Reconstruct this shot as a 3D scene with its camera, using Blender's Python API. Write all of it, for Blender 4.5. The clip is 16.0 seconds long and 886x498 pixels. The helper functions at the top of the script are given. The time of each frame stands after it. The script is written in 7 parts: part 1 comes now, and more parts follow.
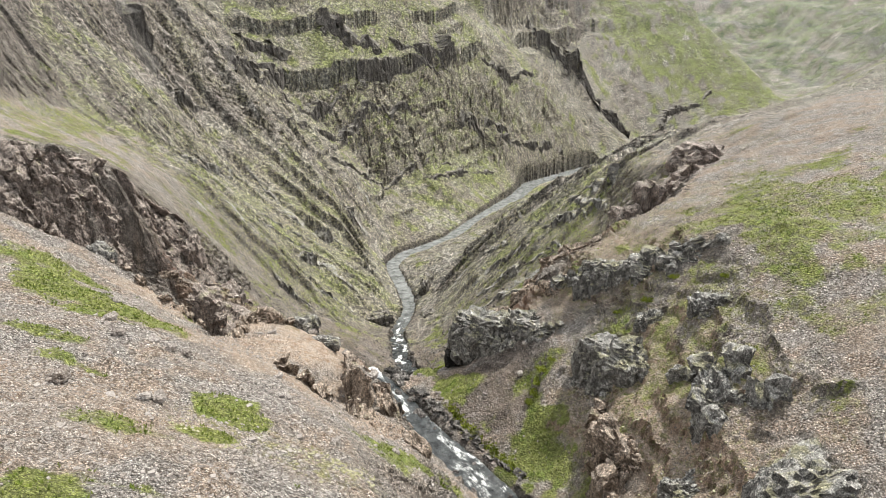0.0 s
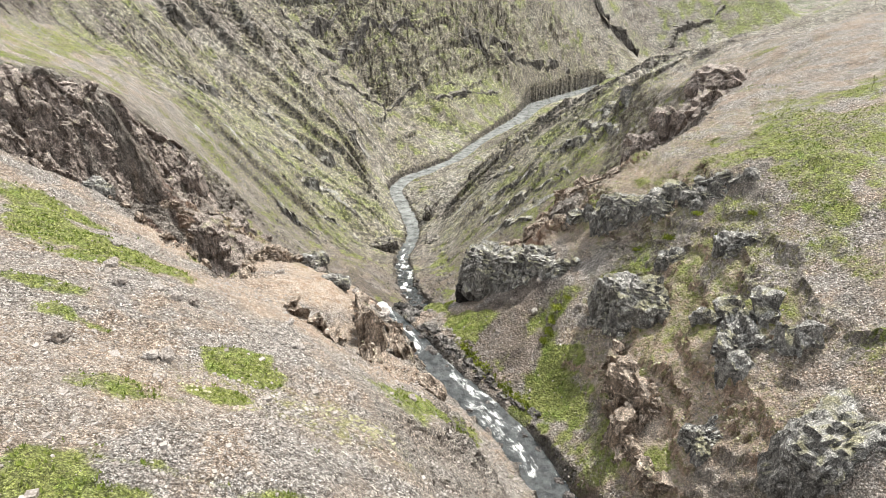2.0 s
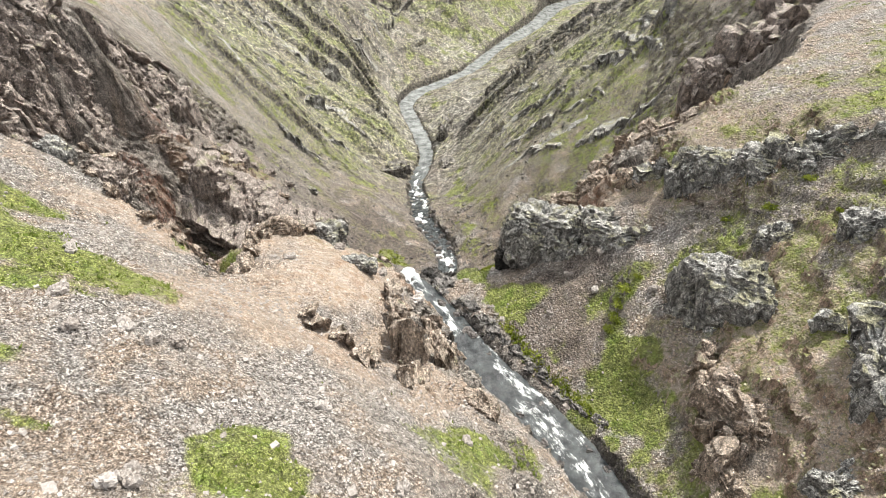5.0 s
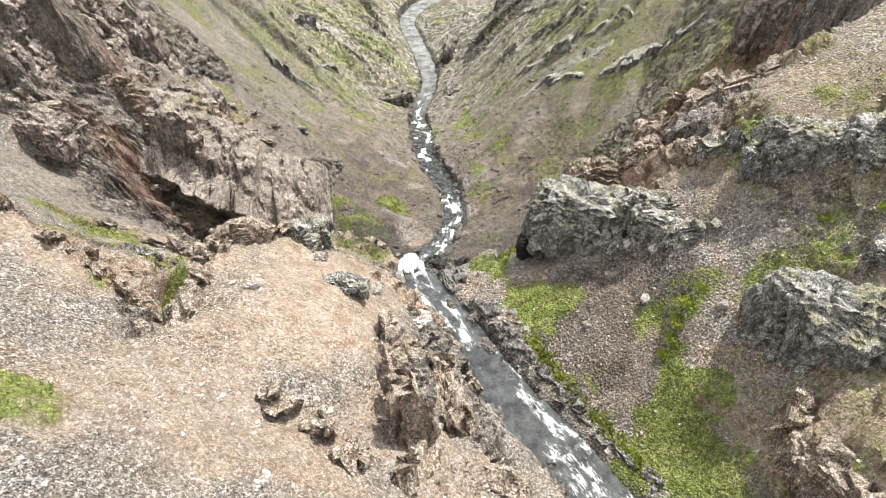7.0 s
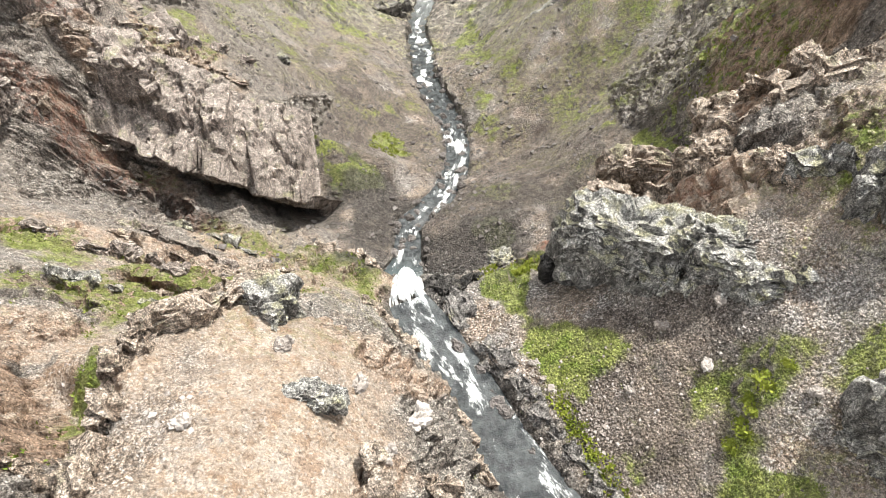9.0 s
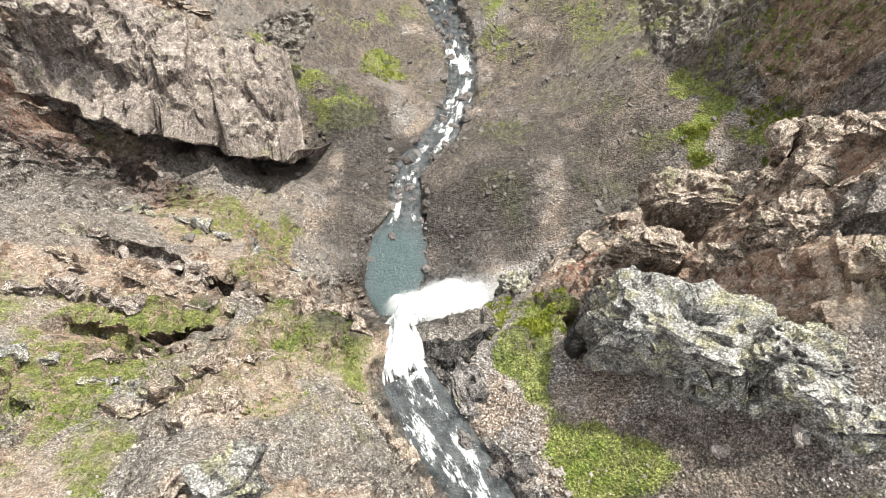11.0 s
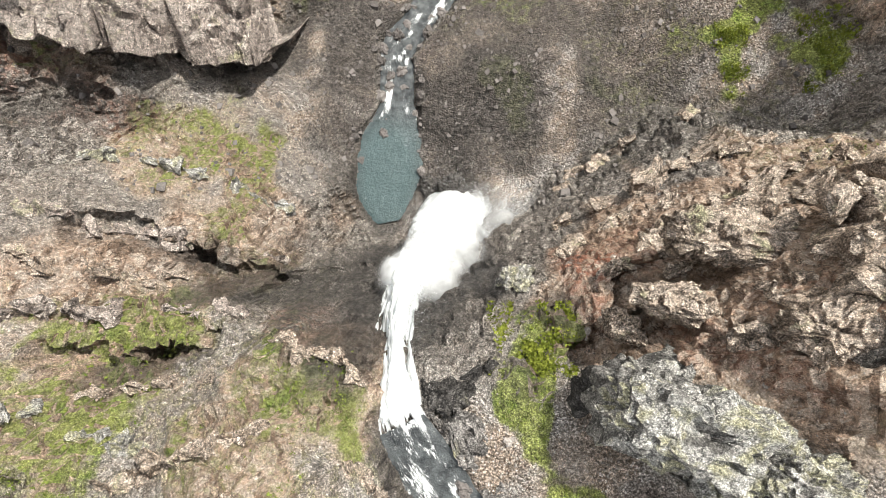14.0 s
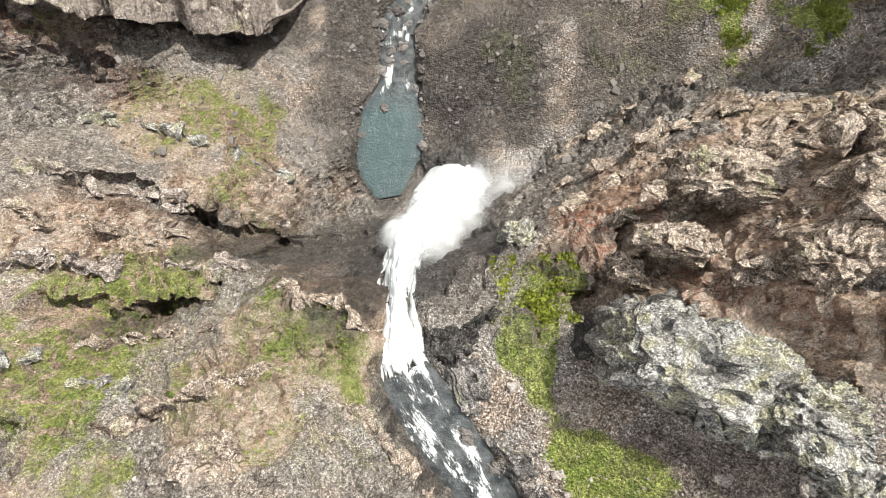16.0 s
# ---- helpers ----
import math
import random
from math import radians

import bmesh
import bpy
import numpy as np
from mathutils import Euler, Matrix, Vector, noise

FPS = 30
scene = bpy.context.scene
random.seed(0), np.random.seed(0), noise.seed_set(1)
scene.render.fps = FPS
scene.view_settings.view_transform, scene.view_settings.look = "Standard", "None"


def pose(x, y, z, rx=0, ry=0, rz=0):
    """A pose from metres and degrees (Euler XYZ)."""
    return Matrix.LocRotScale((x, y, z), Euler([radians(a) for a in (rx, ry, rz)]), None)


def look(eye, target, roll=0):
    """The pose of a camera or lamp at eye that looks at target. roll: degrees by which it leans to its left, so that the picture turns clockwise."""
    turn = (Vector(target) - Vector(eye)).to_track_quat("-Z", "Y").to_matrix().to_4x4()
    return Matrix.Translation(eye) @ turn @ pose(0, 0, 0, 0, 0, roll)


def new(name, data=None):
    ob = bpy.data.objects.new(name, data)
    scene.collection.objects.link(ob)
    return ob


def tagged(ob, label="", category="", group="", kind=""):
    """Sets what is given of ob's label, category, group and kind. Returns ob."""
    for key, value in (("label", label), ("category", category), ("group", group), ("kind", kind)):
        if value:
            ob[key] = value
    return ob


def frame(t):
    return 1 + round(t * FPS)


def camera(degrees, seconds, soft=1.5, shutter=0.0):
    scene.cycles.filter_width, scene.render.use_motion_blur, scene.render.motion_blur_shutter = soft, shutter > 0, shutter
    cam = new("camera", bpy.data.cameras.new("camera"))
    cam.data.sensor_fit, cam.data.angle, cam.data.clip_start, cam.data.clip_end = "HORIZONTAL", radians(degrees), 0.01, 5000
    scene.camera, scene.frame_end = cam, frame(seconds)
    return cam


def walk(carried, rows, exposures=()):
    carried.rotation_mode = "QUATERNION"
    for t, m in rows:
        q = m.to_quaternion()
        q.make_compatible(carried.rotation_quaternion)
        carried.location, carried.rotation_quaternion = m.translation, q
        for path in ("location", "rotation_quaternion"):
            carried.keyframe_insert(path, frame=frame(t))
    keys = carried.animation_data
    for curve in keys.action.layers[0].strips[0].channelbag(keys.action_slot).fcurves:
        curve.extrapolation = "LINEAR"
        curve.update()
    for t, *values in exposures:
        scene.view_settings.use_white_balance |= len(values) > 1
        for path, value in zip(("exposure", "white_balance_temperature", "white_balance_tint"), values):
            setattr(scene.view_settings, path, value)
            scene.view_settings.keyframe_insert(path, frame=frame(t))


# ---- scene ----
cam = camera(67.18, 16.0, soft=0.5)

# seconds; eye in metres; turn to the left, tilt and lean in degrees
PATH = [
    (0.0, 11.75, -90.12, 60.40, 0.00, -22.55, 0.14),
    (0.1, 11.73, -89.98, 60.42, 0.00, -24.40, 0.15),
    (0.2, 11.71, -89.85, 60.44, 0.01, -26.27, 0.15),
    (0.3, 11.69, -89.71, 60.46, 0.01, -28.05, 0.15),
    (0.4, 11.67, -89.58, 60.48, 0.01, -28.88, 0.15),
    (0.5, 11.65, -89.45, 60.50, 0.02, -29.07, 0.15),
    (1.0, 11.36, -88.44, 60.51, 0.02, -29.29, 0.22),
    (1.5, 10.85, -87.24, 60.58, 0.04, -29.33, 0.27),
    (2.0, 10.06, -85.74, 60.58, 0.04, -29.35, 0.21),
    (2.5, 9.18, -83.76, 60.63, 0.10, -29.32, 0.22),
    (3.0, 8.29, -81.20, 60.71, 0.16, -29.32, 0.22),
    (3.5, 7.43, -78.19, 60.63, 0.19, -29.29, 0.18),
    (4.0, 6.62, -74.89, 60.23, 0.21, -29.51, 0.20),
    (4.1, 6.48, -74.20, 60.05, 0.22, -30.70, 0.18),
    (4.2, 6.34, -73.51, 59.87, 0.24, -31.70, 0.17),
    (4.3, 6.21, -72.82, 59.68, 0.25, -32.60, 0.15),
    (4.4, 6.07, -72.13, 59.50, 0.27, -33.65, 0.14),
    (4.5, 5.93, -71.44, 59.32, 0.29, -34.57, 0.12),
    (4.6, 5.82, -70.64, 59.13, 0.30, -35.60, 0.13),
    (4.7, 5.71, -69.85, 58.94, 0.31, -36.35, 0.14),
    (4.8, 5.60, -69.05, 58.75, 0.33, -37.03, 0.15),
    (4.9, 5.49, -68.26, 58.56, 0.34, -37.35, 0.16),
    (5.0, 5.38, -67.46, 58.37, 0.35, -37.45, 0.16),
    (5.2, 5.16, -65.75, 57.98, 0.35, -37.63, 0.17),
    (7.3, 4.35, -45.99, 53.85, 0.67, -46.88, -0.03),
    (7.5, 4.29, -44.07, 53.53, 0.66, -48.27, 0.01),
    (8.0, 4.24, -39.19, 52.83, 0.71, -52.92, -0.04),
    (8.5, 4.19, -34.24, 52.14, 0.82, -54.40, -0.13),
    (9.0, 3.98, -29.32, 51.36, 0.82, -54.44, -0.17),
    (9.5, 3.83, -24.42, 50.73, 0.91, -55.25, -0.35),
    (10.0, 3.74, -19.45, 50.08, 1.03, -58.97, -0.46),
    (10.2, 3.71, -17.47, 49.85, 1.11, -60.65, -0.56),
    (12.3, 3.09, 4.37, 48.32, 0.48, -83.43, 0.14),
    (12.5, 3.19, 6.04, 48.31, 0.46, -86.36, 0.03),
    (13.0, 3.26, 9.10, 48.47, 0.37, -86.83, -0.05),
    (13.5, 3.28, 11.28, 48.55, 0.20, -87.16, 0.10),
    (14.0, 3.30, 12.24, 48.51, 0.28, -87.26, -0.08),
    (14.5, 3.23, 12.19, 48.45, 0.19, -87.25, -0.09),
    (15.0, 3.16, 11.12, 48.38, -0.02, -87.10, 0.08),
    (15.5, 3.14, 9.50, 48.29, -0.13, -86.90, 0.16),
    (16.0, 3.11, 7.88, 48.07, -0.23, -86.74, 0.29),
]


def aim(x, y, z, turn, tilt, lean):
    return pose(x, y, z, 90 + tilt, 0, turn) @ pose(0, 0, 0, 0, 0, lean)


walk(cam, [(row[0], aim(*row[1:])) for row in PATH],
     [(0.0, 0.27), (0.5, 0.50), (2.0, 0.54), (4.0, 0.60), (8.0, 0.77), (10.0, 0.89), (12.0, 0.70), (16.0, 0.67)])

# ---- daylight: bright thin overcast with a soft sun ----
SUN_ELEV, SUN_TURN = radians(54), radians(38)   # height of the sun; compass turn from +y towards +x
world = bpy.data.worlds.new("sky")
scene.world = world
world.use_nodes = True
wt = world.node_tree
sky = wt.nodes.new("ShaderNodeTexSky")
sky.sky_type, sky.sun_disc = "NISHITA", False
sky.sun_elevation, sky.sun_rotation = SUN_ELEV, SUN_TURN
sky.air_density, sky.dust_density, sky.ozone_density = 1.0, 3.0, 1.0
veil = wt.nodes.new("ShaderNodeMixRGB")           # high thin cloud takes the blue out of the sky
veil.inputs["Fac"].default_value = 0.75
veil.inputs["Color2"].default_value = (8.6, 8.8, 8.7, 1)
wt.links.new(sky.outputs["Color"], veil.inputs["Color1"])
wt.links.new(veil.outputs["Color"], wt.nodes["Background"].inputs["Color"])
wt.nodes["Background"].inputs["Strength"].default_value = 0.118

sun_data = bpy.data.lights.new("sun", "SUN")
sun_data.energy, sun_data.angle, sun_data.color = 4.0, radians(2), (1.0, 0.97, 0.88)
sun = new("sun", sun_data)
sun_way = Vector((math.sin(SUN_TURN) * math.cos(SUN_ELEV), math.cos(SUN_TURN) * math.cos(SUN_ELEV), math.sin(SUN_ELEV)))
sun.matrix_world = look(sun_way * 300, (0, 0, 0))

# ---- materials ----
def material(name, rough=0.9):
    m = bpy.data.materials.new(name)
    m.use_nodes = True
    return m, m.node_tree, m.node_tree.nodes["Principled BSDF"]


class Nodes:
    """Shortcuts for building one node tree."""

    def __init__(self, tree, space="Object"):
        self.t = tree
        self.co = tree.nodes.new("ShaderNodeNewGeometry").outputs["Position"]
        self.geo = tree.nodes.new("ShaderNodeNewGeometry")

    def put(self, sock, value):
        if isinstance(value, bpy.types.NodeSocket):
            self.t.links.new(value, sock)
        elif isinstance(value, tuple) and len(value) == 3 and sock.type == "RGBA":
            sock.default_value = (*value, 1)
        else:
            sock.default_value = value

    def noise(self, scale, detail=4.0, rough=0.55, warp=0.0, stretch=None):
        co = self.co
        if stretch:
            mp = self.t.nodes.new("ShaderNodeMapping")
            mp.inputs["Scale"].default_value = stretch
            self.t.links.new(co, mp.inputs["Vector"])
            co = mp.outputs["Vector"]
        n = self.t.nodes.new("ShaderNodeTexNoise")
        n.inputs["Scale"].default_value, n.inputs["Detail"].default_value = scale, detail
        n.inputs["Roughness"].default_value, n.inputs["Distortion"].default_value = rough, warp
        self.t.links.new(co, n.inputs["Vector"])
        return n.outputs["Fac"]

    def cells(self, scale, feature="F1", out="Distance", stretch=None):
        co = self.co
        if stretch:
            mp = self.t.nodes.new("ShaderNodeMapping")
            mp.inputs["Scale"].default_value = stretch
            self.t.links.new(co, mp.inputs["Vector"])
            co = mp.outputs["Vector"]
        n = self.t.nodes.new("ShaderNodeTexVoronoi")
        n.feature = feature
        n.inputs["Scale"].default_value = scale
        self.t.links.new(co, n.inputs["Vector"])
        return n.outputs[out]

    def ramp(self, fac, lo, hi, a=0.0, b=1.0):
        n = self.t.nodes.new("ShaderNodeMapRange")
        n.interpolation_type = "SMOOTHSTEP"
        for key, v in (("Value", fac), ("From Min", lo), ("From Max", hi), ("To Min", a), ("To Max", b)):
            self.put(n.inputs[key], v)
        return n.outputs["Result"]

    def math(self, op, a, b=0.0):
        n = self.t.nodes.new("ShaderNodeMath")
        n.operation = op
        self.put(n.inputs[0], a)
        self.put(n.inputs[1], b)
        return n.outputs[0]

    def mix(self, fac, a, b, blend="MIX"):
        n = self.t.nodes.new("ShaderNodeMixRGB")
        n.blend_type = blend
        self.put(n.inputs["Fac"], fac)
        self.put(n.inputs["Color1"], a)
        self.put(n.inputs["Color2"], b)
        return n.outputs["Color"]

    def attr(self, name):
        n = self.t.nodes.new("ShaderNodeAttribute")
        n.attribute_name = name
        s = self.t.nodes.new("ShaderNodeSeparateColor")
        self.t.links.new(n.outputs["Color"], s.inputs["Color"])
        return s.outputs["Red"], s.outputs["Green"], s.outputs["Blue"], n.outputs["Alpha"]

    def up(self):
        s = self.t.nodes.new("ShaderNodeSeparateXYZ")
        self.t.links.new(self.geo.outputs["Normal"], s.inputs[0])
        return s.outputs["Z"]

    def bump(self, height, strength, distance, after=None):
        n = self.t.nodes.new("ShaderNodeBump")
        n.inputs["Strength"].default_value, n.inputs["Distance"].default_value = strength, distance
        self.t.links.new(height, n.inputs["Height"])
        if after:
            self.t.links.new(after, n.inputs["Normal"])
        return n.outputs["Normal"]


def shaded_grit(n, col, far=None):
    """Grain of small stones and pits, their lit and shaded specks painted in at several sizes; far off only the larger
    ones tell.
    """
    grains = [(9.0, 0.43, 0.57, 0.58, 1.42, None), (3.6, 0.42, 0.58, 0.76, 1.24, None), (20.0, 0.38, 0.62, 0.6, 1.4, None), (1.4, 0.4, 0.6, 0.86, 1.14, None)]
    if far:
        grains += [(1.1, 0.44, 0.56, 0.55, 1.45, far), (0.45, 0.44, 0.56, 0.68, 1.3, far)]
    for scale, lo, hi, a, b, where in grains:
        f = n.ramp(n.noise(scale, 3, 0.7, 0.2), lo, hi, a, b)
        grey = n.t.nodes.new("ShaderNodeCombineColor")
        for key in ("Red", "Green", "Blue"):
            n.put(grey.inputs[key], f)
        col = n.mix(where or 1.0, col, grey.outputs["Color"], "MULTIPLY")
    return col


def shaded_lichen_rock(n, dark, mid, pale):
    """Weathered basalt: jointed sides painted darker and tops paler as light contrast, lichen on the tops, open cracks.
    """
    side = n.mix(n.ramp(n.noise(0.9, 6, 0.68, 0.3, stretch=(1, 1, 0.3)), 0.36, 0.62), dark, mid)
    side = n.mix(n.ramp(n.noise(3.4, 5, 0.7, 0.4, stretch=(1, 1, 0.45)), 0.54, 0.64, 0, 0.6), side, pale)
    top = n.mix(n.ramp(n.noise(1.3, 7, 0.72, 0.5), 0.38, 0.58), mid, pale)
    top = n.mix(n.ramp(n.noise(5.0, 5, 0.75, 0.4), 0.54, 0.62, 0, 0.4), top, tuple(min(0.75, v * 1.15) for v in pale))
    # light and shade painted in by facing: dark sides, pale tops
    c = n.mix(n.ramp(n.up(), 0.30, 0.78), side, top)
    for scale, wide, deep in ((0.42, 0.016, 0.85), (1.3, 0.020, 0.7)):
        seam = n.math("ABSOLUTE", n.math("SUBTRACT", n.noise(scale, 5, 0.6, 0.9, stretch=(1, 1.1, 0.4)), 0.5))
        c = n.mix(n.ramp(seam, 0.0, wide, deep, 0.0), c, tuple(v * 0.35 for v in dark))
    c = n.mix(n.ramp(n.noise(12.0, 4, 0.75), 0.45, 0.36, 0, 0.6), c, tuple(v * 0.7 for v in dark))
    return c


def ground_material():
    m, t, b = material("mountain_ground")
    n = Nodes(t)
    grass, rock, warm, wet = n.attr("cover")
    moss, scree, bed, red = n.attr("cover_more")
    far_beds, _, far, hills = n.attr("cover_beyond")
    fine, mid, broad = n.noise(13.0, 5, 0.75), n.noise(1.6, 6, 0.65), n.noise(0.22, 5, 0.55)

    def pebbles(scale):
        sep = n.t.nodes.new("ShaderNodeSeparateColor")
        n.put(sep.inputs["Color"], n.cells(scale, "F1", "Color"))
        return sep.outputs["Red"]

    pebble, grit, speck = pebbles(3.6), pebbles(9.5), pebbles(6.5)
    grain = n.ramp(n.math("ADD", n.math("MULTIPLY", pebble, 0.25), n.math("MULTIPLY", grit, 0.75)), 0.15, 0.85)
    gaps = n.ramp(n.cells(5.2, "DISTANCE_TO_EDGE"), 0.0, 0.10, 0.75, 0.0)
    # gravel: grey and pinkish stones with tan soil between
    gravel = n.mix(grain, (0.17, 0.145, 0.125), (0.57, 0.53, 0.50))
    soil_a = n.mix(n.ramp(grit, 0.1, 0.9), (0.22, 0.155, 0.11), (0.47, 0.375, 0.30))
    gravel = n.mix(n.ramp(broad, 0.44, 0.6, 0, 0.85), gravel, soil_a)
    gravel = n.mix(n.ramp(fine, 0.56, 0.68, 0, 0.6), gravel, (0.60, 0.56, 0.52))
    gravel = n.mix(n.ramp(fine, 0.44, 0.34, 0, 0.6), gravel, (0.11, 0.085, 0.07))
    # scree: darker brown-grey fine debris with streaks
    sc = n.mix(grain, (0.05, 0.041, 0.035), (0.27, 0.225, 0.197))
    sc = n.mix(n.ramp(mid, 0.35, 0.7, 0, 0.5), sc, n.mix(grit, (0.12, 0.096, 0.083), (0.20, 0.165, 0.145)))
    sc = n.mix(n.ramp(fine, 0.6, 0.7, 0, 0.5), sc, (0.31, 0.27, 0.245))
    col = n.mix(n.math("MULTIPLY", gaps, n.ramp(broad, 0.6, 0.4)), n.mix(scree, gravel, sc), (0.05, 0.04, 0.033))
    soil = n.mix(n.ramp(mid, 0.3, 0.72), (0.42, 0.295, 0.205), (0.57, 0.48, 0.40))
    soil = n.mix(n.ramp(fine, 0.50, 0.64, 0, 0.4), soil, (0.60, 0.52, 0.46))
    soil = n.mix(n.ramp(n.noise(0.35, 6, 0.62, 0.6), 0.50, 0.62, 0, 0.7), soil, (0.60, 0.51, 0.44))
    soil = n.mix(n.ramp(n.noise(0.5, 5, 0.6, 0.4), 0.46, 0.36, 0, 0.6), soil, (0.37, 0.235, 0.15))
    soil = n.mix(n.ramp(speck, 0.88, 0.94, 0, 0.45), n.mix(n.ramp(speck, 0.10, 0.06, 0, 0.5), soil, (0.15, 0.105, 0.075)), (0.64, 0.58, 0.53))
    col = n.mix(n.ramp(speck, 0.88, 0.92, 0, 0.65), col, n.mix(scree, (0.66, 0.62, 0.58), (0.30, 0.265, 0.24)))
    col = n.mix(n.ramp(speck, 0.13, 0.10, 0, 0.55), col, (0.06, 0.048, 0.04))
    col = n.mix(n.math("MULTIPLY", warm, n.ramp(broad, 0.25, 0.5, 0.55, 1.0)), col, soil)
    # broad stains: soil washed out over the gravel, damp brown streaks
    col = n.mix(n.ramp(n.noise(0.13, 6, 0.65, 0.8), 0.50, 0.62, 0, 0.5), col, n.mix(fine, (0.20, 0.15, 0.115), (0.46, 0.385, 0.32)))
    col = n.mix(n.math("MULTIPLY", scree, n.ramp(n.noise(0.3, 6, 0.7, 0.5, stretch=(1, 0.35, 1)), 0.52, 0.64, 0, 0.6)), col, (0.085, 0.068, 0.057))
    # the far mountainside: grey-brown debris, thin level beds that crop out of it, and stripes of debris down the slope
    debris = n.mix(n.ramp(n.noise(0.9, 6, 0.72), 0.34, 0.66), (0.14, 0.132, 0.115), (0.47, 0.45, 0.40))
    debris = n.mix(n.ramp(n.noise(0.035, 4, 0.6, 0.4), 0.42, 0.6, 0, 0.6), debris, (0.20, 0.168, 0.145))
    col = n.mix(n.math("MULTIPLY", far, 0.8), col, debris)
    layer = n.noise(1.0, 5, 0.62, 0.15, stretch=(0.014, 0.014, 0.36))
    broken = n.ramp(n.noise(0.05, 6, 0.7, 0.5), 0.42, 0.56)
    col = n.mix(n.math("MULTIPLY", n.math("MULTIPLY", far_beds, broken), n.ramp(layer, 0.53, 0.58, 0, 0.85)), col, n.mix(n.ramp(n.noise(0.7, 6, 0.7), 0.4, 0.6), (0.045, 0.042, 0.04), (0.20, 0.187, 0.172)))
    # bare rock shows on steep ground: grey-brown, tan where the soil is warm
    rk = shaded_lichen_rock(n, (0.12, 0.102, 0.09), (0.34, 0.295, 0.262), (0.50, 0.46, 0.415))
    rt = shaded_lichen_rock(n, (0.19, 0.124, 0.088), (0.57, 0.40, 0.295), (0.70, 0.585, 0.49))
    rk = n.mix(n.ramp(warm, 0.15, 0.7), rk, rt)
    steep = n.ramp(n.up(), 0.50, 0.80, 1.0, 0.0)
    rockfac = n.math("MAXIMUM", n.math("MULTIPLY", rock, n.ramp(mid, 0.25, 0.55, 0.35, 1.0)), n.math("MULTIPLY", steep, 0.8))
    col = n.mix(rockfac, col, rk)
    col = n.mix(n.math("MULTIPLY", bed, n.ramp(n.noise(0.16, 6, 0.7, stretch=(1, 1, 0.5)), 0.36, 0.48, 0.35, 0.95)), col, n.mix(n.ramp(n.noise(0.55, 7, 0.72, 0.3, stretch=(1, 1, 0.2)), 0.42, 0.6), (0.08, 0.077, 0.075), (0.34, 0.33, 0.31)))
    col = n.mix(n.math("MULTIPLY", red, n.ramp(mid, 0.38, 0.62)), col, n.mix(fine, (0.24, 0.085, 0.05), (0.46, 0.22, 0.15)))
    # broken stones, dark and pale, and hollows painted dark as shade, at every size
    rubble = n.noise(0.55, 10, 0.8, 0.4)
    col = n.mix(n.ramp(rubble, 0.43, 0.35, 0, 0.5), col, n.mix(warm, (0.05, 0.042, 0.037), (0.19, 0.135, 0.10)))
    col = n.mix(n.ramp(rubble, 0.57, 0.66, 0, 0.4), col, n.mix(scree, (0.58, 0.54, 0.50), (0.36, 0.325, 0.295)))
    # moss and grass
    ms = n.mix(n.ramp(fine, 0.36, 0.64), (0.13, 0.12, 0.04), (0.42, 0.40, 0.22))
    col = n.mix(n.math("MULTIPLY", moss, n.ramp(n.noise(1.1, 7, 0.75, 0.5), 0.48, 0.60, 0, 0.9)), col, ms)
    gr = n.mix(n.ramp(mid, 0.3, 0.7), (0.125, 0.155, 0.025), (0.28, 0.315, 0.075))
    gr = n.mix(n.ramp(fine, 0.45, 0.68, 0, 0.55), gr, (0.38, 0.38, 0.18))
    gr = n.mix(n.ramp(n.noise(0.5, 5, 0.65), 0.5, 0.66, 0, 0.75), gr, n.mix(fine, (0.075, 0.135, 0.01), (0.24, 0.33, 0.05)))
    gr = n.mix(n.ramp(n.noise(2.4, 8, 0.78), 0.47, 0.36, 0, 0.65), gr, (0.08, 0.072, 0.03))
    gr = n.mix(n.math("MULTIPLY", far, 0.85), gr, n.mix(n.ramp(n.noise(0.8, 6, 0.7), 0.35, 0.65), (0.11, 0.14, 0.035), (0.30, 0.325, 0.115)))
    gr = n.mix(hills, gr, n.mix(n.ramp(n.noise(0.03, 8, 0.7, 0.5), 0.36, 0.64), (0.055, 0.085, 0.04), (0.20, 0.245, 0.115)))
    edge = n.math("ADD", n.math("ADD", grass, n.math("MULTIPLY", n.math("SUBTRACT", n.noise(0.7, 8, 0.78), 0.5), 2.0)), n.math("ADD", n.math("MULTIPLY", n.math("SUBTRACT", fine, 0.5), 0.9), n.math("MULTIPLY", n.math("SUBTRACT", n.noise(0.06, 5, 0.6), 0.5), 1.3)))
    flat = n.ramp(n.up(), 0.45, 0.66)
    col = n.mix(n.math("MULTIPLY", n.ramp(edge, 0.32, 0.86, 0, 0.9), flat), col, gr)
    # wet rock darkens; the same mask paints shade into the recess and clefts
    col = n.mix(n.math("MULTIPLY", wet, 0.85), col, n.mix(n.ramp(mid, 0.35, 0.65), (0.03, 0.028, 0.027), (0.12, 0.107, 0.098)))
    col = n.mix(n.math("MULTIPLY", warm, 0.6), shaded_grit(n, col, far), col)
    t.links.new(col, b.inputs["Base Color"])
    n.put(b.inputs["Roughness"], n.ramp(wet, 0.2, 1.0, 0.93, 0.5))
    b.inputs["Specular IOR Level"].default_value = 0.25
    h = n.math("ADD", n.math("MULTIPLY", n.cells(4.2), -0.7), n.math("ADD", mid, n.math("MULTIPLY", fine, 0.4)))
    nm = n.bump(h, 1.0, 0.5)
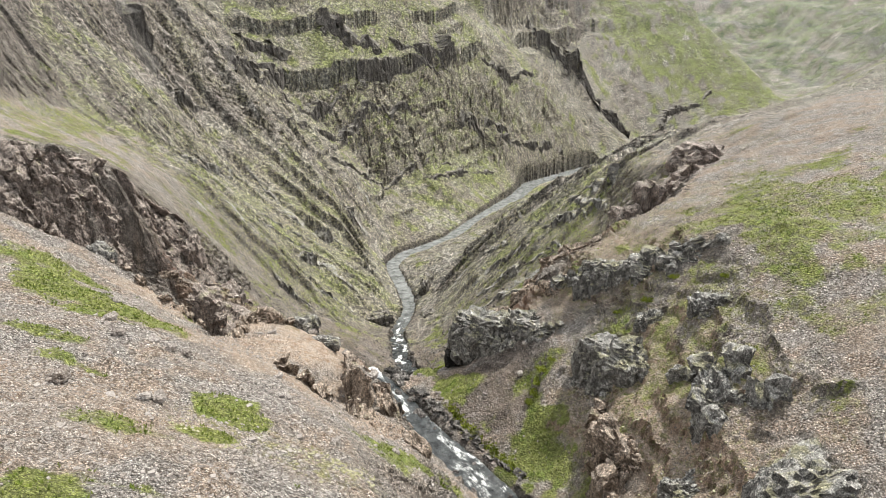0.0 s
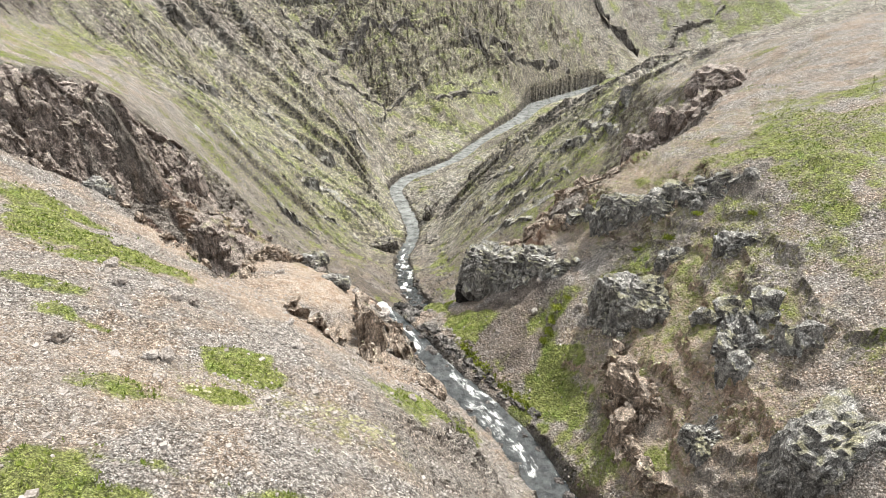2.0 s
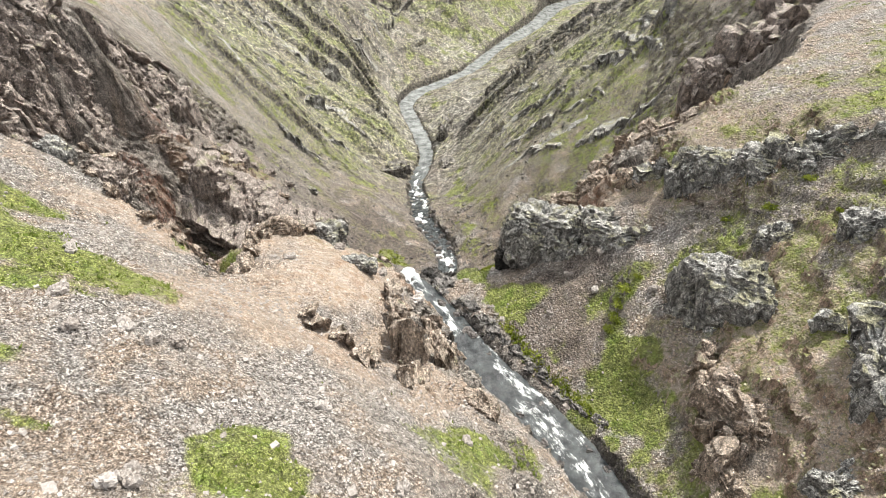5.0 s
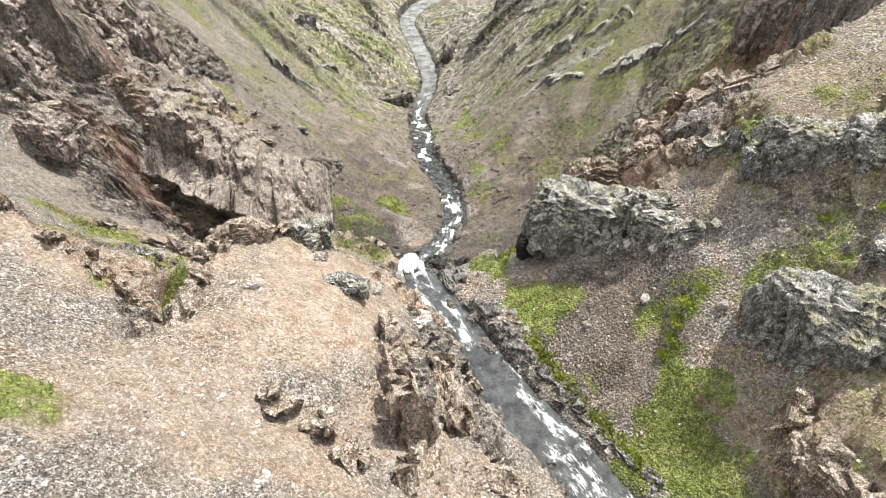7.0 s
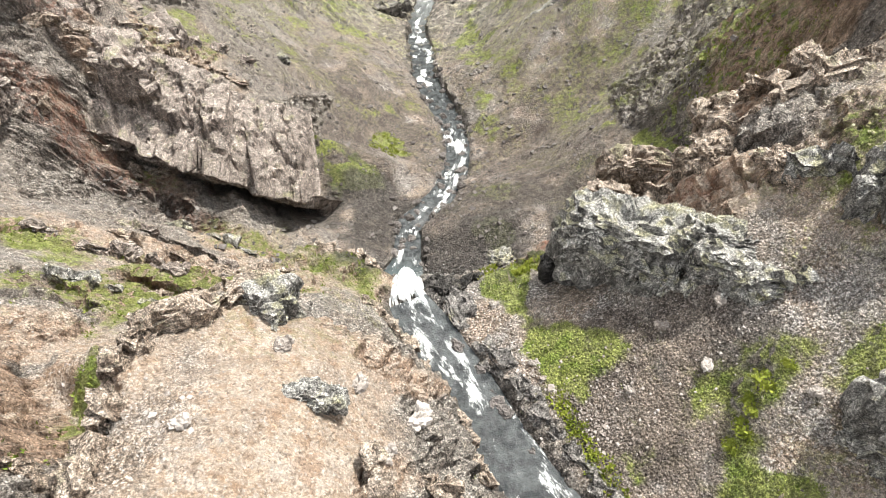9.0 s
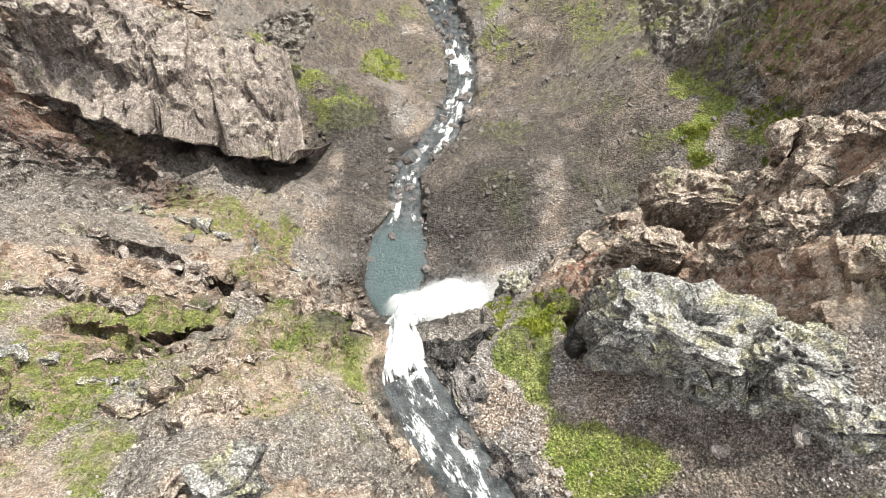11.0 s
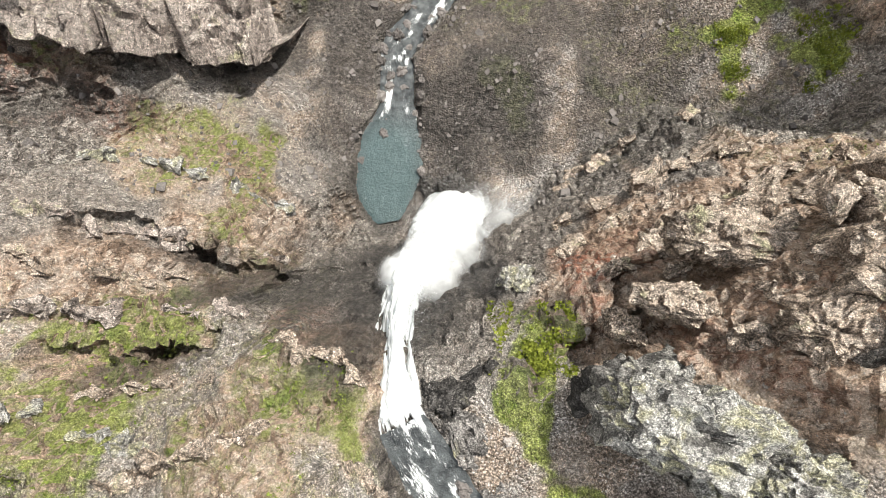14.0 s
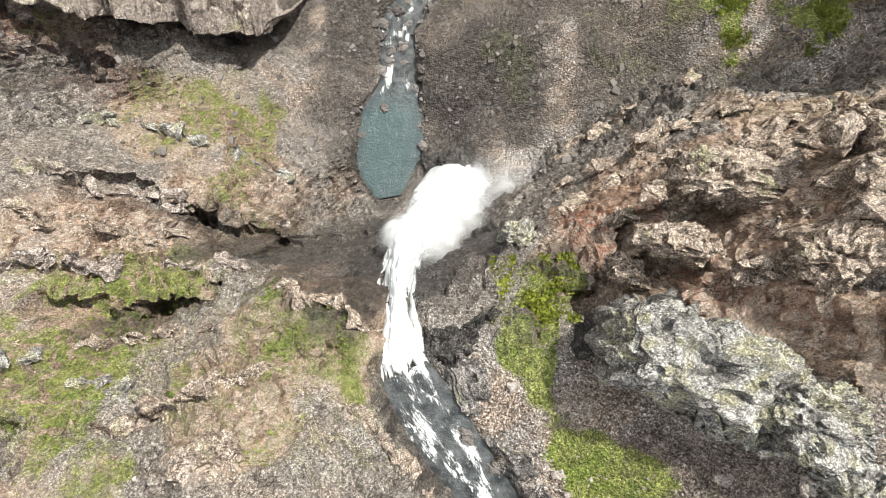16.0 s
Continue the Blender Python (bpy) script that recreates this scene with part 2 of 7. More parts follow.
    crack = n.math("MULTIPLY", n.ramp(n.math("ABSOLUTE", n.math("SUBTRACT", n.noise(0.8, 6, 0.62, 1.6, stretch=(1, 1.2, 0.6)), 0.5)), 0.0, 0.06), rockfac)
    t.links.new(n.bump(crack, 0.55, 0.35, nm), b.inputs["Normal"])
    return m


def crag_material(name, dark, mid, pale, moss_amount):
    m, t, b = material(name)
    n = Nodes(t)
    c = shaded_lichen_rock(n, dark, mid, pale)
    f = n.noise(3.0, 6, 0.7)
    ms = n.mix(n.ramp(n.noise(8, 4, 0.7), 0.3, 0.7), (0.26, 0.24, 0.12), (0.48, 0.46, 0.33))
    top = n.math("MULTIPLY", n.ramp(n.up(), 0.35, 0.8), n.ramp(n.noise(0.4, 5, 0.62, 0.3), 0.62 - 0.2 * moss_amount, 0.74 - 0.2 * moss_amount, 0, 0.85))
    c = shaded_grit(n, n.mix(top, c, ms))
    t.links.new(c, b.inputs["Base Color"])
    b.inputs["Roughness"].default_value, b.inputs["Specular IOR Level"].default_value = 0.92, 0.25
    cr = n.ramp(n.math("ABSOLUTE", n.math("SUBTRACT", n.noise(1.1, 6, 0.62, 1.6, stretch=(1, 1.2, 0.6)), 0.5)), 0.0, 0.06)
    nm = n.bump(cr, 0.6, 0.25)
    t.links.new(n.bump(n.math("ADD", f, n.math("MULTIPLY", n.noise(14, 4, 0.7), 0.4)), 0.9, 0.35, nm), b.inputs["Normal"])
    return m


def stone_material(name, dark, pale):
    m, t, b = material(name)
    n = Nodes(t)
    r = n.t.nodes.new("ShaderNodeNewGeometry").outputs["Random Per Island"]
    o = n.t.nodes.new("ShaderNodeObjectInfo").outputs["Random"]
    c = n.mix(n.math("FRACT", n.math("ADD", r, o)), dark, pale)
    c = n.mix(n.ramp(n.noise(7, 5, 0.7), 0.42, 0.65, 0, 0.6), c, tuple(min(0.62, v * 1.25) for v in pale))
    t.links.new(c, b.inputs["Base Color"])
    b.inputs["Roughness"].default_value, b.inputs["Specular IOR Level"].default_value = 0.9, 0.25
    t.links.new(n.bump(n.noise(11, 5, 0.7), 0.5, 0.1), b.inputs["Normal"])
    return m


def leaf_material(name, dark, light):
    m, t, b = material(name)
    n = Nodes(t)
    r = n.t.nodes.new("ShaderNodeNewGeometry").outputs["Random Per Island"]
    c = n.mix(n.math("MULTIPLY", n.math("ADD", r, n.ramp(n.noise(0.6, 4), 0.35, 0.65)), 0.5), dark, light)
    t.links.new(c, b.inputs["Base Color"])
    b.inputs["Roughness"].default_value, b.inputs["Specular IOR Level"].default_value = 0.85, 0.2
    return m


def water_material():
    """Fast cold stream: grey-blue body, white foam where the water breaks."""
    m, t, b = material("stream_water")
    n = Nodes(t)
    foam, deep, calm, _ = n.attr("flow")
    run = t.nodes.new("ShaderNodeAttribute")
    run.attribute_name = "run"
    place, n.co = n.co, run.outputs["Vector"]
    patt = n.noise(2.2, 8, 0.78, 1.6, stretch=(0.4, 1.8, 1))
    lace = n.noise(5.5, 6, 0.75, 0.8, stretch=(0.5, 1.4, 1))
    n.co = place
    white = n.ramp(n.math("ADD", foam, n.math("ADD", n.math("MULTIPLY", n.math("SUBTRACT", patt, 0.5), 1.9), n.math("MULTIPLY", n.math("SUBTRACT", lace, 0.5), 1.5))), 0.47, 0.9)
    body = n.mix(n.ramp(n.noise(0.9, 5, 0.6), 0.3, 0.7), (0.022, 0.025, 0.027), (0.085, 0.092, 0.095))
    body = n.mix(deep, body, n.mix(n.noise(0.3, 3), (0.04, 0.066, 0.07), (0.075, 0.11, 0.113)))
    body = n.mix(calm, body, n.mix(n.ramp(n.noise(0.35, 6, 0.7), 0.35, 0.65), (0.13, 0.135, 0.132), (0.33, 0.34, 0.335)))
    t.links.new(n.mix(white, body, (0.86, 0.88, 0.88)), b.inputs["Base Color"])
    n.put(b.inputs["Roughness"], n.ramp(white, 0.0, 1.0, 0.16, 0.75))
    b.inputs["IOR"].default_value = 1.33
    rip = n.math("ADD", n.noise(2.6, 5, 0.6), n.math("MULTIPLY", n.noise(9, 3, 0.6), 0.35))
    t.links.new(n.bump(rip, 0.7, 0.22), b.inputs["Normal"])
    return m


def falls_material(name, cover_lo, cover_hi, scale):
    """Falling water: white, torn into strands that let the rock show between them."""
    m, t, b = material(name)
    n = Nodes(t)
    thick, _, _, _ = n.attr("flow")
    strands = n.noise(scale, 6, 0.7, 0.3, stretch=(1.0, 0.7, 0.16))
    a = n.ramp(n.math("ADD", thick, n.math("MULTIPLY", n.math("SUBTRACT", strands, 0.5), 1.3)), cover_lo, cover_hi)
    n.put(b.inputs["Base Color"], (0.90, 0.92, 0.93))
    b.inputs["Roughness"].default_value = 0.7
    b.inputs["Specular IOR Level"].default_value = 0.1
    glow = t.nodes.new("ShaderNodeBsdfTranslucent")           # light passes on through thin falling water
    glow.inputs["Color"].default_value = (0.93, 0.95, 0.96, 1)
    clear = t.nodes.new("ShaderNodeBsdfTransparent")
    body, whole = t.nodes.new("ShaderNodeMixShader"), t.nodes.new("ShaderNodeMixShader")
    body.inputs[0].default_value = 0.5
    t.links.new(b.outputs[0], body.inputs[1])
    t.links.new(glow.outputs[0], body.inputs[2])
    t.links.new(a, whole.inputs[0])
    t.links.new(clear.outputs[0], whole.inputs[1])
    t.links.new(body.outputs[0], whole.inputs[2])
    t.links.new(whole.outputs[0], t.nodes["Material Output"].inputs["Surface"])
    return m


def spray_material():
    """Fine drops that scatter light on through the cloud."""
    m, t, b = material("water_spray")
    n = Nodes(t)
    thick, _, _, _ = n.attr("flow")
    thick = n.math("MULTIPLY", thick, n.ramp(n.noise(0.4, 6, 0.6, 0.8), 0.2, 0.7, 0.5, 1.0))
    n.put(b.inputs["Base Color"], (0.95, 0.96, 0.97))
    b.inputs["Roughness"].default_value = 0.9
    glow, clear = t.nodes.new("ShaderNodeBsdfTranslucent"), t.nodes.new("ShaderNodeBsdfTransparent")
    glow.inputs["Color"].default_value = (0.97, 0.98, 0.99, 1)
    body, whole = t.nodes.new("ShaderNodeMixShader"), t.nodes.new("ShaderNodeMixShader")
    body.inputs[0].default_value = 0.5
    for a, c in ((b.outputs[0], body.inputs[1]), (glow.outputs[0], body.inputs[2]), (thick, whole.inputs[0]), (clear.outputs[0], whole.inputs[1]), (body.outputs[0], whole.inputs[2]),
                 (whole.outputs[0], t.nodes["Material Output"].inputs["Surface"])):
        t.links.new(a, c)
    return m


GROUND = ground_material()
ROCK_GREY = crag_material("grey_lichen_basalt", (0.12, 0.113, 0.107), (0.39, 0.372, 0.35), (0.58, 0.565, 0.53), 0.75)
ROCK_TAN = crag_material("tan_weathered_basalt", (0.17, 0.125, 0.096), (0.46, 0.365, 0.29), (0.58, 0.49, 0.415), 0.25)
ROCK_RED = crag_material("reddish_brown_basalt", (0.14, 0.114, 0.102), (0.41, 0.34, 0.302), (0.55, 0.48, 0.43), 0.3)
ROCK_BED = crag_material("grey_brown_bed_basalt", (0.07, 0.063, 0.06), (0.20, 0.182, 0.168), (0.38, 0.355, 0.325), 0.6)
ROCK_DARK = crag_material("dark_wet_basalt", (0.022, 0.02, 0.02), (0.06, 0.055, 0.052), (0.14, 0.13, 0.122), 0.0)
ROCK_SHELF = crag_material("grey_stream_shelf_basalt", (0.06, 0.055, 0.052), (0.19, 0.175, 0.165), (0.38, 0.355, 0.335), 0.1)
STONE = stone_material("pinkish_grey_stones", (0.17, 0.14, 0.12), (0.46, 0.42, 0.39))
STONE_BROWN = stone_material("brownish_scree_stones", (0.10, 0.08, 0.068), (0.33, 0.29, 0.26))
STONE_DARK = stone_material("dark_stream_stones", (0.055, 0.048, 0.045), (0.20, 0.18, 0.17))
GRASS = leaf_material("short_mountain_grass", (0.075, 0.12, 0.014), (0.27, 0.31, 0.07))
SHRUB = leaf_material("fresh_green_leaves", (0.09, 0.12, 0.012), (0.33, 0.36, 0.06))
MOSS = leaf_material("pale_dry_moss", (0.22, 0.205, 0.09), (0.50, 0.48, 0.33))
WATER = water_material()
FALLS = falls_material("falling_water", 0.28, 0.68, 1.1)
SPRAY = spray_material()

# ---- numeric noise on arrays ----
def _hash(ix, iy, iz, k):
    h = (ix.astype(np.int64) * 374761393 + iy.astype(np.int64) * 668265263 + iz.astype(np.int64) * 2147483647 + k * 974634217) & 0xFFFFFFFF
    h = ((h ^ (h >> 13)) * 1274126177) & 0xFFFFFFFF
    h = ((h ^ (h >> 16)) * 2246822519) & 0xFFFFFFFF
    return ((h ^ (h >> 15)) & 0xFFFFFF) / float(0xFFFFFF)


def value_noise(x, y, z, k=0):
    ix, iy, iz = np.floor(x), np.floor(y), np.floor(z)
    fx, fy, fz = x - ix, y - iy, z - iz
    fx, fy, fz = (f * f * f * (f * (f * 6 - 15) + 10) for f in (fx, fy, fz))
    out = 0.0
    for a in (0, 1):
        for b in (0, 1):
            for c in (0, 1):
                w = (fx if a else 1 - fx) * (fy if b else 1 - fy) * (fz if c else 1 - fz)
                out = out + w * _hash(ix + a, iy + b, iz + c, k)
    return out * 2 - 1


def fbm(x, y, z, octaves=4, k=0, gain=0.5):
    out, amp = 0.0, 1.0
    for o in range(octaves):
        out = out + amp * value_noise(x * 2.03**o + 11.3 * o, y * 2.03**o + 7.7 * o, z * 2.03**o + 3.1 * o, k + o)
        amp *= gain
    return out


def ridged(x, y, z, octaves=4, k=0):
    out, amp = 0.0, 1.0
    for o in range(octaves):
        out = out + amp * (1 - 2 * np.abs(value_noise(x * 2.1**o + 5.3 * o, y * 2.1**o + 1.7 * o, z * 2.1**o, k + o)))
        amp *= 0.5
    return out


def cells(x, y, z, k=0):
    """Nearest and second nearest cell distance, a random number for the nearest cell, and a random slant of its face."""
    ix, iy, iz = np.floor(x), np.floor(y), np.floor(z)
    d1, d2, tone, slant = np.full(x.shape, 9.0), np.full(x.shape, 9.0), np.zeros(x.shape), np.zeros(x.shape)
    for a in (-1, 0, 1):
        for b in (-1, 0, 1):
            for c in (-1, 0, 1):
                cx, cy, cz = ix + a, iy + b, iz + c
                r1, r2, r3 = _hash(cx, cy, cz, k), _hash(cx, cy, cz, k + 1), _hash(cx, cy, cz, k + 2)
                ox, oy, oz = x - cx - r1, y - cy - r2, z - cz - r3
                d = np.sqrt(ox * ox + oy * oy + oz * oz)
                near = d < d1
                d2 = np.where(near, d1, np.minimum(d2, d))
                tone = np.where(near, _hash(cx, cy, cz, k + 3), tone)
                slant = np.where(near, ox * (2 * r2 - 1) + oy * (2 * r3 - 1) + oz * (2 * r1 - 1), slant)
                d1 = np.where(near, d, d1)
    return d1, d2, tone, slant


def smooth(v, lo, hi):
    f = np.clip((v - lo) / (hi - lo), 0, 1)
    return f * f * (3 - 2 * f)


# ---- the river: centre line, water level and half width ----
UPPER_RIVER = [(44, -75, 4.2, 1.8), (30, -50, 2.2, 1.8), (22.5, -36, 1.3, 1.8), (18.5, -26, 0.7, 1.8), (14.5, -20, 0.4, 1.8), (11, -15.3, 0.25, 1.8), (8, -11, 0.1, 1.75),
               (6.3, -7.5, 0, 1.7), (4.2, -4, -0.1, 1.6), (2.2, -1.3, -0.2, 1.75), (0.7, 1, -0.25, 1.6), (0.1, 2.4, -0.35, 1.2)]
LOWER_RIVER = [(-4.2, 20, -44, 0.8), (-4.6, 22, -44, 2.6), (-4.7, 25.5, -44, 3.7), (-4.3, 29.5, -44.05, 4.0), (-3.7, 33, -44.1, 3.0), (-3.3, 36, -44.3, 2.0), (-3.2, 40, -44.9, 1.9), (-3.4, 46, -46.5, 1.9), (-0.5, 50, -47.4, 1.9), (2.8, 55, -48.6, 2.0),
               (5.2, 63, -50.7, 2.0), (6.0, 72, -53.1, 2.0), (4.5, 82, -55.5, 2.1), (0.4, 95, -58.6, 2.6), (-2.8, 106, -61.4, 2.4)]
FAR_RIVER = [(-2.8, 106, -61.4, 2.4), (-4, 119, -64.4, 3.0), (-6, 136, -68.3, 2.0), (-2.1, 158, -70.7, 2.4), (-4.5, 175, -72, 3.0), (-9.7, 195, -73.5, 3.2), (-14.3, 214, -75, 3.2), (-9.6, 230, -76, 3.2),
             (3, 243.5, -77, 3.4), (15, 258, -78.2, 3.6), (29, 293, -81.8, 4.0), (48, 335, -86, 4.5), (64, 368, -89.3, 5), (80, 413, -93.2, 6), (150, 494, -100, 6)]


def along(line, step):
    """Points along a line of control points, rounded between them."""
    p = np.array(line, float)
    s = np.r_[0, np.cumsum(np.hypot(*np.diff(p[:, :2], axis=0).T))]
    u = np.arange(0, s[-1], step)
    raw = np.stack([np.interp(u, s, p[:, c]) for c in range(p.shape[1])], 1)
    k = max(1, int(1.6 / step))
    pad = np.r_[np.repeat(raw[:1], k, 0), raw, np.repeat(raw[-1:], k, 0)]
    kern = np.ones(2 * k + 1) / (2 * k + 1)
    return np.stack([np.convolve(pad[:, c], kern, "valid") for c in range(p.shape[1])], 1)


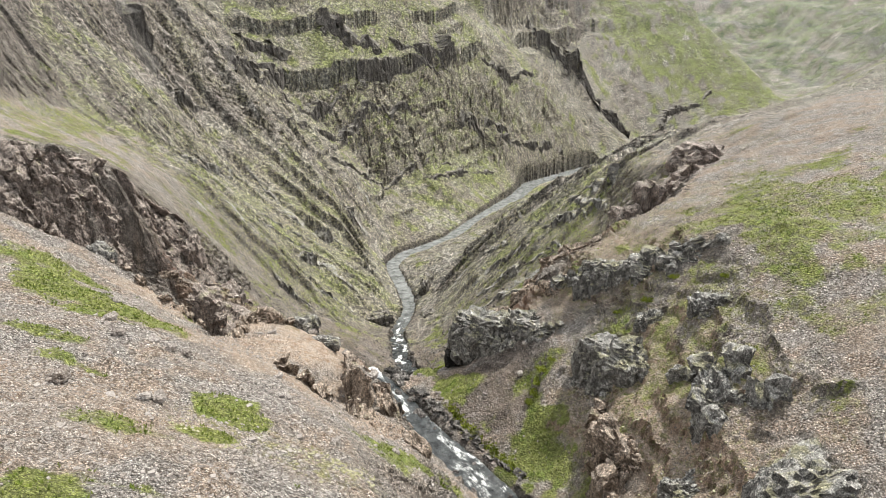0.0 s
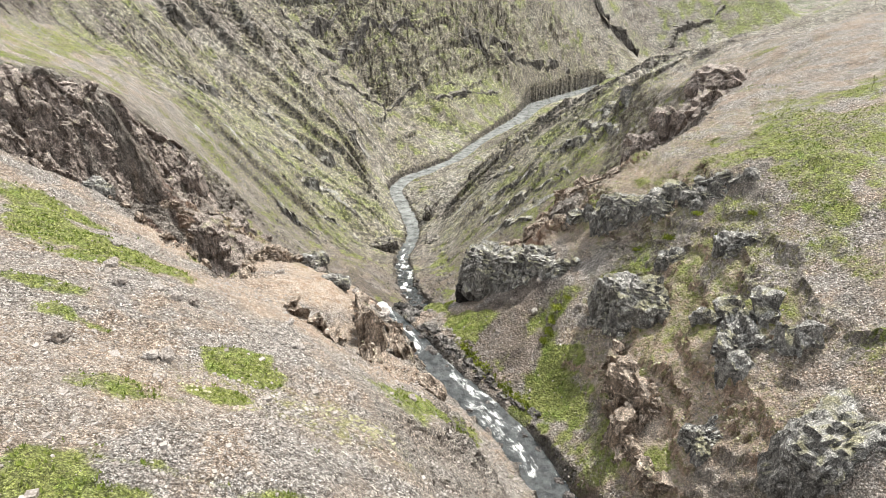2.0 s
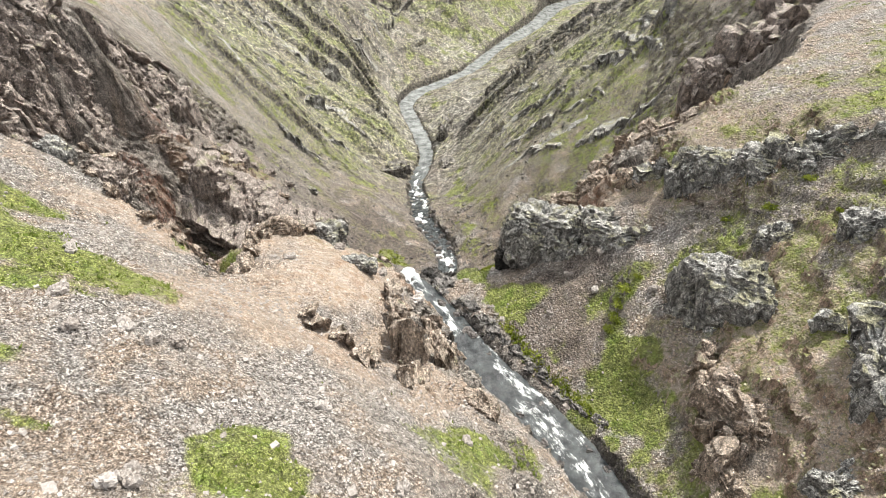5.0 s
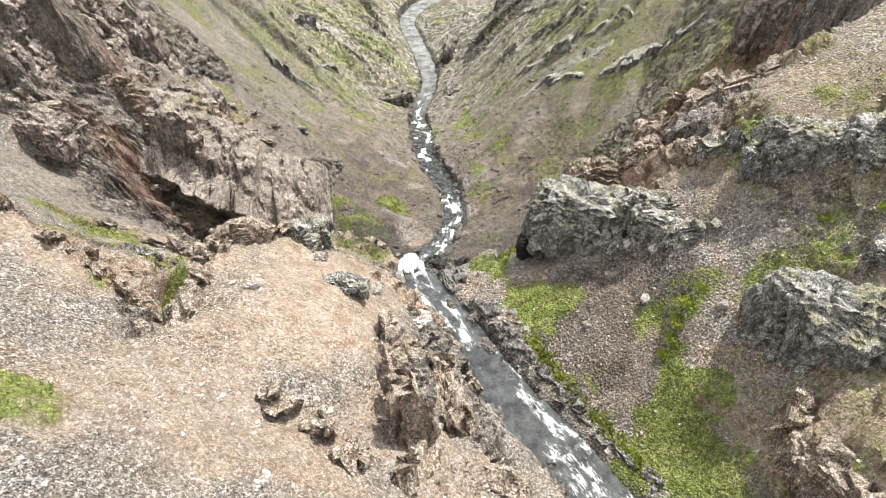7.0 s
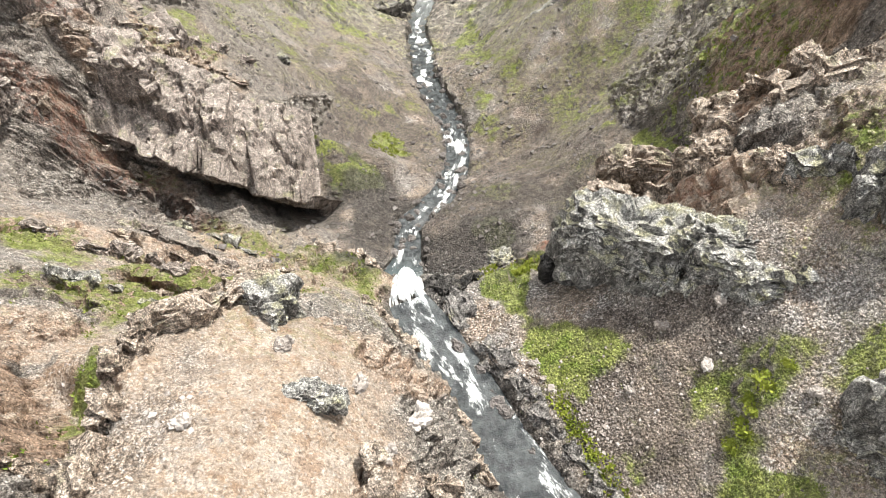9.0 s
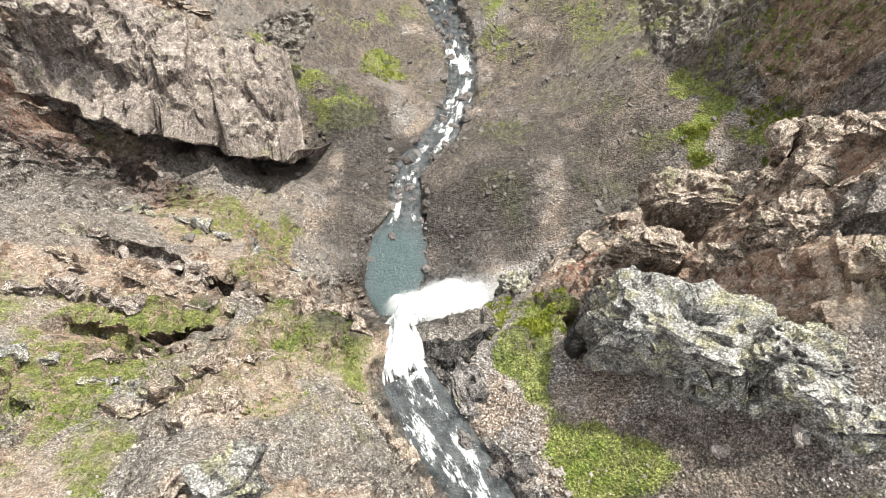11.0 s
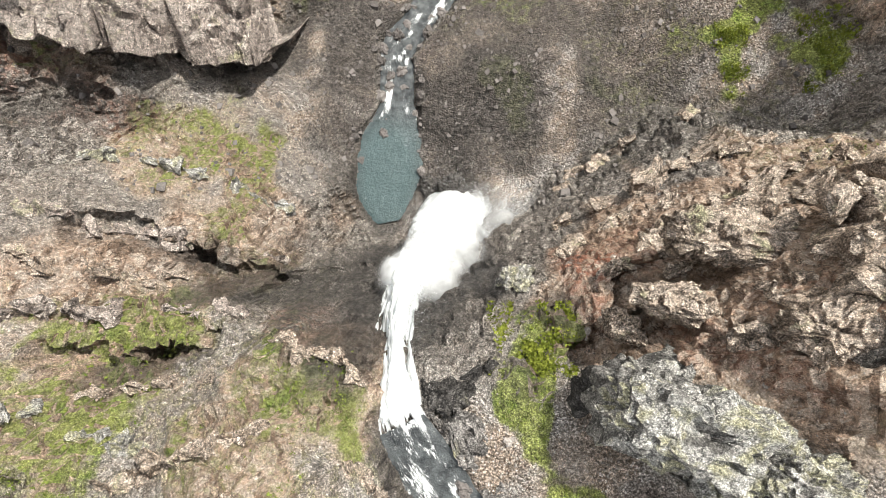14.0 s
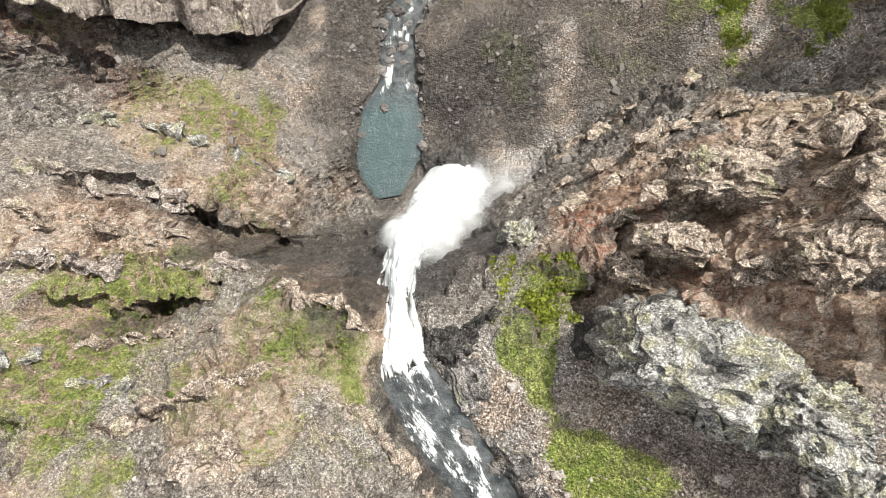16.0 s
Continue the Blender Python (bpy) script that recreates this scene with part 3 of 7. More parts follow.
# ---- the land: its break lines (rims, crests, ledges, feet of slopes) ----
LAND = {
    # near hillside above the left bank
    "hillside": [(-8, -45.4, 29.8), (-8.6, -50, 31.3), (-15, -50.4, 34), (-13.9, -38.3, 29.3), (-22.4, -31.4, 31), (-20.2, -40.2, 32.8), (-13.9, -45, 31.9), (-12.1, -30.4, 25.2), (-2.8, -36.8, 23.7),
                 (-0.9, -48.6, 28.1), (4.1, -44.4, 23.6), (-14.4, -25.8, 23.3), (-29.9, -25.5, 31), (-36, -38, 37), (-45, -22, 37), (-2, -60, 33), (-30, -62, 43), (-60, -70, 55), (-12, -95, 42), (10, -62, 28), (22, -68, 20)],
    "hillside_rim": [(-46, -12, 34), (-38, -12, 30), (-30.6, -12.8, 27), (-24.5, -15.5, 24.2), (-18, -19, 21.4), (-12.4, -22, 20.6), (-9, -25, 20.5), (-5, -28, 20), (-1.2, -30.5, 18.4), (2.2, -30.9, 16)],
    "gorge_foot": [(-46, -6, 20), (-38, -7, 18), (-30, -9, 17), (-23.8, -10.2, 11.0), (-15.8, -17.5, 12.6), (-14.2, -20.0, 15.6)],
    # flat tan promontory and its steep river side
    "promontory": [(-13.3, -19, 19.2), (-13.8, -12.2, 18), (-9.9, -13, 16.9), (-6.8, -20.4, 19.3), (-2.1, -20.8, 17.2), (-4, -14.2, 16.1), (0.2, -24, 15.4), (-7.6, -6.8, 13.4), (-2.5, -9, 12), (2, -13.3, 10.3), (-11, -7.5, 14.8)],
    "promontory_river_side": [(3.6, -12, 6.2), (1.6, -20.5, 14.1), (4.5, -21.5, 10.9), (2.2, -22.6, 12.8), (6.9, -15.3, 2.4), (8.7, -19.4, 3.0), (8.2, -28.3, 10), (6.4, -27, 12), (11.5, -26, 3.4), (14.5, -33, 5.5), (17, -40, 6), (10, -40, 16), (0.5, -4, 3.2), (3.6, -7.6, 2.4)],
    "promontory_back": [(-11.6, -1, 7.3), (-10.8, 1, 5.4), (-9.8, 3.8, 1.9), (-8.8, 7.9, 0.4), (-5.6, 3.9, 1.7), (-3.1, 1.5, 1.7), (-2.5, 5.2, 0.6), (-6.4, 7.2, 0.3), (-15.6, -8.4, 9.5), (-16.5, -3.5, 5), (-13.6, 4, 0)],
    # side gorge slope on the left
    "side_gorge": [(-23.3, -0.5, 2), (-19.1, 2.9, -2.3), (-26.4, 6.5, -4.4), (-21.1, 10.3, -10.9), (-36, 4, 3), (-34, 13, -5), (-14, 9.6, -6), (-10.6, 9.4, -7), (-16, 13.5, -17)],
    "falls_wall_foot": [(-3.4, 17.6, -43), (-7.4, 19.5, -41.5), (-10.5, 14.8, -30.5), (-13, 21.1, -32.6), (-24.7, 30.6, -31.6), (-32.5, 28.7, -28.1), (-36.4, 22.8, -15.3), (0, 16.3, -43.8), (4, 17.5, -43.4), (7.5, 20.5, -41.5), (-9, 26.5, -42), (-9.9, 29.3, -43)],
    "falls_wall_top": [(-1.9, 5.2, 0.3), (0.0, 3.6, -0.9), (2.2, 4.8, -1.4), (4.8, 5.1, -2.2), (8.5, 6.7, -4.6), (7.2, 9.5, -7), (3.5, 8.4, -6.5), (0.2, 7.2, -6)],
    "left_wall": [(-36.4, 33.2, -24.7), (-37.9, 32.4, -26.5), (-43, 29.5, -19), (-31.5, 34.8, -29), (-49.2, 25.9, -7.1), (-42, 17, -5), (-55, 14, 8), (-50, 2, 16), (-16, 41, -40.5), (-22.5, 37.6, -35)],
    "left_massif": [(-50, 34, -5.5), (-47, 42, -8), (-41, 47, -12.5), (-35, 50, -17.5), (-28, 54.5, -25), (-48, 47, -4), (-38, 55, -14), (-33, 60, -21), (-26, 61, -30), (-20, 59, -37), (-55, 34, 0), (-57, 42, 2), (-46, 57, -6)],
    "recess_floor": [(-45, 38.5, -21), (-42, 41.1, -24.4), (-37, 43, -28.5), (-32.8, 41.8, -31.8), (-27, 46, -38), (-23.7, 48.5, -43), (-28.8, 37.5, -30)],
    "red_cliff_foot": [(-59.9, 45.8, 2.5), (-66, 38, 4), (-54, 60, -6.4), (-70, 25, 12), (-47, 64, -13)],
    "red_cliff_top": [(-60.5, 49, 20), (-58.7, 44.4, 24.6), (-65.2, 39.6, 29.5), (-75, 28, 33), (-90, 8, 36), (-62, 58, 17), (-58, 66, 8), (-52, 72, -2)],
    "left_bank": [(-40.4, 72.4, -19.7), (-30, 80.2, -36.1), (-20.3, 79.9, -44.1), (-7.5, 69.1, -50.4), (-21.4, 60.6, -39.4), (-8.2, 38.4, -43), (-11.8, 36.9, -40.8), (-4.8, 88.5, -55), (-12, 50, -44), (-2, 62, -49), (-6.9, 131.2, -65.2), (-20.3, 137.5, -62.8), (-12, 115, -60),
                  (-36, 108, -44), (-52, 100, -22), (-46, 84, -20)],
    # right side of the falls
    "right_shelf": [(5.2, 0.5, 0.3), (8.2, 0.8, 0.6), (11.7, -0.3, 2.2), (13.8, 3.6, 0.6), (14.2, 8.3, -2.4), (10, 5, -0.8), (10, 12.6, -9.5), (11.9, 12.9, -9.3), (15, 8.4, -2), (17, -0.2, 3.8), (5.7, -4.1, 0.2), (9.4, -7.6, 0.5), (12.1, -11.7, 0.5), (15.3, -16.4, 0.6)],
    "right_scree": [(14.2, -5.7, 2.5), (21.4, -6.2, 6.4), (21.5, -9.2, 5.2), (18, -12.7, 2.4), (24.9, -15.3, 6.2), (27, -8.5, 9.6), (24.1, -9.6, 5.4), (26.6, -5.7, 10.5), (25.5, -0.4, 11.7), (18.5, -16.9, 1.0), (22.5, -21, 1.8), (26.7, -26.1, 4.7), (26, -33, 4), (33, -44, 6), (24, -12, 5.8)],
    "right_wall": [(18.9, 14.4, -4.7), (21.6, 15.9, -5.3), (26.8, 18.7, -5.2), (21.6, 27.6, -32.5), (28.2, 33.7, -31.5), (42.5, 28.6, -20.4), (13, 21.5, -36), (16, 24.5, -35), (33, 23, -9), (41, 21, -1), (47, 34, -17), (12, 17, -22)],
    "right_crest": [(26.4, 15.1, 4.2), (27.1, 12.8, 9.3), (27.9, 15.2, 11), (26.1, 8.5, 13.1), (29.8, 12, 15.2), (34, 7.5, 19.4), (31.8, 2.3, 15.5), (30.4, 2.1, 14.1), (22.8, 8.7, 6.8), (19.5, 10.9, 3.4), (36, 17, 15), (42, 14, 22)],
    "right_terraces": [(31.6, -22.7, 9.5), (33, -26.4, 11.5), (37.6, -21.8, 14.5), (30, -18.5, 7.5), (37.5, -32.6, 13.4), (41.1, -36.2, 16.5), (40.8, -31.7, 18), (36, -10, 14.5), (45.4, -15.3, 22), (47.5, -25.4, 22.5), (34, -39, 9), (44, -48, 18), (31, -29, 6.5), (38, -15, 16)],
    "right_upland": [(39.6, -1.8, 20.5), (51.3, -13.4, 27), (47.3, -1.3, 26.2), (57.5, 4.8, 28.5), (61.9, 11.2, 29.6), (75.2, 36.2, 29.7), (91.7, 57.1, 32.2), (70, -20, 33), (62, -45, 30), (100, 0, 42), (90, -60, 42), (60, -85, 28), (52, 20, 25), (60, 34, 25)],
    "right_hollow": [(59, 48, 10), (64, 56, 8), (52, 52, 4), (70, 60, 19), (66, 44, 22), (57, 40, 17), (77.6, 79.6, 20.6), (73, 96.8, 9.3), (48, 62, -12)],
    "right_bank": [(8, 39.9, -39.3), (4.2, 35.1, -41.5), (13.6, 36.5, -37.8), (18.5, 39.8, -34.7), (3.7, 30.1, -43.2), (17.2, 67.2, -49), (13, 92.8, -50.8), (35, 75.2, -39.7), (44.9, 78.3, -29.2), (34, 55, -30), (20, 52, -40), (46.8, 107.4, -24.1), (59, 103.8, -14.6), (53, 158.3, -22.4),
                   (69.3, 146.6, -6), (94.5, 185, -7), (107, 140, 13), (116, 110, 22), (118, 95, 29), (129, 90, 32), (10, 128, -62), (8, 160, -66), (24, 200, -62), (42, 250, -66), (66, 260, -52), (90, 330, -80)],
    "behind_right_hill": [(160, 60, 40), (170, 130, 28), (150, 200, 0), (140, 300, -60), (210, 330, -60), (240, 200, 10), (260, 60, 48), (180, -90, 60)],
    # the long mountainside across the canyon
    "mountain_mid": [(-28.4, 183.9, -57.4), (-31.3, 153.8, -49.6), (-41.5, 156, -45), (-69.2, 179.9, -26.7), (-51, 230, -30), (-31, 270, -51), (3, 330, -58), (43, 390, -66), (89, 450, -68), (-21.5, 305, -63.5), (-89, 150, 1), (-72, 120, -4), (-24, 222, -66)],
    "mountain_band": [(-107, 90, 28), (-106, 120, 21), (-100, 160, 18), (-99, 200, 9), (-81, 300, -1), (-20, 360, -1), (27, 430, 4), (48, 500, 12), (-75, 90, 9)],
    "mountain_top": [(-132, 80, 61), (-126, 110, 62), (-135, 150, 62), (-122, 230, 63), (-91, 370, 64), (-24, 440, 64), (70, 560, 66), (134, 640, 66), (-140, 20, 62), (-260, 150, 140), (-240, 350, 150), (-150, 560, 150), (0, 800, 160)],
    "mountain_gully": [(74, 560, 34), (102, 550, -8), (150, 536, -62), (186, 524, -92), (92, 490, -28), (123, 490, -67), (148, 480, -90), (56, 530, 18)],
    "second_spur": [(189, 760, 43), (257, 740, -7), (347, 730, -51), (425, 720, -89), (146, 640, -6), (188, 620, -55), (217, 600, -104), (317, 650, -98), (230, 900, 110)],
    "far_hills": [(594, 1000, -137), (722, 1000, -105), (607, 1300, -151), (883, 1300, -19), (545, 1500, -68), (815, 1600, -24), (1046, 1600, 64), (590, 2200, -72), (931, 2200, 80), (400, 1100, -20), (330, 1500, 60), (1100, 1000, 60), (600, 700, 20), (500, 400, 50)],
    "outskirts": [(-1500, -700, 160), (-1500, 800, 220), (-1500, 4500, 300), (0, 4500, 260), (1500, 4500, 260), (3000, 4500, 300), (3000, 1500, 260), (3000, -700, 200), (1000, -700, 140), (300, -400, 90), (-300, -300, 120), (40, -200, 30), (80, -700, 60), (-300, 60, 120), (0, 1600, 200), (300, 2600, 150)],
}


def plan_axis(lo, core_lo, core_hi, hi, fine, growth, slow_to=None, slow=1.0):
    """Grid lines: even in the core, wider and wider apart beyond it."""
    core = np.arange(core_lo, core_hi, fine)
    up, down, s = [core[-1]], [core[0]], fine
    while up[-1] < hi:
        s = min(s * (slow if slow_to and up[-1] < slow_to else growth), 90)
        up.append(up[-1] + s)
    s = fine
    while down[-1] > lo:
        s = min(s * growth, 90)
        down.append(down[-1] - s)
    return np.r_[down[:0:-1], core, up[1:]]


GX = plan_axis(-1200, -42, 46, 2400, 0.3, 1.024)
GY = plan_axis(-500, -52, 42, 3800, 0.3, 1.013, 330, 1.005)


def tin(points, gx, gy):
    """Heights on the plan from flat faces stretched between the break lines."""
    from mathutils.geometry import delaunay_2d_cdt
    p = np.array(points, float)
    verts, _, faces, *_ = delaunay_2d_cdt([Vector(q[:2]) for q in p], [], [], 0, 1e-4)
    v = np.array([tuple(q) for q in verts])
    z = np.array([p[np.argmin(((p[:, :2] - q) ** 2).sum(1)), 2] for q in v])
    out = np.zeros((len(gy), len(gx)))
    for f in faces:
        a, b, c = v[f[0]], v[f[1]], v[f[2]]
        i0, i1 = np.searchsorted(gx, [min(a[0], b[0], c[0]), max(a[0], b[0], c[0])])
        j0, j1 = np.searchsorted(gy, [min(a[1], b[1], c[1]), max(a[1], b[1], c[1])])
        if i0 == i1 or j0 == j1:
            continue
        xx, yy = np.meshgrid(gx[i0:i1], gy[j0:j1])
        den = (b[1] - c[1]) * (a[0] - c[0]) + (c[0] - b[0]) * (a[1] - c[1])
        if abs(den) < 1e-9:
            continue
        wa = ((b[1] - c[1]) * (xx - c[0]) + (c[0] - b[0]) * (yy - c[1])) / den
        wb = ((c[1] - a[1]) * (xx - c[0]) + (a[0] - c[0]) * (yy - c[1])) / den
        wc = 1 - wa - wb
        inside = (wa >= -1e-6) & (wb >= -1e-6) & (wc >= -1e-6)
        out[j0:j1, i0:i1][inside] = (wa * z[f[0]] + wb * z[f[1]] + wc * z[f[2]])[inside]
    return out


def blur(h, n):
    for _ in range(n):
        h = np.pad(h, 1, mode="edge")
        h = (h[:-2, 1:-1] + h[2:, 1:-1] + 2 * h[1:-1, 1:-1]) / 4
        h = np.pad(h, 1, mode="edge")
        h = (h[1:-1, :-2] + h[1:-1, 2:] + 2 * h[1:-1, 1:-1]) / 4
    return h


river_lines = [along(UPPER_RIVER, 0.5), along(LOWER_RIVER, 0.5), along(FAR_RIVER, 4.0)]
marks = [q for line in LAND.values() for q in line]
marks += [(x, y, z - 0.2) for line, k in zip(river_lines, (6, 6, 4)) for x, y, z, w in line[::k] if y < 1000]
XX, YY = np.meshgrid(GX, GY)
H = blur(tin(marks, GX, GY), 3)


def river_gap(xx, yy, line):
    """Distance from the river's centre line over its half width, and the water level there."""
    best, level, wide = np.full(xx.shape, 1e9), np.zeros(xx.shape), np.ones(xx.shape)
    for x, y, z, w in line:
        d = np.hypot(xx - x, yy - y)
        near = d < best
        best, level, wide = np.where(near, d, best), np.where(near, z, level), np.where(near, w, wide)
    return best, level, wide


wobble = fbm(XX * 0.5, YY * 0.5, XX * 0, 3, 40) * 0.45
RIVER_D = np.full(XX.shape, 1e9)
for line, lo, hi in zip(river_lines, (-90, 18, 104), (3.2, 108, 600)):
    rows = (GY > lo) & (GY < hi)
    d, level, wide = river_gap(XX[rows], YY[rows], line)
    d = d + wobble[rows] * np.minimum(1, wide / 3)
    h = H[rows]
    bank = smooth(d - wide, 0.0, 1.3)
    h = np.where(d < wide + 1.3, (level - 0.35) * (1 - bank) + bank * np.maximum(h, level + 0.35), h)
    H[rows] = h
    RIVER_D[rows] = np.minimum(RIVER_D[rows], d - wide)


# ---- what covers the land: patches as (x, y, radius x, radius y, turn in degrees, strength) ----
GRASS_AT = [(-1.5, -65.2, 8.5, 3.2, 12, 1.35), (2.2, -62, 3.4, 2.0, 20, 1.2), (-20.5, -35.8, 4.5, 2.0, 0, 0.8), (-14.4, -47.5, 2.5, 1.2, 0, 0.75), (-29, 8, 13, 8, 0, 0.8), (-28, -4, 8, 5, 0, 0.66), (-8, 1, 6, 6, 0, 0.5), (43.5, 37, 1.8, 5, 0, 1.0), (47, 49, 6, 8, 0, 1.0), (36, 37.5, 1.8, 5, 0, 1.0), (26, -9, 2.6, 4, -40, 0.68), (33, -10, 6, 3.5, 20, 0.7), (40, -22, 9, 7, 0, 0.62), (-34, 47, 8, 6, 30, 0.6), (-41, 40, 5, 4, 0, 0.55), (-26, -30, 10, 5, -25, 0.85), (-6.0, -46.9, 4.0, 2.3, -5, 1.05), (-3.5, -61.5, 4, 1.0, 0, 0.7), (-9, -55, 3, 1.5, 0, 0.8), (-4.5, -52.5, 2, 1, 20, 0.9), (-19, -43.4, 3, 1.0, 0, 0.8), (-17.4, -31.5, 3, 0.8, 0, 0.9), (10.4, -0.6, 2.6, 6.0, 24, 1.15), (13.2, -3.4, 2.6, 4.0, 20, 0.75), (22.8, -21.5, 8, 3.4, -48, 1.1), (25.5, -25.5, 8, 3.6, -55, 0.85), (28.5, -32, 5, 3.0, -60, 0.75), (25, -16.5, 3, 4, 0, 0.8),
            (66, -2, 24, 26, 0, 0.62), (-4.4, 1.9, 3.6, 4.6, 25, 0.72), (-3.0, 0.8, 1.6, 3.0, 20, 0.95), (-9.4, 8.0, 1.2, 1.2, 0, 0.9), (-22.6, 1.6, 1.6, 1.2, 0, 1.1), (-26, 5, 6, 4, 0, 0.7), (-30, 10, 6, 5, 0, 0.72), (-17.8, -13, 2.2, 5.5, 0, 0.9), (-22.5, 27.5, 6, 7, -15, 0.74), (-21.9, 59, 4, 5, 30, 0.8), (-13.5, 54.8, 4.5, 2.5, 30, 0.85), (12, 38, 3.5, 4.5, 0, 0.7), (12, 82, 3.5, 8, 0, 0.8), (8.5, -35, 2.2, 6, -40, 0.85), (6, -38.5, 3, 3, 0, 0.6), (-40, 60, 6, 9, 0, 0.55), (10.0, 7.4, 3.4, 2.9, -10, 1.25), (-25, 3, 10, 8, 0, 0.72), (-33, 10, 6, 5, 0, 0.6), (-25, 29, 8, 6, -20, 0.66), (-9, 69, 3.5, 5, 0, 0.75), (50, 112, 30, 60, 0, 0.52), (-50, 150, 40, 70, 0, 0.50),
            (39, 46, 4, 9, 20, 0.8), (140, 470, 60, 40, 0, 0.7), (330, 740, 160, 120, 0, 0.72), (900, 1500, 900, 700, 0, 0.62), (-110, 120, 40, 80, 0, 0.55), (0, 380, 160, 120, 0, 0.6), (9, 118, 4, 20, 0, 0.7), (14, 52, 5, 4, 0, 0.5)]
WARM_AT = [(50, 46, 10, 11, 0, 0.8), (60, 52, 12, 12, 0, 0.6), (-28, 12, 14, 9, 0, 0.75), (36, -27, 10, 15, 0, 0.85), (40, 4, 12, 10, 0, 0.5), (20, 12, 10, 6.5, 25, 1.1), (30, 17, 16, 8, 20, 1.1), (24, 6, 6, 3.4, -25, 1.0), (-4.5, 3.5, 6, 6, 0, 1.0), (-18, 19, 10, 6, 0, 0.5), (-27, -8, 9, 6, 0, 0.75), (-36, 48, 17, 14, 0, 0.6), (34, 19, 12, 7, 20, 0.9), (-6, -14, 9, 10, 0, 1.0), (-6, -31, 10, 6, 0, 0.75), (-12, -54, 12, 6, 0, 0.45), (28, 15, 10, 5, -10, 0.75), (13.2, 10.4, 3.6, 2.6, 0, 1.0), (-21, -14, 8, 6, 0, 0.9), (-10, 1, 6, 6, 0, 0.95), (-24, 8, 12, 8, 0, 0.7), (2, -27, 6, 4, 0, 0.9), (-25, 27, 9, 8, 0, 0.75)]
SCREE_AT = [(3, 42, 26, 20, 0, 1.0), (26, 64, 30, 34, 0, 1.0), (-18, 74, 24, 32, 0, 1.0), (20, -7, 10, 11, 0, 1.0), (0, 140, 90, 90, 0, 0.62), (0, 330, 200, 180, 0, 0.5), (44, 0, 22, 16, 0, 0.4), (36, -25, 14, 20, 0, 0.3), (-50, 60, 30, 40, 0, 0.9), (-30, 20, 22, 22, 0, 0.35), (300, 900, 400, 500, 0, 0.4)]
# wet rock by the falls, dark scree, and shade painted into recess and clefts
WET_SHADE_AT = [(-10, 46, 9, 11, 0, 0.95), (-28, 43, 12, 4.5, 15, 1.0), (-8, 47, 8, 9, 0, 0.6), (6, 48, 8, 8, 0, 0.45), (-11, 32, 5, 10, 0, 0.65), (5, 37, 17, 10, 0, 1.0), (14, 46, 14, 9, 0, 0.55), (-9, 42, 7, 9, 0, 0.85), (24, 31, 12, 6, 20, 0.65), (-12, 11.4, 11, 2.2, 0, 0.85), (-22, 14.5, 9, 2.2, -15, 0.6), (-20, 5.4, 6, 1.5, 10, 0.6), (-38, 32, 7, 4, 20, 0.7), (-22, 40, 8, 3.0, 25, 0.7), (18.2, 10.8, 2.2, 1.0, 40, 0.6), (3, 36, 12, 12, 0, 0.55), (1, 12, 12, 7, 0, 1.0), (4, 22, 11, 8, 0, 0.8), (-8, 36, 5, 7, 0, 0.4), (7, 40, 7, 8, 0, 0.45), (-34, 36, 6, 5, 0, 0.5)]
MOSS_AT = [(-20, 6, 15, 10, 0, 0.7), (-25, 28, 9, 8, 0, 0.6), (38, -20, 17, 24, 0, 0.9), (-2, -51, 8, 3.5, 0, 1.0), (45, 120, 50, 80, 0, 0.8), (-45, 160, 60, 90, 0, 0.85), (-8, -9, 5, 3, 0, 0.5), (52, 10, 22, 22, 0, 0.8), (-5, 1, 8, 7, 0, 0.6), (0, 400, 300, 250, 0, 0.6)]
ROCK_AT = [(-24, 12, 18, 9, -8, 0.95), (-9, 4, 7, 6, 0, 0.8), (-24, 27, 11, 8, 0, 0.75), (26, 14, 16, 9, 15, 1.1), (-38, 44, 20, 18, 0, 0.9), (-20, 8, 16, 9, 0, 0.75), (30, 20, 18, 10, 20, 0.85), (-60, 46, 18, 20, 0, 1.0), (-40, 34, 15, 14, 0, 0.8), (6, 9, 22, 6, 0, 0.7), (27, 13, 12, 8, 0, 0.9), (33, -24, 9, 10, 0, 0.6), (38, -4, 10, 6, 20, 0.8), (60, 54, 16, 14, 0, 1.0), (4, -21, 4, 9, 10, 0.9), (8, -9, 3.2, 12, 35, 0.7), (-22, 8, 12, 6, 0, 0.5), (-30, 0, 14, 9, 0, 0.4)]
RED_AT = [(22, 7.6, 4, 1.8, -25, 0.4), (29, 12, 6, 2, 20, 0.35), (19, 14.6, 5, 1.6, 25, 0.45), (14.6, 11.6, 1.2, 3.0, 20, 0.7), (27, 18.5, 2.4, 1.0, 0, 0.5), (-50, 50, 3, 7, 0, 0.5), (-9, 9, 4, 1.4, 0, 0.4), (15.2, 13.6, 2.4, 1.7, 0, 1.0), (-36, 32, 5, 4, 0, 0.6), (-47, 36, 8, 5, 0, 0.5)]


def patches(table, xx, yy, rough=0.45):
    out = np.zeros(xx.shape)
    warp = fbm(xx * 0.22, yy * 0.22, xx * 0 + 3, 4, 77) * rough
    for x, y, rx, ry, turn, power in table:
        c, s = math.cos(radians(turn)), math.sin(radians(turn))
        u, v = ((xx - x) * c + (yy - y) * s) / rx, ((yy - y) * c - (xx - x) * s) / ry
        out = np.maximum(out, power * (1 - smooth(np.hypot(u, v) + warp, 0.55, 1.15)))
    return out


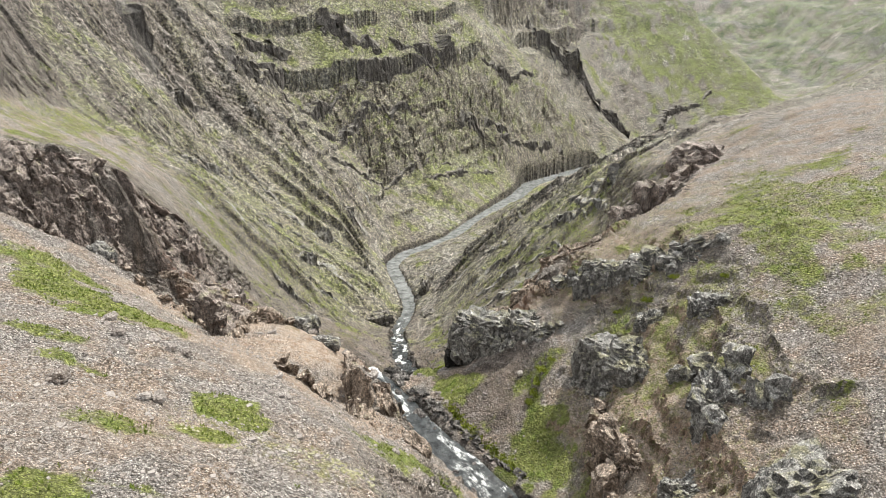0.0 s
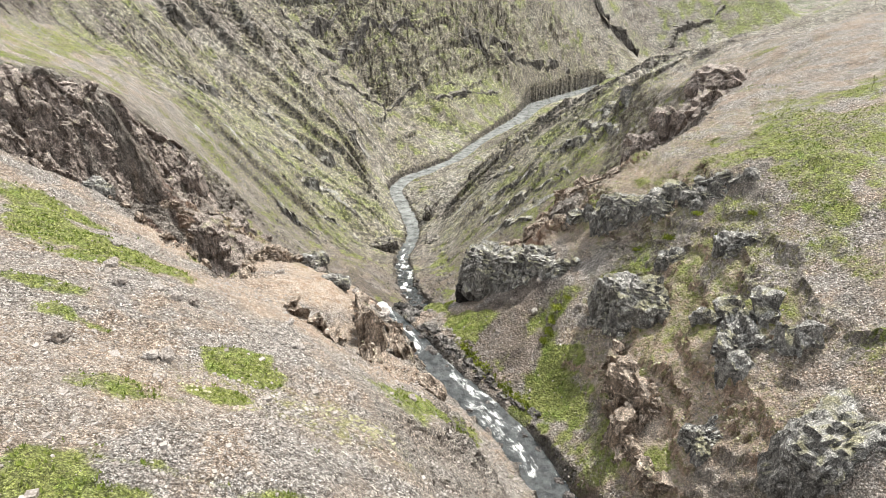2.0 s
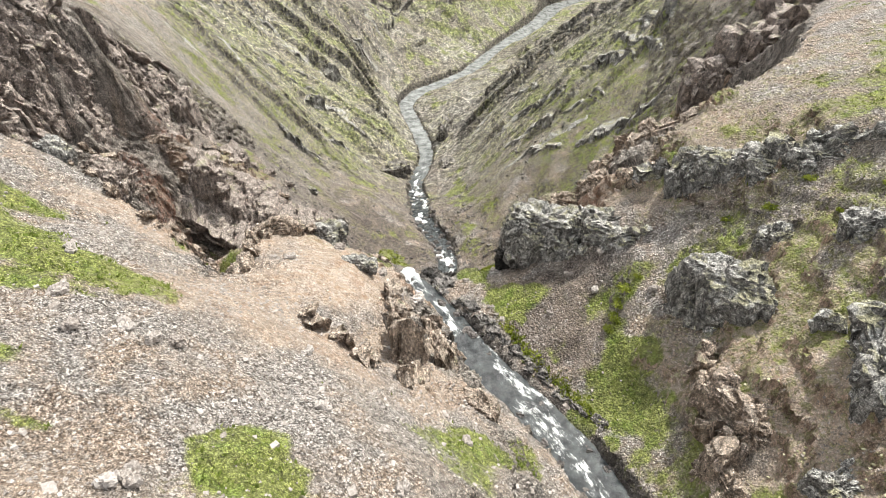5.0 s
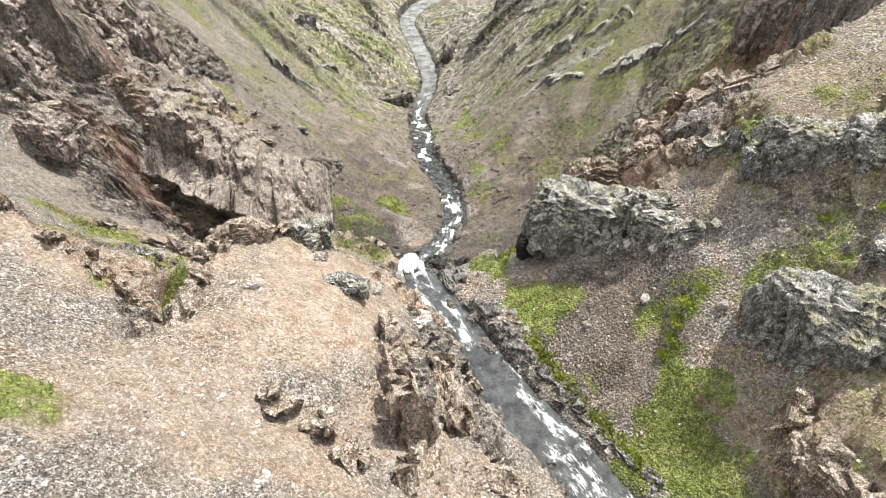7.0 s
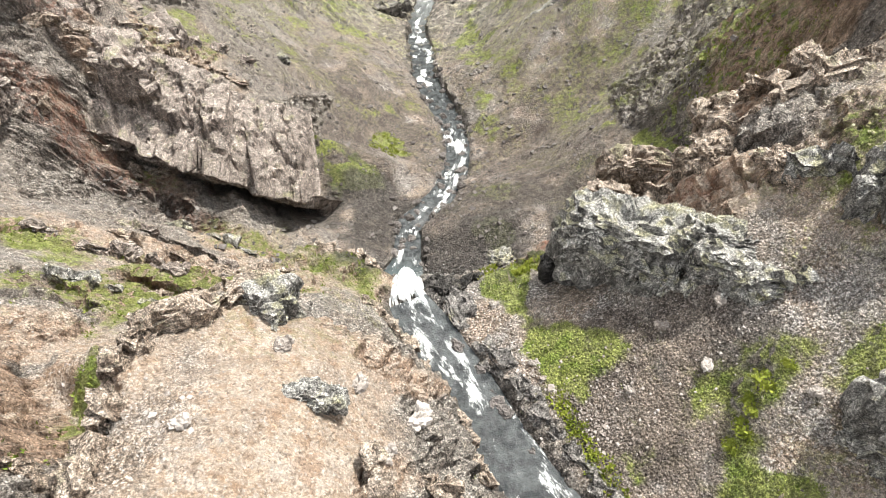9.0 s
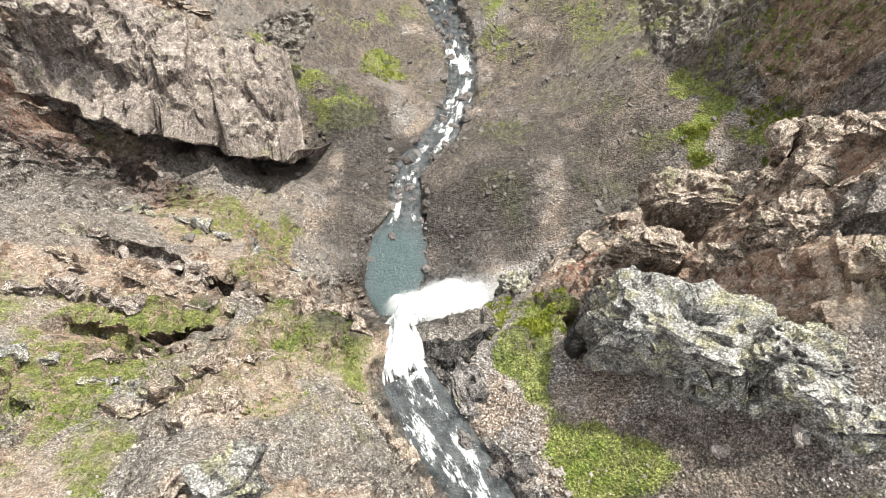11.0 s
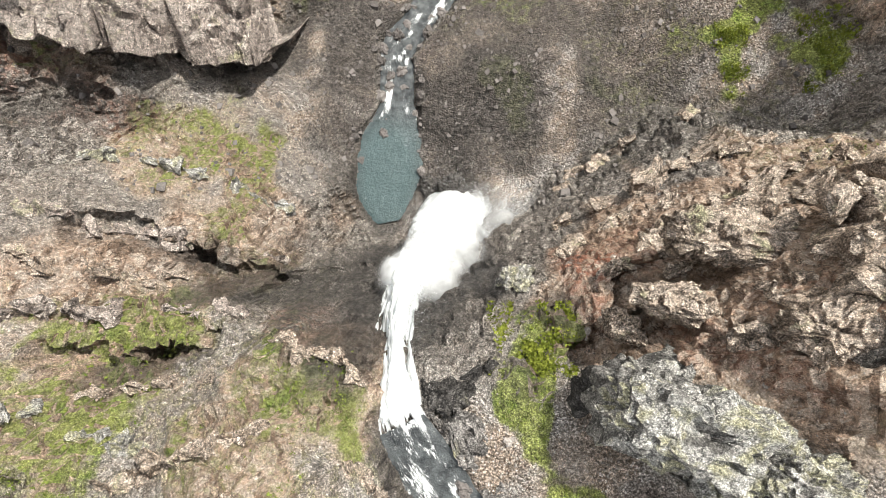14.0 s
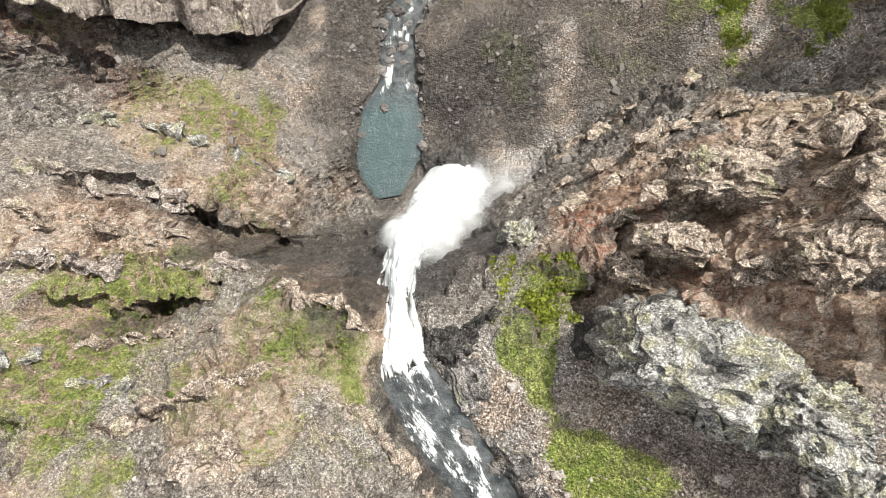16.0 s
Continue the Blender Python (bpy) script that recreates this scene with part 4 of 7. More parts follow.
# ---- relief: ledges on the mountainsides, broken rock on steep ground, small unevenness everywhere ----
gz_y, gz_x = np.gradient(H, GY, GX)
steep = np.hypot(gz_x, gz_y)
ROCKY = np.clip(np.maximum(patches(ROCK_AT, XX, YY), smooth(steep, 0.9, 1.7)), 0, 1)
far_off = smooth(YY, 92, 135)
on_slope = smooth(steep, 0.25, 0.6)
# tilted rock ribs run down both canyon sides
bend = 5 * fbm(XX * 0.02, YY * 0.02, XX * 0, 4, 5) + 1.5 * fbm(XX * 0.11, YY * 0.11, XX * 0, 3, 8)
down = YY - np.where(XX < -8, -0.2, 0.42) * (XX + 8) + bend
ribs = np.mod(down / 11.5, 1.0)
fine_ribs = np.mod((down + 0.6 * bend) / 4.6, 1.0)
ribs_here = far_off * (1 - smooth(YY - 0.9 * np.abs(XX), 175, 235)) * on_slope * smooth(RIVER_D, 4, 14)
power = 0.10 + 1.0 * smooth(value_noise(XX * 0.022, down * 0.09, XX * 0, 9) + 0.5 * value_noise(XX * 0.09, down * 0.2, XX * 0, 10), -0.15, 0.45)
fine_power = smooth(value_noise(XX * 0.03, down * 0.2, XX * 0, 12), -0.2, 0.5)
rise = smooth(ribs, 0.0, 0.11) * (1 - smooth(ribs, 0.14, 0.9)) * 3.6 * power + smooth(fine_ribs, 0.0, 0.22) * (1 - smooth(fine_ribs, 0.25, 1.0)) * 1.3 * fine_power
H = H + ribs_here * rise
# level lava beds cross the mountain beyond: (foot of the step, its height); a tall dark band near the middle
contour = 0.64 * XX + 0.77 * YY
mark = np.linspace(contour.min(), contour.max(), 4000)
tilt = H - 0.1 * np.maximum(0, 290 - YY) + 2.0 * fbm(contour * 0.025, H * 0.01, XX * 0, 4, 6) + 0.7 * np.interp(contour, mark, ridged(mark * 0.06, 0 * mark, 0 * mark, 3, 7))
beds_here = smooth(YY - 0.9 * np.abs(XX), 140, 240) * (1 - smooth(YY, 1000, 1400)) * on_slope * smooth(RIVER_D, 6, 25)
gully = ridged(contour * 0.020 + 0.02 * bend, H * 0.003, XX * 0, 2, 21) + 0.5 * np.interp(contour + bend, mark, ridged(mark * 0.075, 0 * mark, 0 * mark, 2, 22))
H = H + beds_here * gully * 2.0
lift, RISER = np.zeros(H.shape), np.zeros(H.shape)
for k, (foot, tall) in enumerate([(-67, 2.6), (-58, 3.4), (-50, 2.4), (-42, 3), (-34, 2.6), (-27, 3.2), (-20, 2.4), (-13, 3.2), (-6, 2.4), (1, 11), (19, 5), (30, 8), (44, 6), (56, 6), (75, 8), (92, 8), (112, 9)]):
    there = np.interp(contour, mark, smooth(fbm(mark * 0.02, 0 * mark + 3.7 * k, 0 * mark, 4, 50), *((-0.55, 0.05) if tall > 6 else (-0.3, 0.3))))
    span, edge = 1.7 * tall, 0.17 * tall
    lift += there * tall * (smooth(tilt, foot, foot + edge) - np.clip((tilt - foot + 0.4 * span) / span, 0, 1))
    RISER = np.maximum(RISER, there * (tilt > foot - 0.2 * edge) * (tilt < foot + 1.2 * edge) * min(1.0, 0.7 + 0.04 * tall))
H = H + beds_here * lift
RISER = np.clip(np.maximum(RISER * beds_here, ribs_here * np.maximum(power * ((ribs > 0.0) & (ribs < 0.13)) * 0.7, fine_power * ((fine_ribs > 0.02) & (fine_ribs < 0.2)) * 0.6)), 0, 1)
ROCKY = np.maximum(ROCKY, RISER)
# rock steps with level treads on the right bank
step_at = np.clip(patches([(40, -27, 13, 24, 0, 1.0), (46, -6, 16, 10, 0, 0.7)], XX, YY, 0.3), 0, 1)
stair = (H + 2.6 * fbm(XX * 0.13, YY * 0.13, XX * 0, 5, 190, 0.6)) / 3.3
H = H + step_at * 1.2 * (smooth(np.mod(stair, 1), 0.0, 0.24) - np.mod(stair, 1))
ROCKY = np.maximum(ROCKY * (1 - 0.6 * step_at * (np.mod(stair, 1) > 0.3)), 0.55 * step_at * (np.mod(stair, 1) < 0.22))
hills = np.mod((H + 6 * fbm(XX * 0.004, YY * 0.004, XX * 0, 3, 33)) / 30, 1)
RISER = np.maximum(RISER, smooth(YY, 800, 1200) * ((hills > 0.03) & (hills < 0.28)) * 1.0)
H = H + smooth(YY, 620, 1000) * ridged((XX - 0.4 * YY) * 0.008, (YY + 0.4 * XX) * 0.0035, XX * 0, 4, 35) * 11
H = H + smooth(YY, 600, 1200) * (fbm(XX * 0.006, YY * 0.006, XX * 0, 5, 31) * 12 + (smooth(np.mod(H / 34, 1), 0, 0.3) - np.mod(H / 34, 1)) * 12)
keep = smooth(RIVER_D, 0.3, 3.0)
px, py = XX + 0.8 * fbm(XX * 0.35, YY * 0.35, XX * 0, 3, 44), YY + 0.8 * fbm(XX * 0.35, YY * 0.35, XX * 0, 3, 45)
# clefts in the canyon walls: from, to, half width, depth
for x0, y0, x1, y1, wide, deep in [(-30, 17, -21, 14.6, 1.5, 3.0), (-21, 14.6, -13, 11.2, 1.6, 3.6), (-13, 11.2, -5, 11.8, 1.8, 3.6), (-28, 6.6, -20.5, 5.0, 1.2, 2.2), (-20.5, 5.0, -15, 7.0, 1.0, 2.2), (-31, 1.0, -26, -1.5, 1.2, 2.0), (13.8, 6.4, 18.8, 9.6, 1.2, 2.6), (17.2, 12.0, 23.2, 14.4, 1.2, 2.6), (24, 9, 29, 7.5, 1.0, 1.8),
                                   (28, 17.4, 36, 20, 1.0, 2.0), (-46, 30, -36, 33, 2.0, 2.5), (-40, 45, -33, 40, 1.3, 2.5), (-30, 46, -24, 40, 1.2, 2.2), (-48, 44, -42, 37, 1.3, 2.5)]:
    span = (x1 - x0) ** 2 + (y1 - y0) ** 2
    part_way = np.clip(((px - x0) * (x1 - x0) + (py - y0) * (y1 - y0)) / span, 0, 1)
    off = np.hypot(px - x0 - part_way * (x1 - x0), py - y0 - part_way * (y1 - y0))
    H = H - deep * np.sqrt(np.clip(1 - (off / wide) ** 2, 0, 1)) * keep
H = H + keep * (1 - ROCKY) * (0.55 * fbm(XX * 0.12, YY * 0.12, XX * 0, 3, 3) + 0.12 * fbm(XX * 0.9, YY * 0.9, XX * 0, 3, 4))

gz_y, gz_x = np.gradient(H, GY, GX)
nrm = np.stack([-gz_x, -gz_y, np.ones_like(H)], -1)
nrm /= np.linalg.norm(nrm, axis=-1, keepdims=True)
pos = np.stack([XX, YY, H], -1)
core = (np.abs(XX) < 130) & (YY < 260) & (YY > -90)
P = pos[core]
# joints and beds of the bare rock: their strike turns from one canyon side to the other
strike = np.where(P[:, 0] > 4, 0.34, np.where(P[:, 1] > 27, 0.45, -0.10))
bed_u = (P[:, 1] - strike * P[:, 0] + 0.35 * P[:, 2] + 1.3 * fbm(P[:, 0] * 0.11, P[:, 1] * 0.11, P[:, 2] * 0.11, 3, 170))
saw = lambda v: np.mod(v, 1.0) - smooth(np.mod(v, 1.0), 0.82, 1.0)
layers = (saw(bed_u / 3.7) - 0.4) * 1.15 + (saw(bed_u / 1.45 + 0.3) - 0.4) * 0.45
push = np.zeros(XX.shape)
warp_a, warp_b = fbm(P[:, 0] * 0.3, P[:, 1] * 0.3, P[:, 2] * 0.3, 3, 61), fbm(P[:, 0] * 0.3, P[:, 1] * 0.3, P[:, 2] * 0.3, 3, 62)
b1, b2, tone, face = cells((P[:, 0] + warp_a) * 0.34, (P[:, 1] + warp_b) * 0.34, P[:, 2] * 0.22, 100)
s1, s2, tone2, face2 = cells((P[:, 0] + warp_b) * 0.95, (P[:, 1] + warp_a) * 0.95, P[:, 2] * 0.6, 110)
folds = ridged(P[:, 0] * 0.05 + 4, P[:, 1] * 0.05, (P[:, 2] + 0.25 * P[:, 0]) * 0.30, 4, 120)
bedded = np.clip(smooth(P[:, 0], 9, 13) * smooth(P[:, 1], 5, 9) + 0.75 * smooth(P[:, 0], -8, -12) * smooth(P[:, 1], 2, 6), 0, 1)
massif = smooth(P[:, 0], -46, -54)
pleats = ridged(P[:, 0] * 0.16 + 0.3 * warp_a, P[:, 1] * 0.16 + 0.3 * warp_b, P[:, 2] * 0.035, 4, 125)
calm_rock = 1 - 0.5 * bedded - 0.55 * massif
layers = layers * (1 + 0.9 * bedded) + bedded * 0.5 * ridged(P[:, 0] * 0.045, bed_u * 0.125, P[:, 2] * 0.03, 3, 175)
block = calm_rock * (1.7 * (tone - 0.5) + 1.5 * face) + massif * 0.5 * pleats + 0.5 * face2 - 0.9 * (1 - smooth(b2 - b1, 0, 0.10)) + 0.4 * (tone2 - 0.5) - 0.35 * (1 - smooth(s2 - s1, 0, 0.18)) + 0.4 * folds + layers * (0.6 + 0.6 * value_noise(P[:, 0] * 0.08, P[:, 1] * 0.08, P[:, 2] * 0.08, 171)) + 0.25 * fbm(P[:, 0] * 1.3, P[:, 1] * 1.3, P[:, 2] * 1.3, 3, 130)
rk = ROCKY[core]
push[core] = block * rk * rk * 0.7 * (1 - 0.55 * smooth(steep[core], 1.2, 2.6)) * smooth(RIVER_D[core], -0.2, 1.6) + 0.10 * (1 - rk) * fbm(P[:, 0] * 1.6, P[:, 1] * 1.6, P[:, 2] * 1.6, 3, 140) * keep[core]
out_there = (YY > 200) & (YY < 1100) & (XX > -260) & (XX < 520)
P = pos[out_there]
f1, f2, tone, face = cells(P[:, 0] * 0.16, P[:, 1] * 0.16, P[:, 2] * 0.03, 150)
push[out_there] += smooth(P[:, 1], 200, 260) * smooth(RIVER_D[out_there], 4, 20) * (ROCKY[out_there] * (1.9 * (tone - 0.5) + 1.0 * face - 1.0 * (1 - smooth(f2 - f1, 0, 0.2))) + 0.7 * fbm(P[:, 0] * 0.16, P[:, 1] * 0.1, P[:, 2] * 0.1, 4, 160))
pos = pos + nrm * push[..., None]


def sheet(name, pos, mat, layers=(), flat=None):
    """One mesh from a grid of places, with colour layers (name, values) per point."""
    rows, cols = pos.shape[:2]
    me = bpy.data.meshes.new(name)
    n = np.arange(rows * cols).reshape(rows, cols)
    quads = np.stack([n[:-1, :-1], n[:-1, 1:], n[1:, 1:], n[1:, :-1]], -1).reshape(-1, 4)
    me.vertices.add(rows * cols)
    me.vertices.foreach_set("co", pos.reshape(-1).astype(np.float32))
    me.loops.add(quads.size)
    me.loops.foreach_set("vertex_index", quads.reshape(-1).astype(np.int32))
    me.polygons.add(len(quads))
    me.polygons.foreach_set("loop_start", np.arange(0, quads.size, 4, dtype=np.int32))
    me.polygons.foreach_set("use_smooth", np.ones(len(quads), bool) if flat is None else ~flat[:-1, :-1].reshape(-1))
    me.update(calc_edges=True)
    for key, values in layers:
        me.color_attributes.new(key, "FLOAT_COLOR", "POINT").data.foreach_set("color", values.reshape(-1).astype(np.float32))
    me.materials.append(mat)
    return me


ledge_green = smooth(fbm(contour * 0.012, tilt * 0.09, XX * 0, 4, 181), 0.05, 0.5)
tread = np.clip(beds_here * (1 - RISER) * ledge_green + ribs_here * (1 - RISER) * smooth(ribs, 0.16, 0.4), 0, 1)
M_GRASS = np.maximum(patches(GRASS_AT, XX, YY, 0.75), tread * (0.28 + 0.32 * value_noise(XX * 0.02, YY * 0.02, XX * 0, 180)))
M_GRASS = np.maximum(M_GRASS, beds_here * smooth(fbm(contour * 0.05, H * 0.012, XX * 0, 4, 185), 0.05, 0.55) * 0.6)
M_SCREE, M_WARM = patches(SCREE_AT, XX, YY), patches(WARM_AT, XX, YY)
M_WET_SHADE = np.maximum(patches(WET_SHADE_AT, XX, YY), 0.8 * (1 - smooth(RIVER_D, 0.2, 1.8)))
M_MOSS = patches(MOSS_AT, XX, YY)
cover = np.stack([M_GRASS, ROCKY, M_WARM, M_WET_SHADE], -1)
more = np.stack([M_MOSS, M_SCREE, RISER, patches(RED_AT, XX, YY)], -1)
beyond = np.stack([beds_here, ribs_here, smooth(YY, 90, 160), smooth(YY, 650, 950)], -1)
ground = tagged(new("ground", sheet("ground", pos, GROUND, (("cover", cover), ("cover_more", more), ("cover_beyond", beyond)), (ROCKY > 0.45) & (YY < 700))),
                "rocky mountain land of gravel, scree, moss and grass, cut by a canyon", "ground", kind="structure")


# ---- running water ----
def stream(line, foamy, step, seed):
    """A strip of water along the river, a little uneven, with foam where it runs fast."""
    mid = along(line, step)
    way = np.gradient(mid[:, :2], axis=0)
    way /= np.linalg.norm(way, axis=1, keepdims=True)
    side = np.stack([way[:, 1], -way[:, 0]], 1)
    u = np.linspace(-1.3, 1.3, 33)
    xy = mid[:, None, :2] + side[:, None] * (u[None, :, None] * mid[:, None, 3:4])
    fall = np.abs(np.gradient(mid[:, 2], step))
    x, y = xy[..., 0], xy[..., 1]
    s = np.arange(len(mid))[:, None] * step + 0 * x
    tongue = fbm(s * 0.32 / max(1, step / 0.6), u[None] * 1.5 + 0 * s, 0 * s, 5, seed, 0.62)
    rough = np.clip(fall * 6, 0.3, 1.0)[:, None]
    z = mid[:, 2:3] + 0.16 * rough * fbm(x * 1.3, y * 1.3, 0 * x, 3, seed + 1) + 0.12 * rough * np.maximum(tongue, 0)
    foam = np.clip(foamy + 0.55 * tongue - 0.25 * u[None] ** 2, 0, 1)
    flow = np.stack([foam, 0 * foam, 0 * foam, 0 * foam + 1], -1)
    run = np.stack([s, u[None] * mid[:, 3:4] + 0 * s, 0 * s, 0 * s + 1], -1)
    return xy, z, flow, run


xy, z, flow, run = stream(UPPER_RIVER, 0.33, 0.25, 200)
tagged(new("river_upper", sheet("river_upper", np.concatenate([xy, z[..., None]], -1), WATER, (("flow", flow), ("run", run)))),
       "shallow grey mountain stream breaking into white foam", "river", kind="structure")
xy, z, flow, run = stream(LOWER_RIVER + FAR_RIVER[1:], 0.36, 0.45, 220)
pool = np.exp(-(((xy[..., 0] + 4.6) / 5.5) ** 2 + ((xy[..., 1] - 26.5) / 8) ** 4) * 1.0)
flow[..., 1] = np.clip(pool * 1.3, 0, 1)
flow[..., 0] *= 1 - np.clip(pool * 1.5, 0, 1)
flow[..., 0] *= 1 - 0.75 * smooth(xy[..., 1], 120, 200)
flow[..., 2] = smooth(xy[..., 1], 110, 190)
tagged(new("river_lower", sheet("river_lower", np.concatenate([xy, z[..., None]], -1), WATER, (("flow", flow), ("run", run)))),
       "teal plunge pool running out into a grey stony river", "river", kind="structure")


# ---- the waterfall: one white sheet that spreads as it drops, torn side strands, spray at the foot ----
FALL_LINE = [(0.6, 1.0, -0.12, 1.7), (0.1, 2.6, -0.3, 1.35), (-0.3, 4.4, -1.6, 0.95), (-0.7, 6.4, -5, 1.0), (-0.9, 8.4, -10, 1.2), (-0.5, 10.8, -16, 1.7), (0.7, 13.2, -24, 3.2), (2.6, 16.4, -33, 4.6), (4.8, 20.4, -42.5, 6.2)]


def fall_sheet(shift, width, depth, thick, seed):
    p = np.array(FALL_LINE, float)
    k = np.linspace(0, len(p) - 1, 150)
    c = np.stack([np.interp(k, np.arange(len(p)), p[:, i]) for i in range(4)], 1)
    for _ in range(12):
        c[1:-1] = (c[:-2] + 2 * c[1:-1] + c[2:]) / 4
    u = np.linspace(-1, 1, 41)
    drop = np.linspace(0, 1, 150)[:, None]
    rag = 1 + 0.22 * fbm(drop * 9 + 0 * u[None], np.sign(u)[None] * 3 + 0 * drop, 0 * drop + 0 * u, 4, seed)
    x = c[:, 0:1] + shift[0] + u[None] * c[:, 3:4] * width * rag
    bulge = np.sqrt(np.clip(1 - u[None] ** 2, 0, 1)) * depth * (0.4 + c[:, 3:4] * 0.5) * np.clip(drop * 6, 0.08, 1)
    lump = 0.35 * fbm(u[None] * 3 + 0 * drop, drop * 16, 0 * drop + 0 * u, 4, seed + 3) * np.clip(drop * 4, 0.1, 1.2)
    y = c[:, 1:2] + shift[1] + bulge + lump
    z = c[:, 2:3] + shift[2] + 0.35 * bulge * (1 - drop) + 0 * u[None]
    t = np.clip(thick + 0.25 - 0.9 * np.abs(u[None]) ** 4 - 0.25 * drop * np.abs(u[None]), 0, 1) + 0 * drop
    t = t * smooth(drop + 0.035 * fbm(u[None] * 5 + 0 * drop, drop * 3, 0 * drop + 0 * u, 3, seed + 7), 0.02, 0.09)
    t = t - 0.5 * smooth(drop + 0.22 * np.maximum(u[None], 0) + 0.08 * fbm(u[None] * 3 + 0 * drop, drop * 9, 0 * drop + 0 * u, 4, seed + 9), 1.0, 1.5)
    flow = np.stack([np.clip(t, 0, 1), 0 * t, 0 * t, 0 * t + 1], -1)
    return sheet("falling_sheet", np.stack([x, y, z], -1), FALLS, (("flow", flow),))


waterfall = tagged(new("waterfall"), "tall white waterfall plunging over a dark basalt lip", "waterfall")
for part_name, args in (("main_sheet", ((0, 0, 0), 1.0, 1.0, 0.95, 300)), ("front_veil", ((0.25, 0.5, 0.15), 0.85, 1.2, 0.72, 320)), ("side_strand", ((-1.3, -0.5, -0.3), 0.45, 0.6, 0.5, 340)), ("side_strand", ((1.3, 0.2, -0.3), 0.5, 0.7, 0.45, 360))):
    ob = new(part_name, fall_sheet(*args))
    ob.parent = waterfall


def soup(name, verts, faces, mat, layers=(), smooth_faces=False):
    """One mesh from arrays of places and triangles."""
    me = bpy.data.meshes.new(name)
    me.vertices.add(len(verts))
    me.vertices.foreach_set("co", verts.reshape(-1).astype(np.float32))
    me.loops.add(faces.size)
    me.loops.foreach_set("vertex_index", faces.reshape(-1).astype(np.int32))
    me.polygons.add(len(faces))
    me.polygons.foreach_set("loop_start", np.arange(0, faces.size, 3, dtype=np.int32))
    me.polygons.foreach_set("use_smooth", np.full(len(faces), smooth_faces))
    me.update(calc_edges=True)
    for key, values in layers:
        me.color_attributes.new(key, "FLOAT_COLOR", "POINT").data.foreach_set("color", values.reshape(-1).astype(np.float32))
    me.materials.append(mat)
    return me


rng = np.random.default_rng(7)


def scatter(places, sizes, shape_v, shape_f, squash=(0.6, 1.0), seed=0):
    """Copies of small shapes, turned and scaled at random, as one set of arrays."""
    r = np.random.default_rng(seed)
    n, k = len(places), len(shape_v)
    pick = r.integers(0, k, n)
    v = np.stack(shape_v)[pick]
    a, b = r.uniform(0, 2 * np.pi, n), r.uniform(-0.35, 0.35, n)
    ca, sa, cb, sb = np.cos(a), np.sin(a), np.cos(b), np.sin(b)
    v = v * np.stack([np.ones(n), r.uniform(0.65, 1.0, n), r.uniform(*squash, n)], 1)[:, None]
    y, z = v[..., 1] * cb[:, None] - v[..., 2] * sb[:, None], v[..., 1] * sb[:, None] + v[..., 2] * cb[:, None]
    x, y = v[..., 0] * ca[:, None] - y * sa[:, None], v[..., 0] * sa[:, None] + y * ca[:, None]
    out = np.stack([x, y, z], -1) * sizes[:, None, None] + places[:, None]
    faces = shape_f[None] + (np.arange(n) * v.shape[1])[:, None, None]
    return out.reshape(-1, 3), faces.reshape(-1, 3)


# drops of spray, dense at the foot and thinning as they drift off
N = 36000
along_fall = rng.beta(4.0, 1.0, N)
fp = np.array(FALL_LINE)
kk = along_fall * (len(fp) - 1)
base = np.stack([np.interp(kk, np.arange(len(fp)), fp[:, i]) for i in range(4)], 1)
drift = rng.gamma(1.1, 3.0, N) * (0.2 + along_fall**3)
spread = rng.normal(0, 1, (N, 3)) * (0.25 + 1.5 * along_fall[:, None] ** 3)
drops = base[:, :3] + spread * np.array([1.0, 0.9, 1.0]) * base[:, 3:4] * 0.4 + np.stack([drift * 0.9, drift * 0.7, np.abs(rng.normal(0, 1.6, N)) * along_fall**2], 1)
drops += 0.5 * np.stack([fbm(drops[:, 0] * 0.4, drops[:, 1] * 0.4, drops[:, 2] * 0.4, 3, 380 + i) for i in range(3)], 1) * along_fall[:, None] ** 2
drops[:, 2] = np.maximum(drops[:, 2], -43.6)
FLAKE = np.array([(1, 0, 0), (-0.5, 0.87, 0.3), (-0.5, -0.87, -0.3)], float)
v, f = scatter(drops, rng.uniform(0.02, 0.05, N), [FLAKE, FLAKE[:, [2, 0, 1]], FLAKE[:, [1, 2, 0]]], np.array([(0, 1, 2)]), (0.8, 1.0), 5)
flow = np.ones((len(v), 4))
# billows of mist: thin rounded shells, dense in the middle and fading to nothing at the rim
g = np.linspace(-1, 1, 17)
gu, gv = (q.reshape(-1) for q in np.meshgrid(g, g))
rad = np.hypot(gu, gv)
gi = np.arange(289).reshape(17, 17)
quad = np.stack([gi[:-1, :-1], gi[:-1, 1:], gi[1:, 1:], gi[:-1, :-1], gi[1:, 1:], gi[1:, :-1]], -1).reshape(-1, 3)
vs, fs, ws = [v], [f], [flow]
total = len(v)
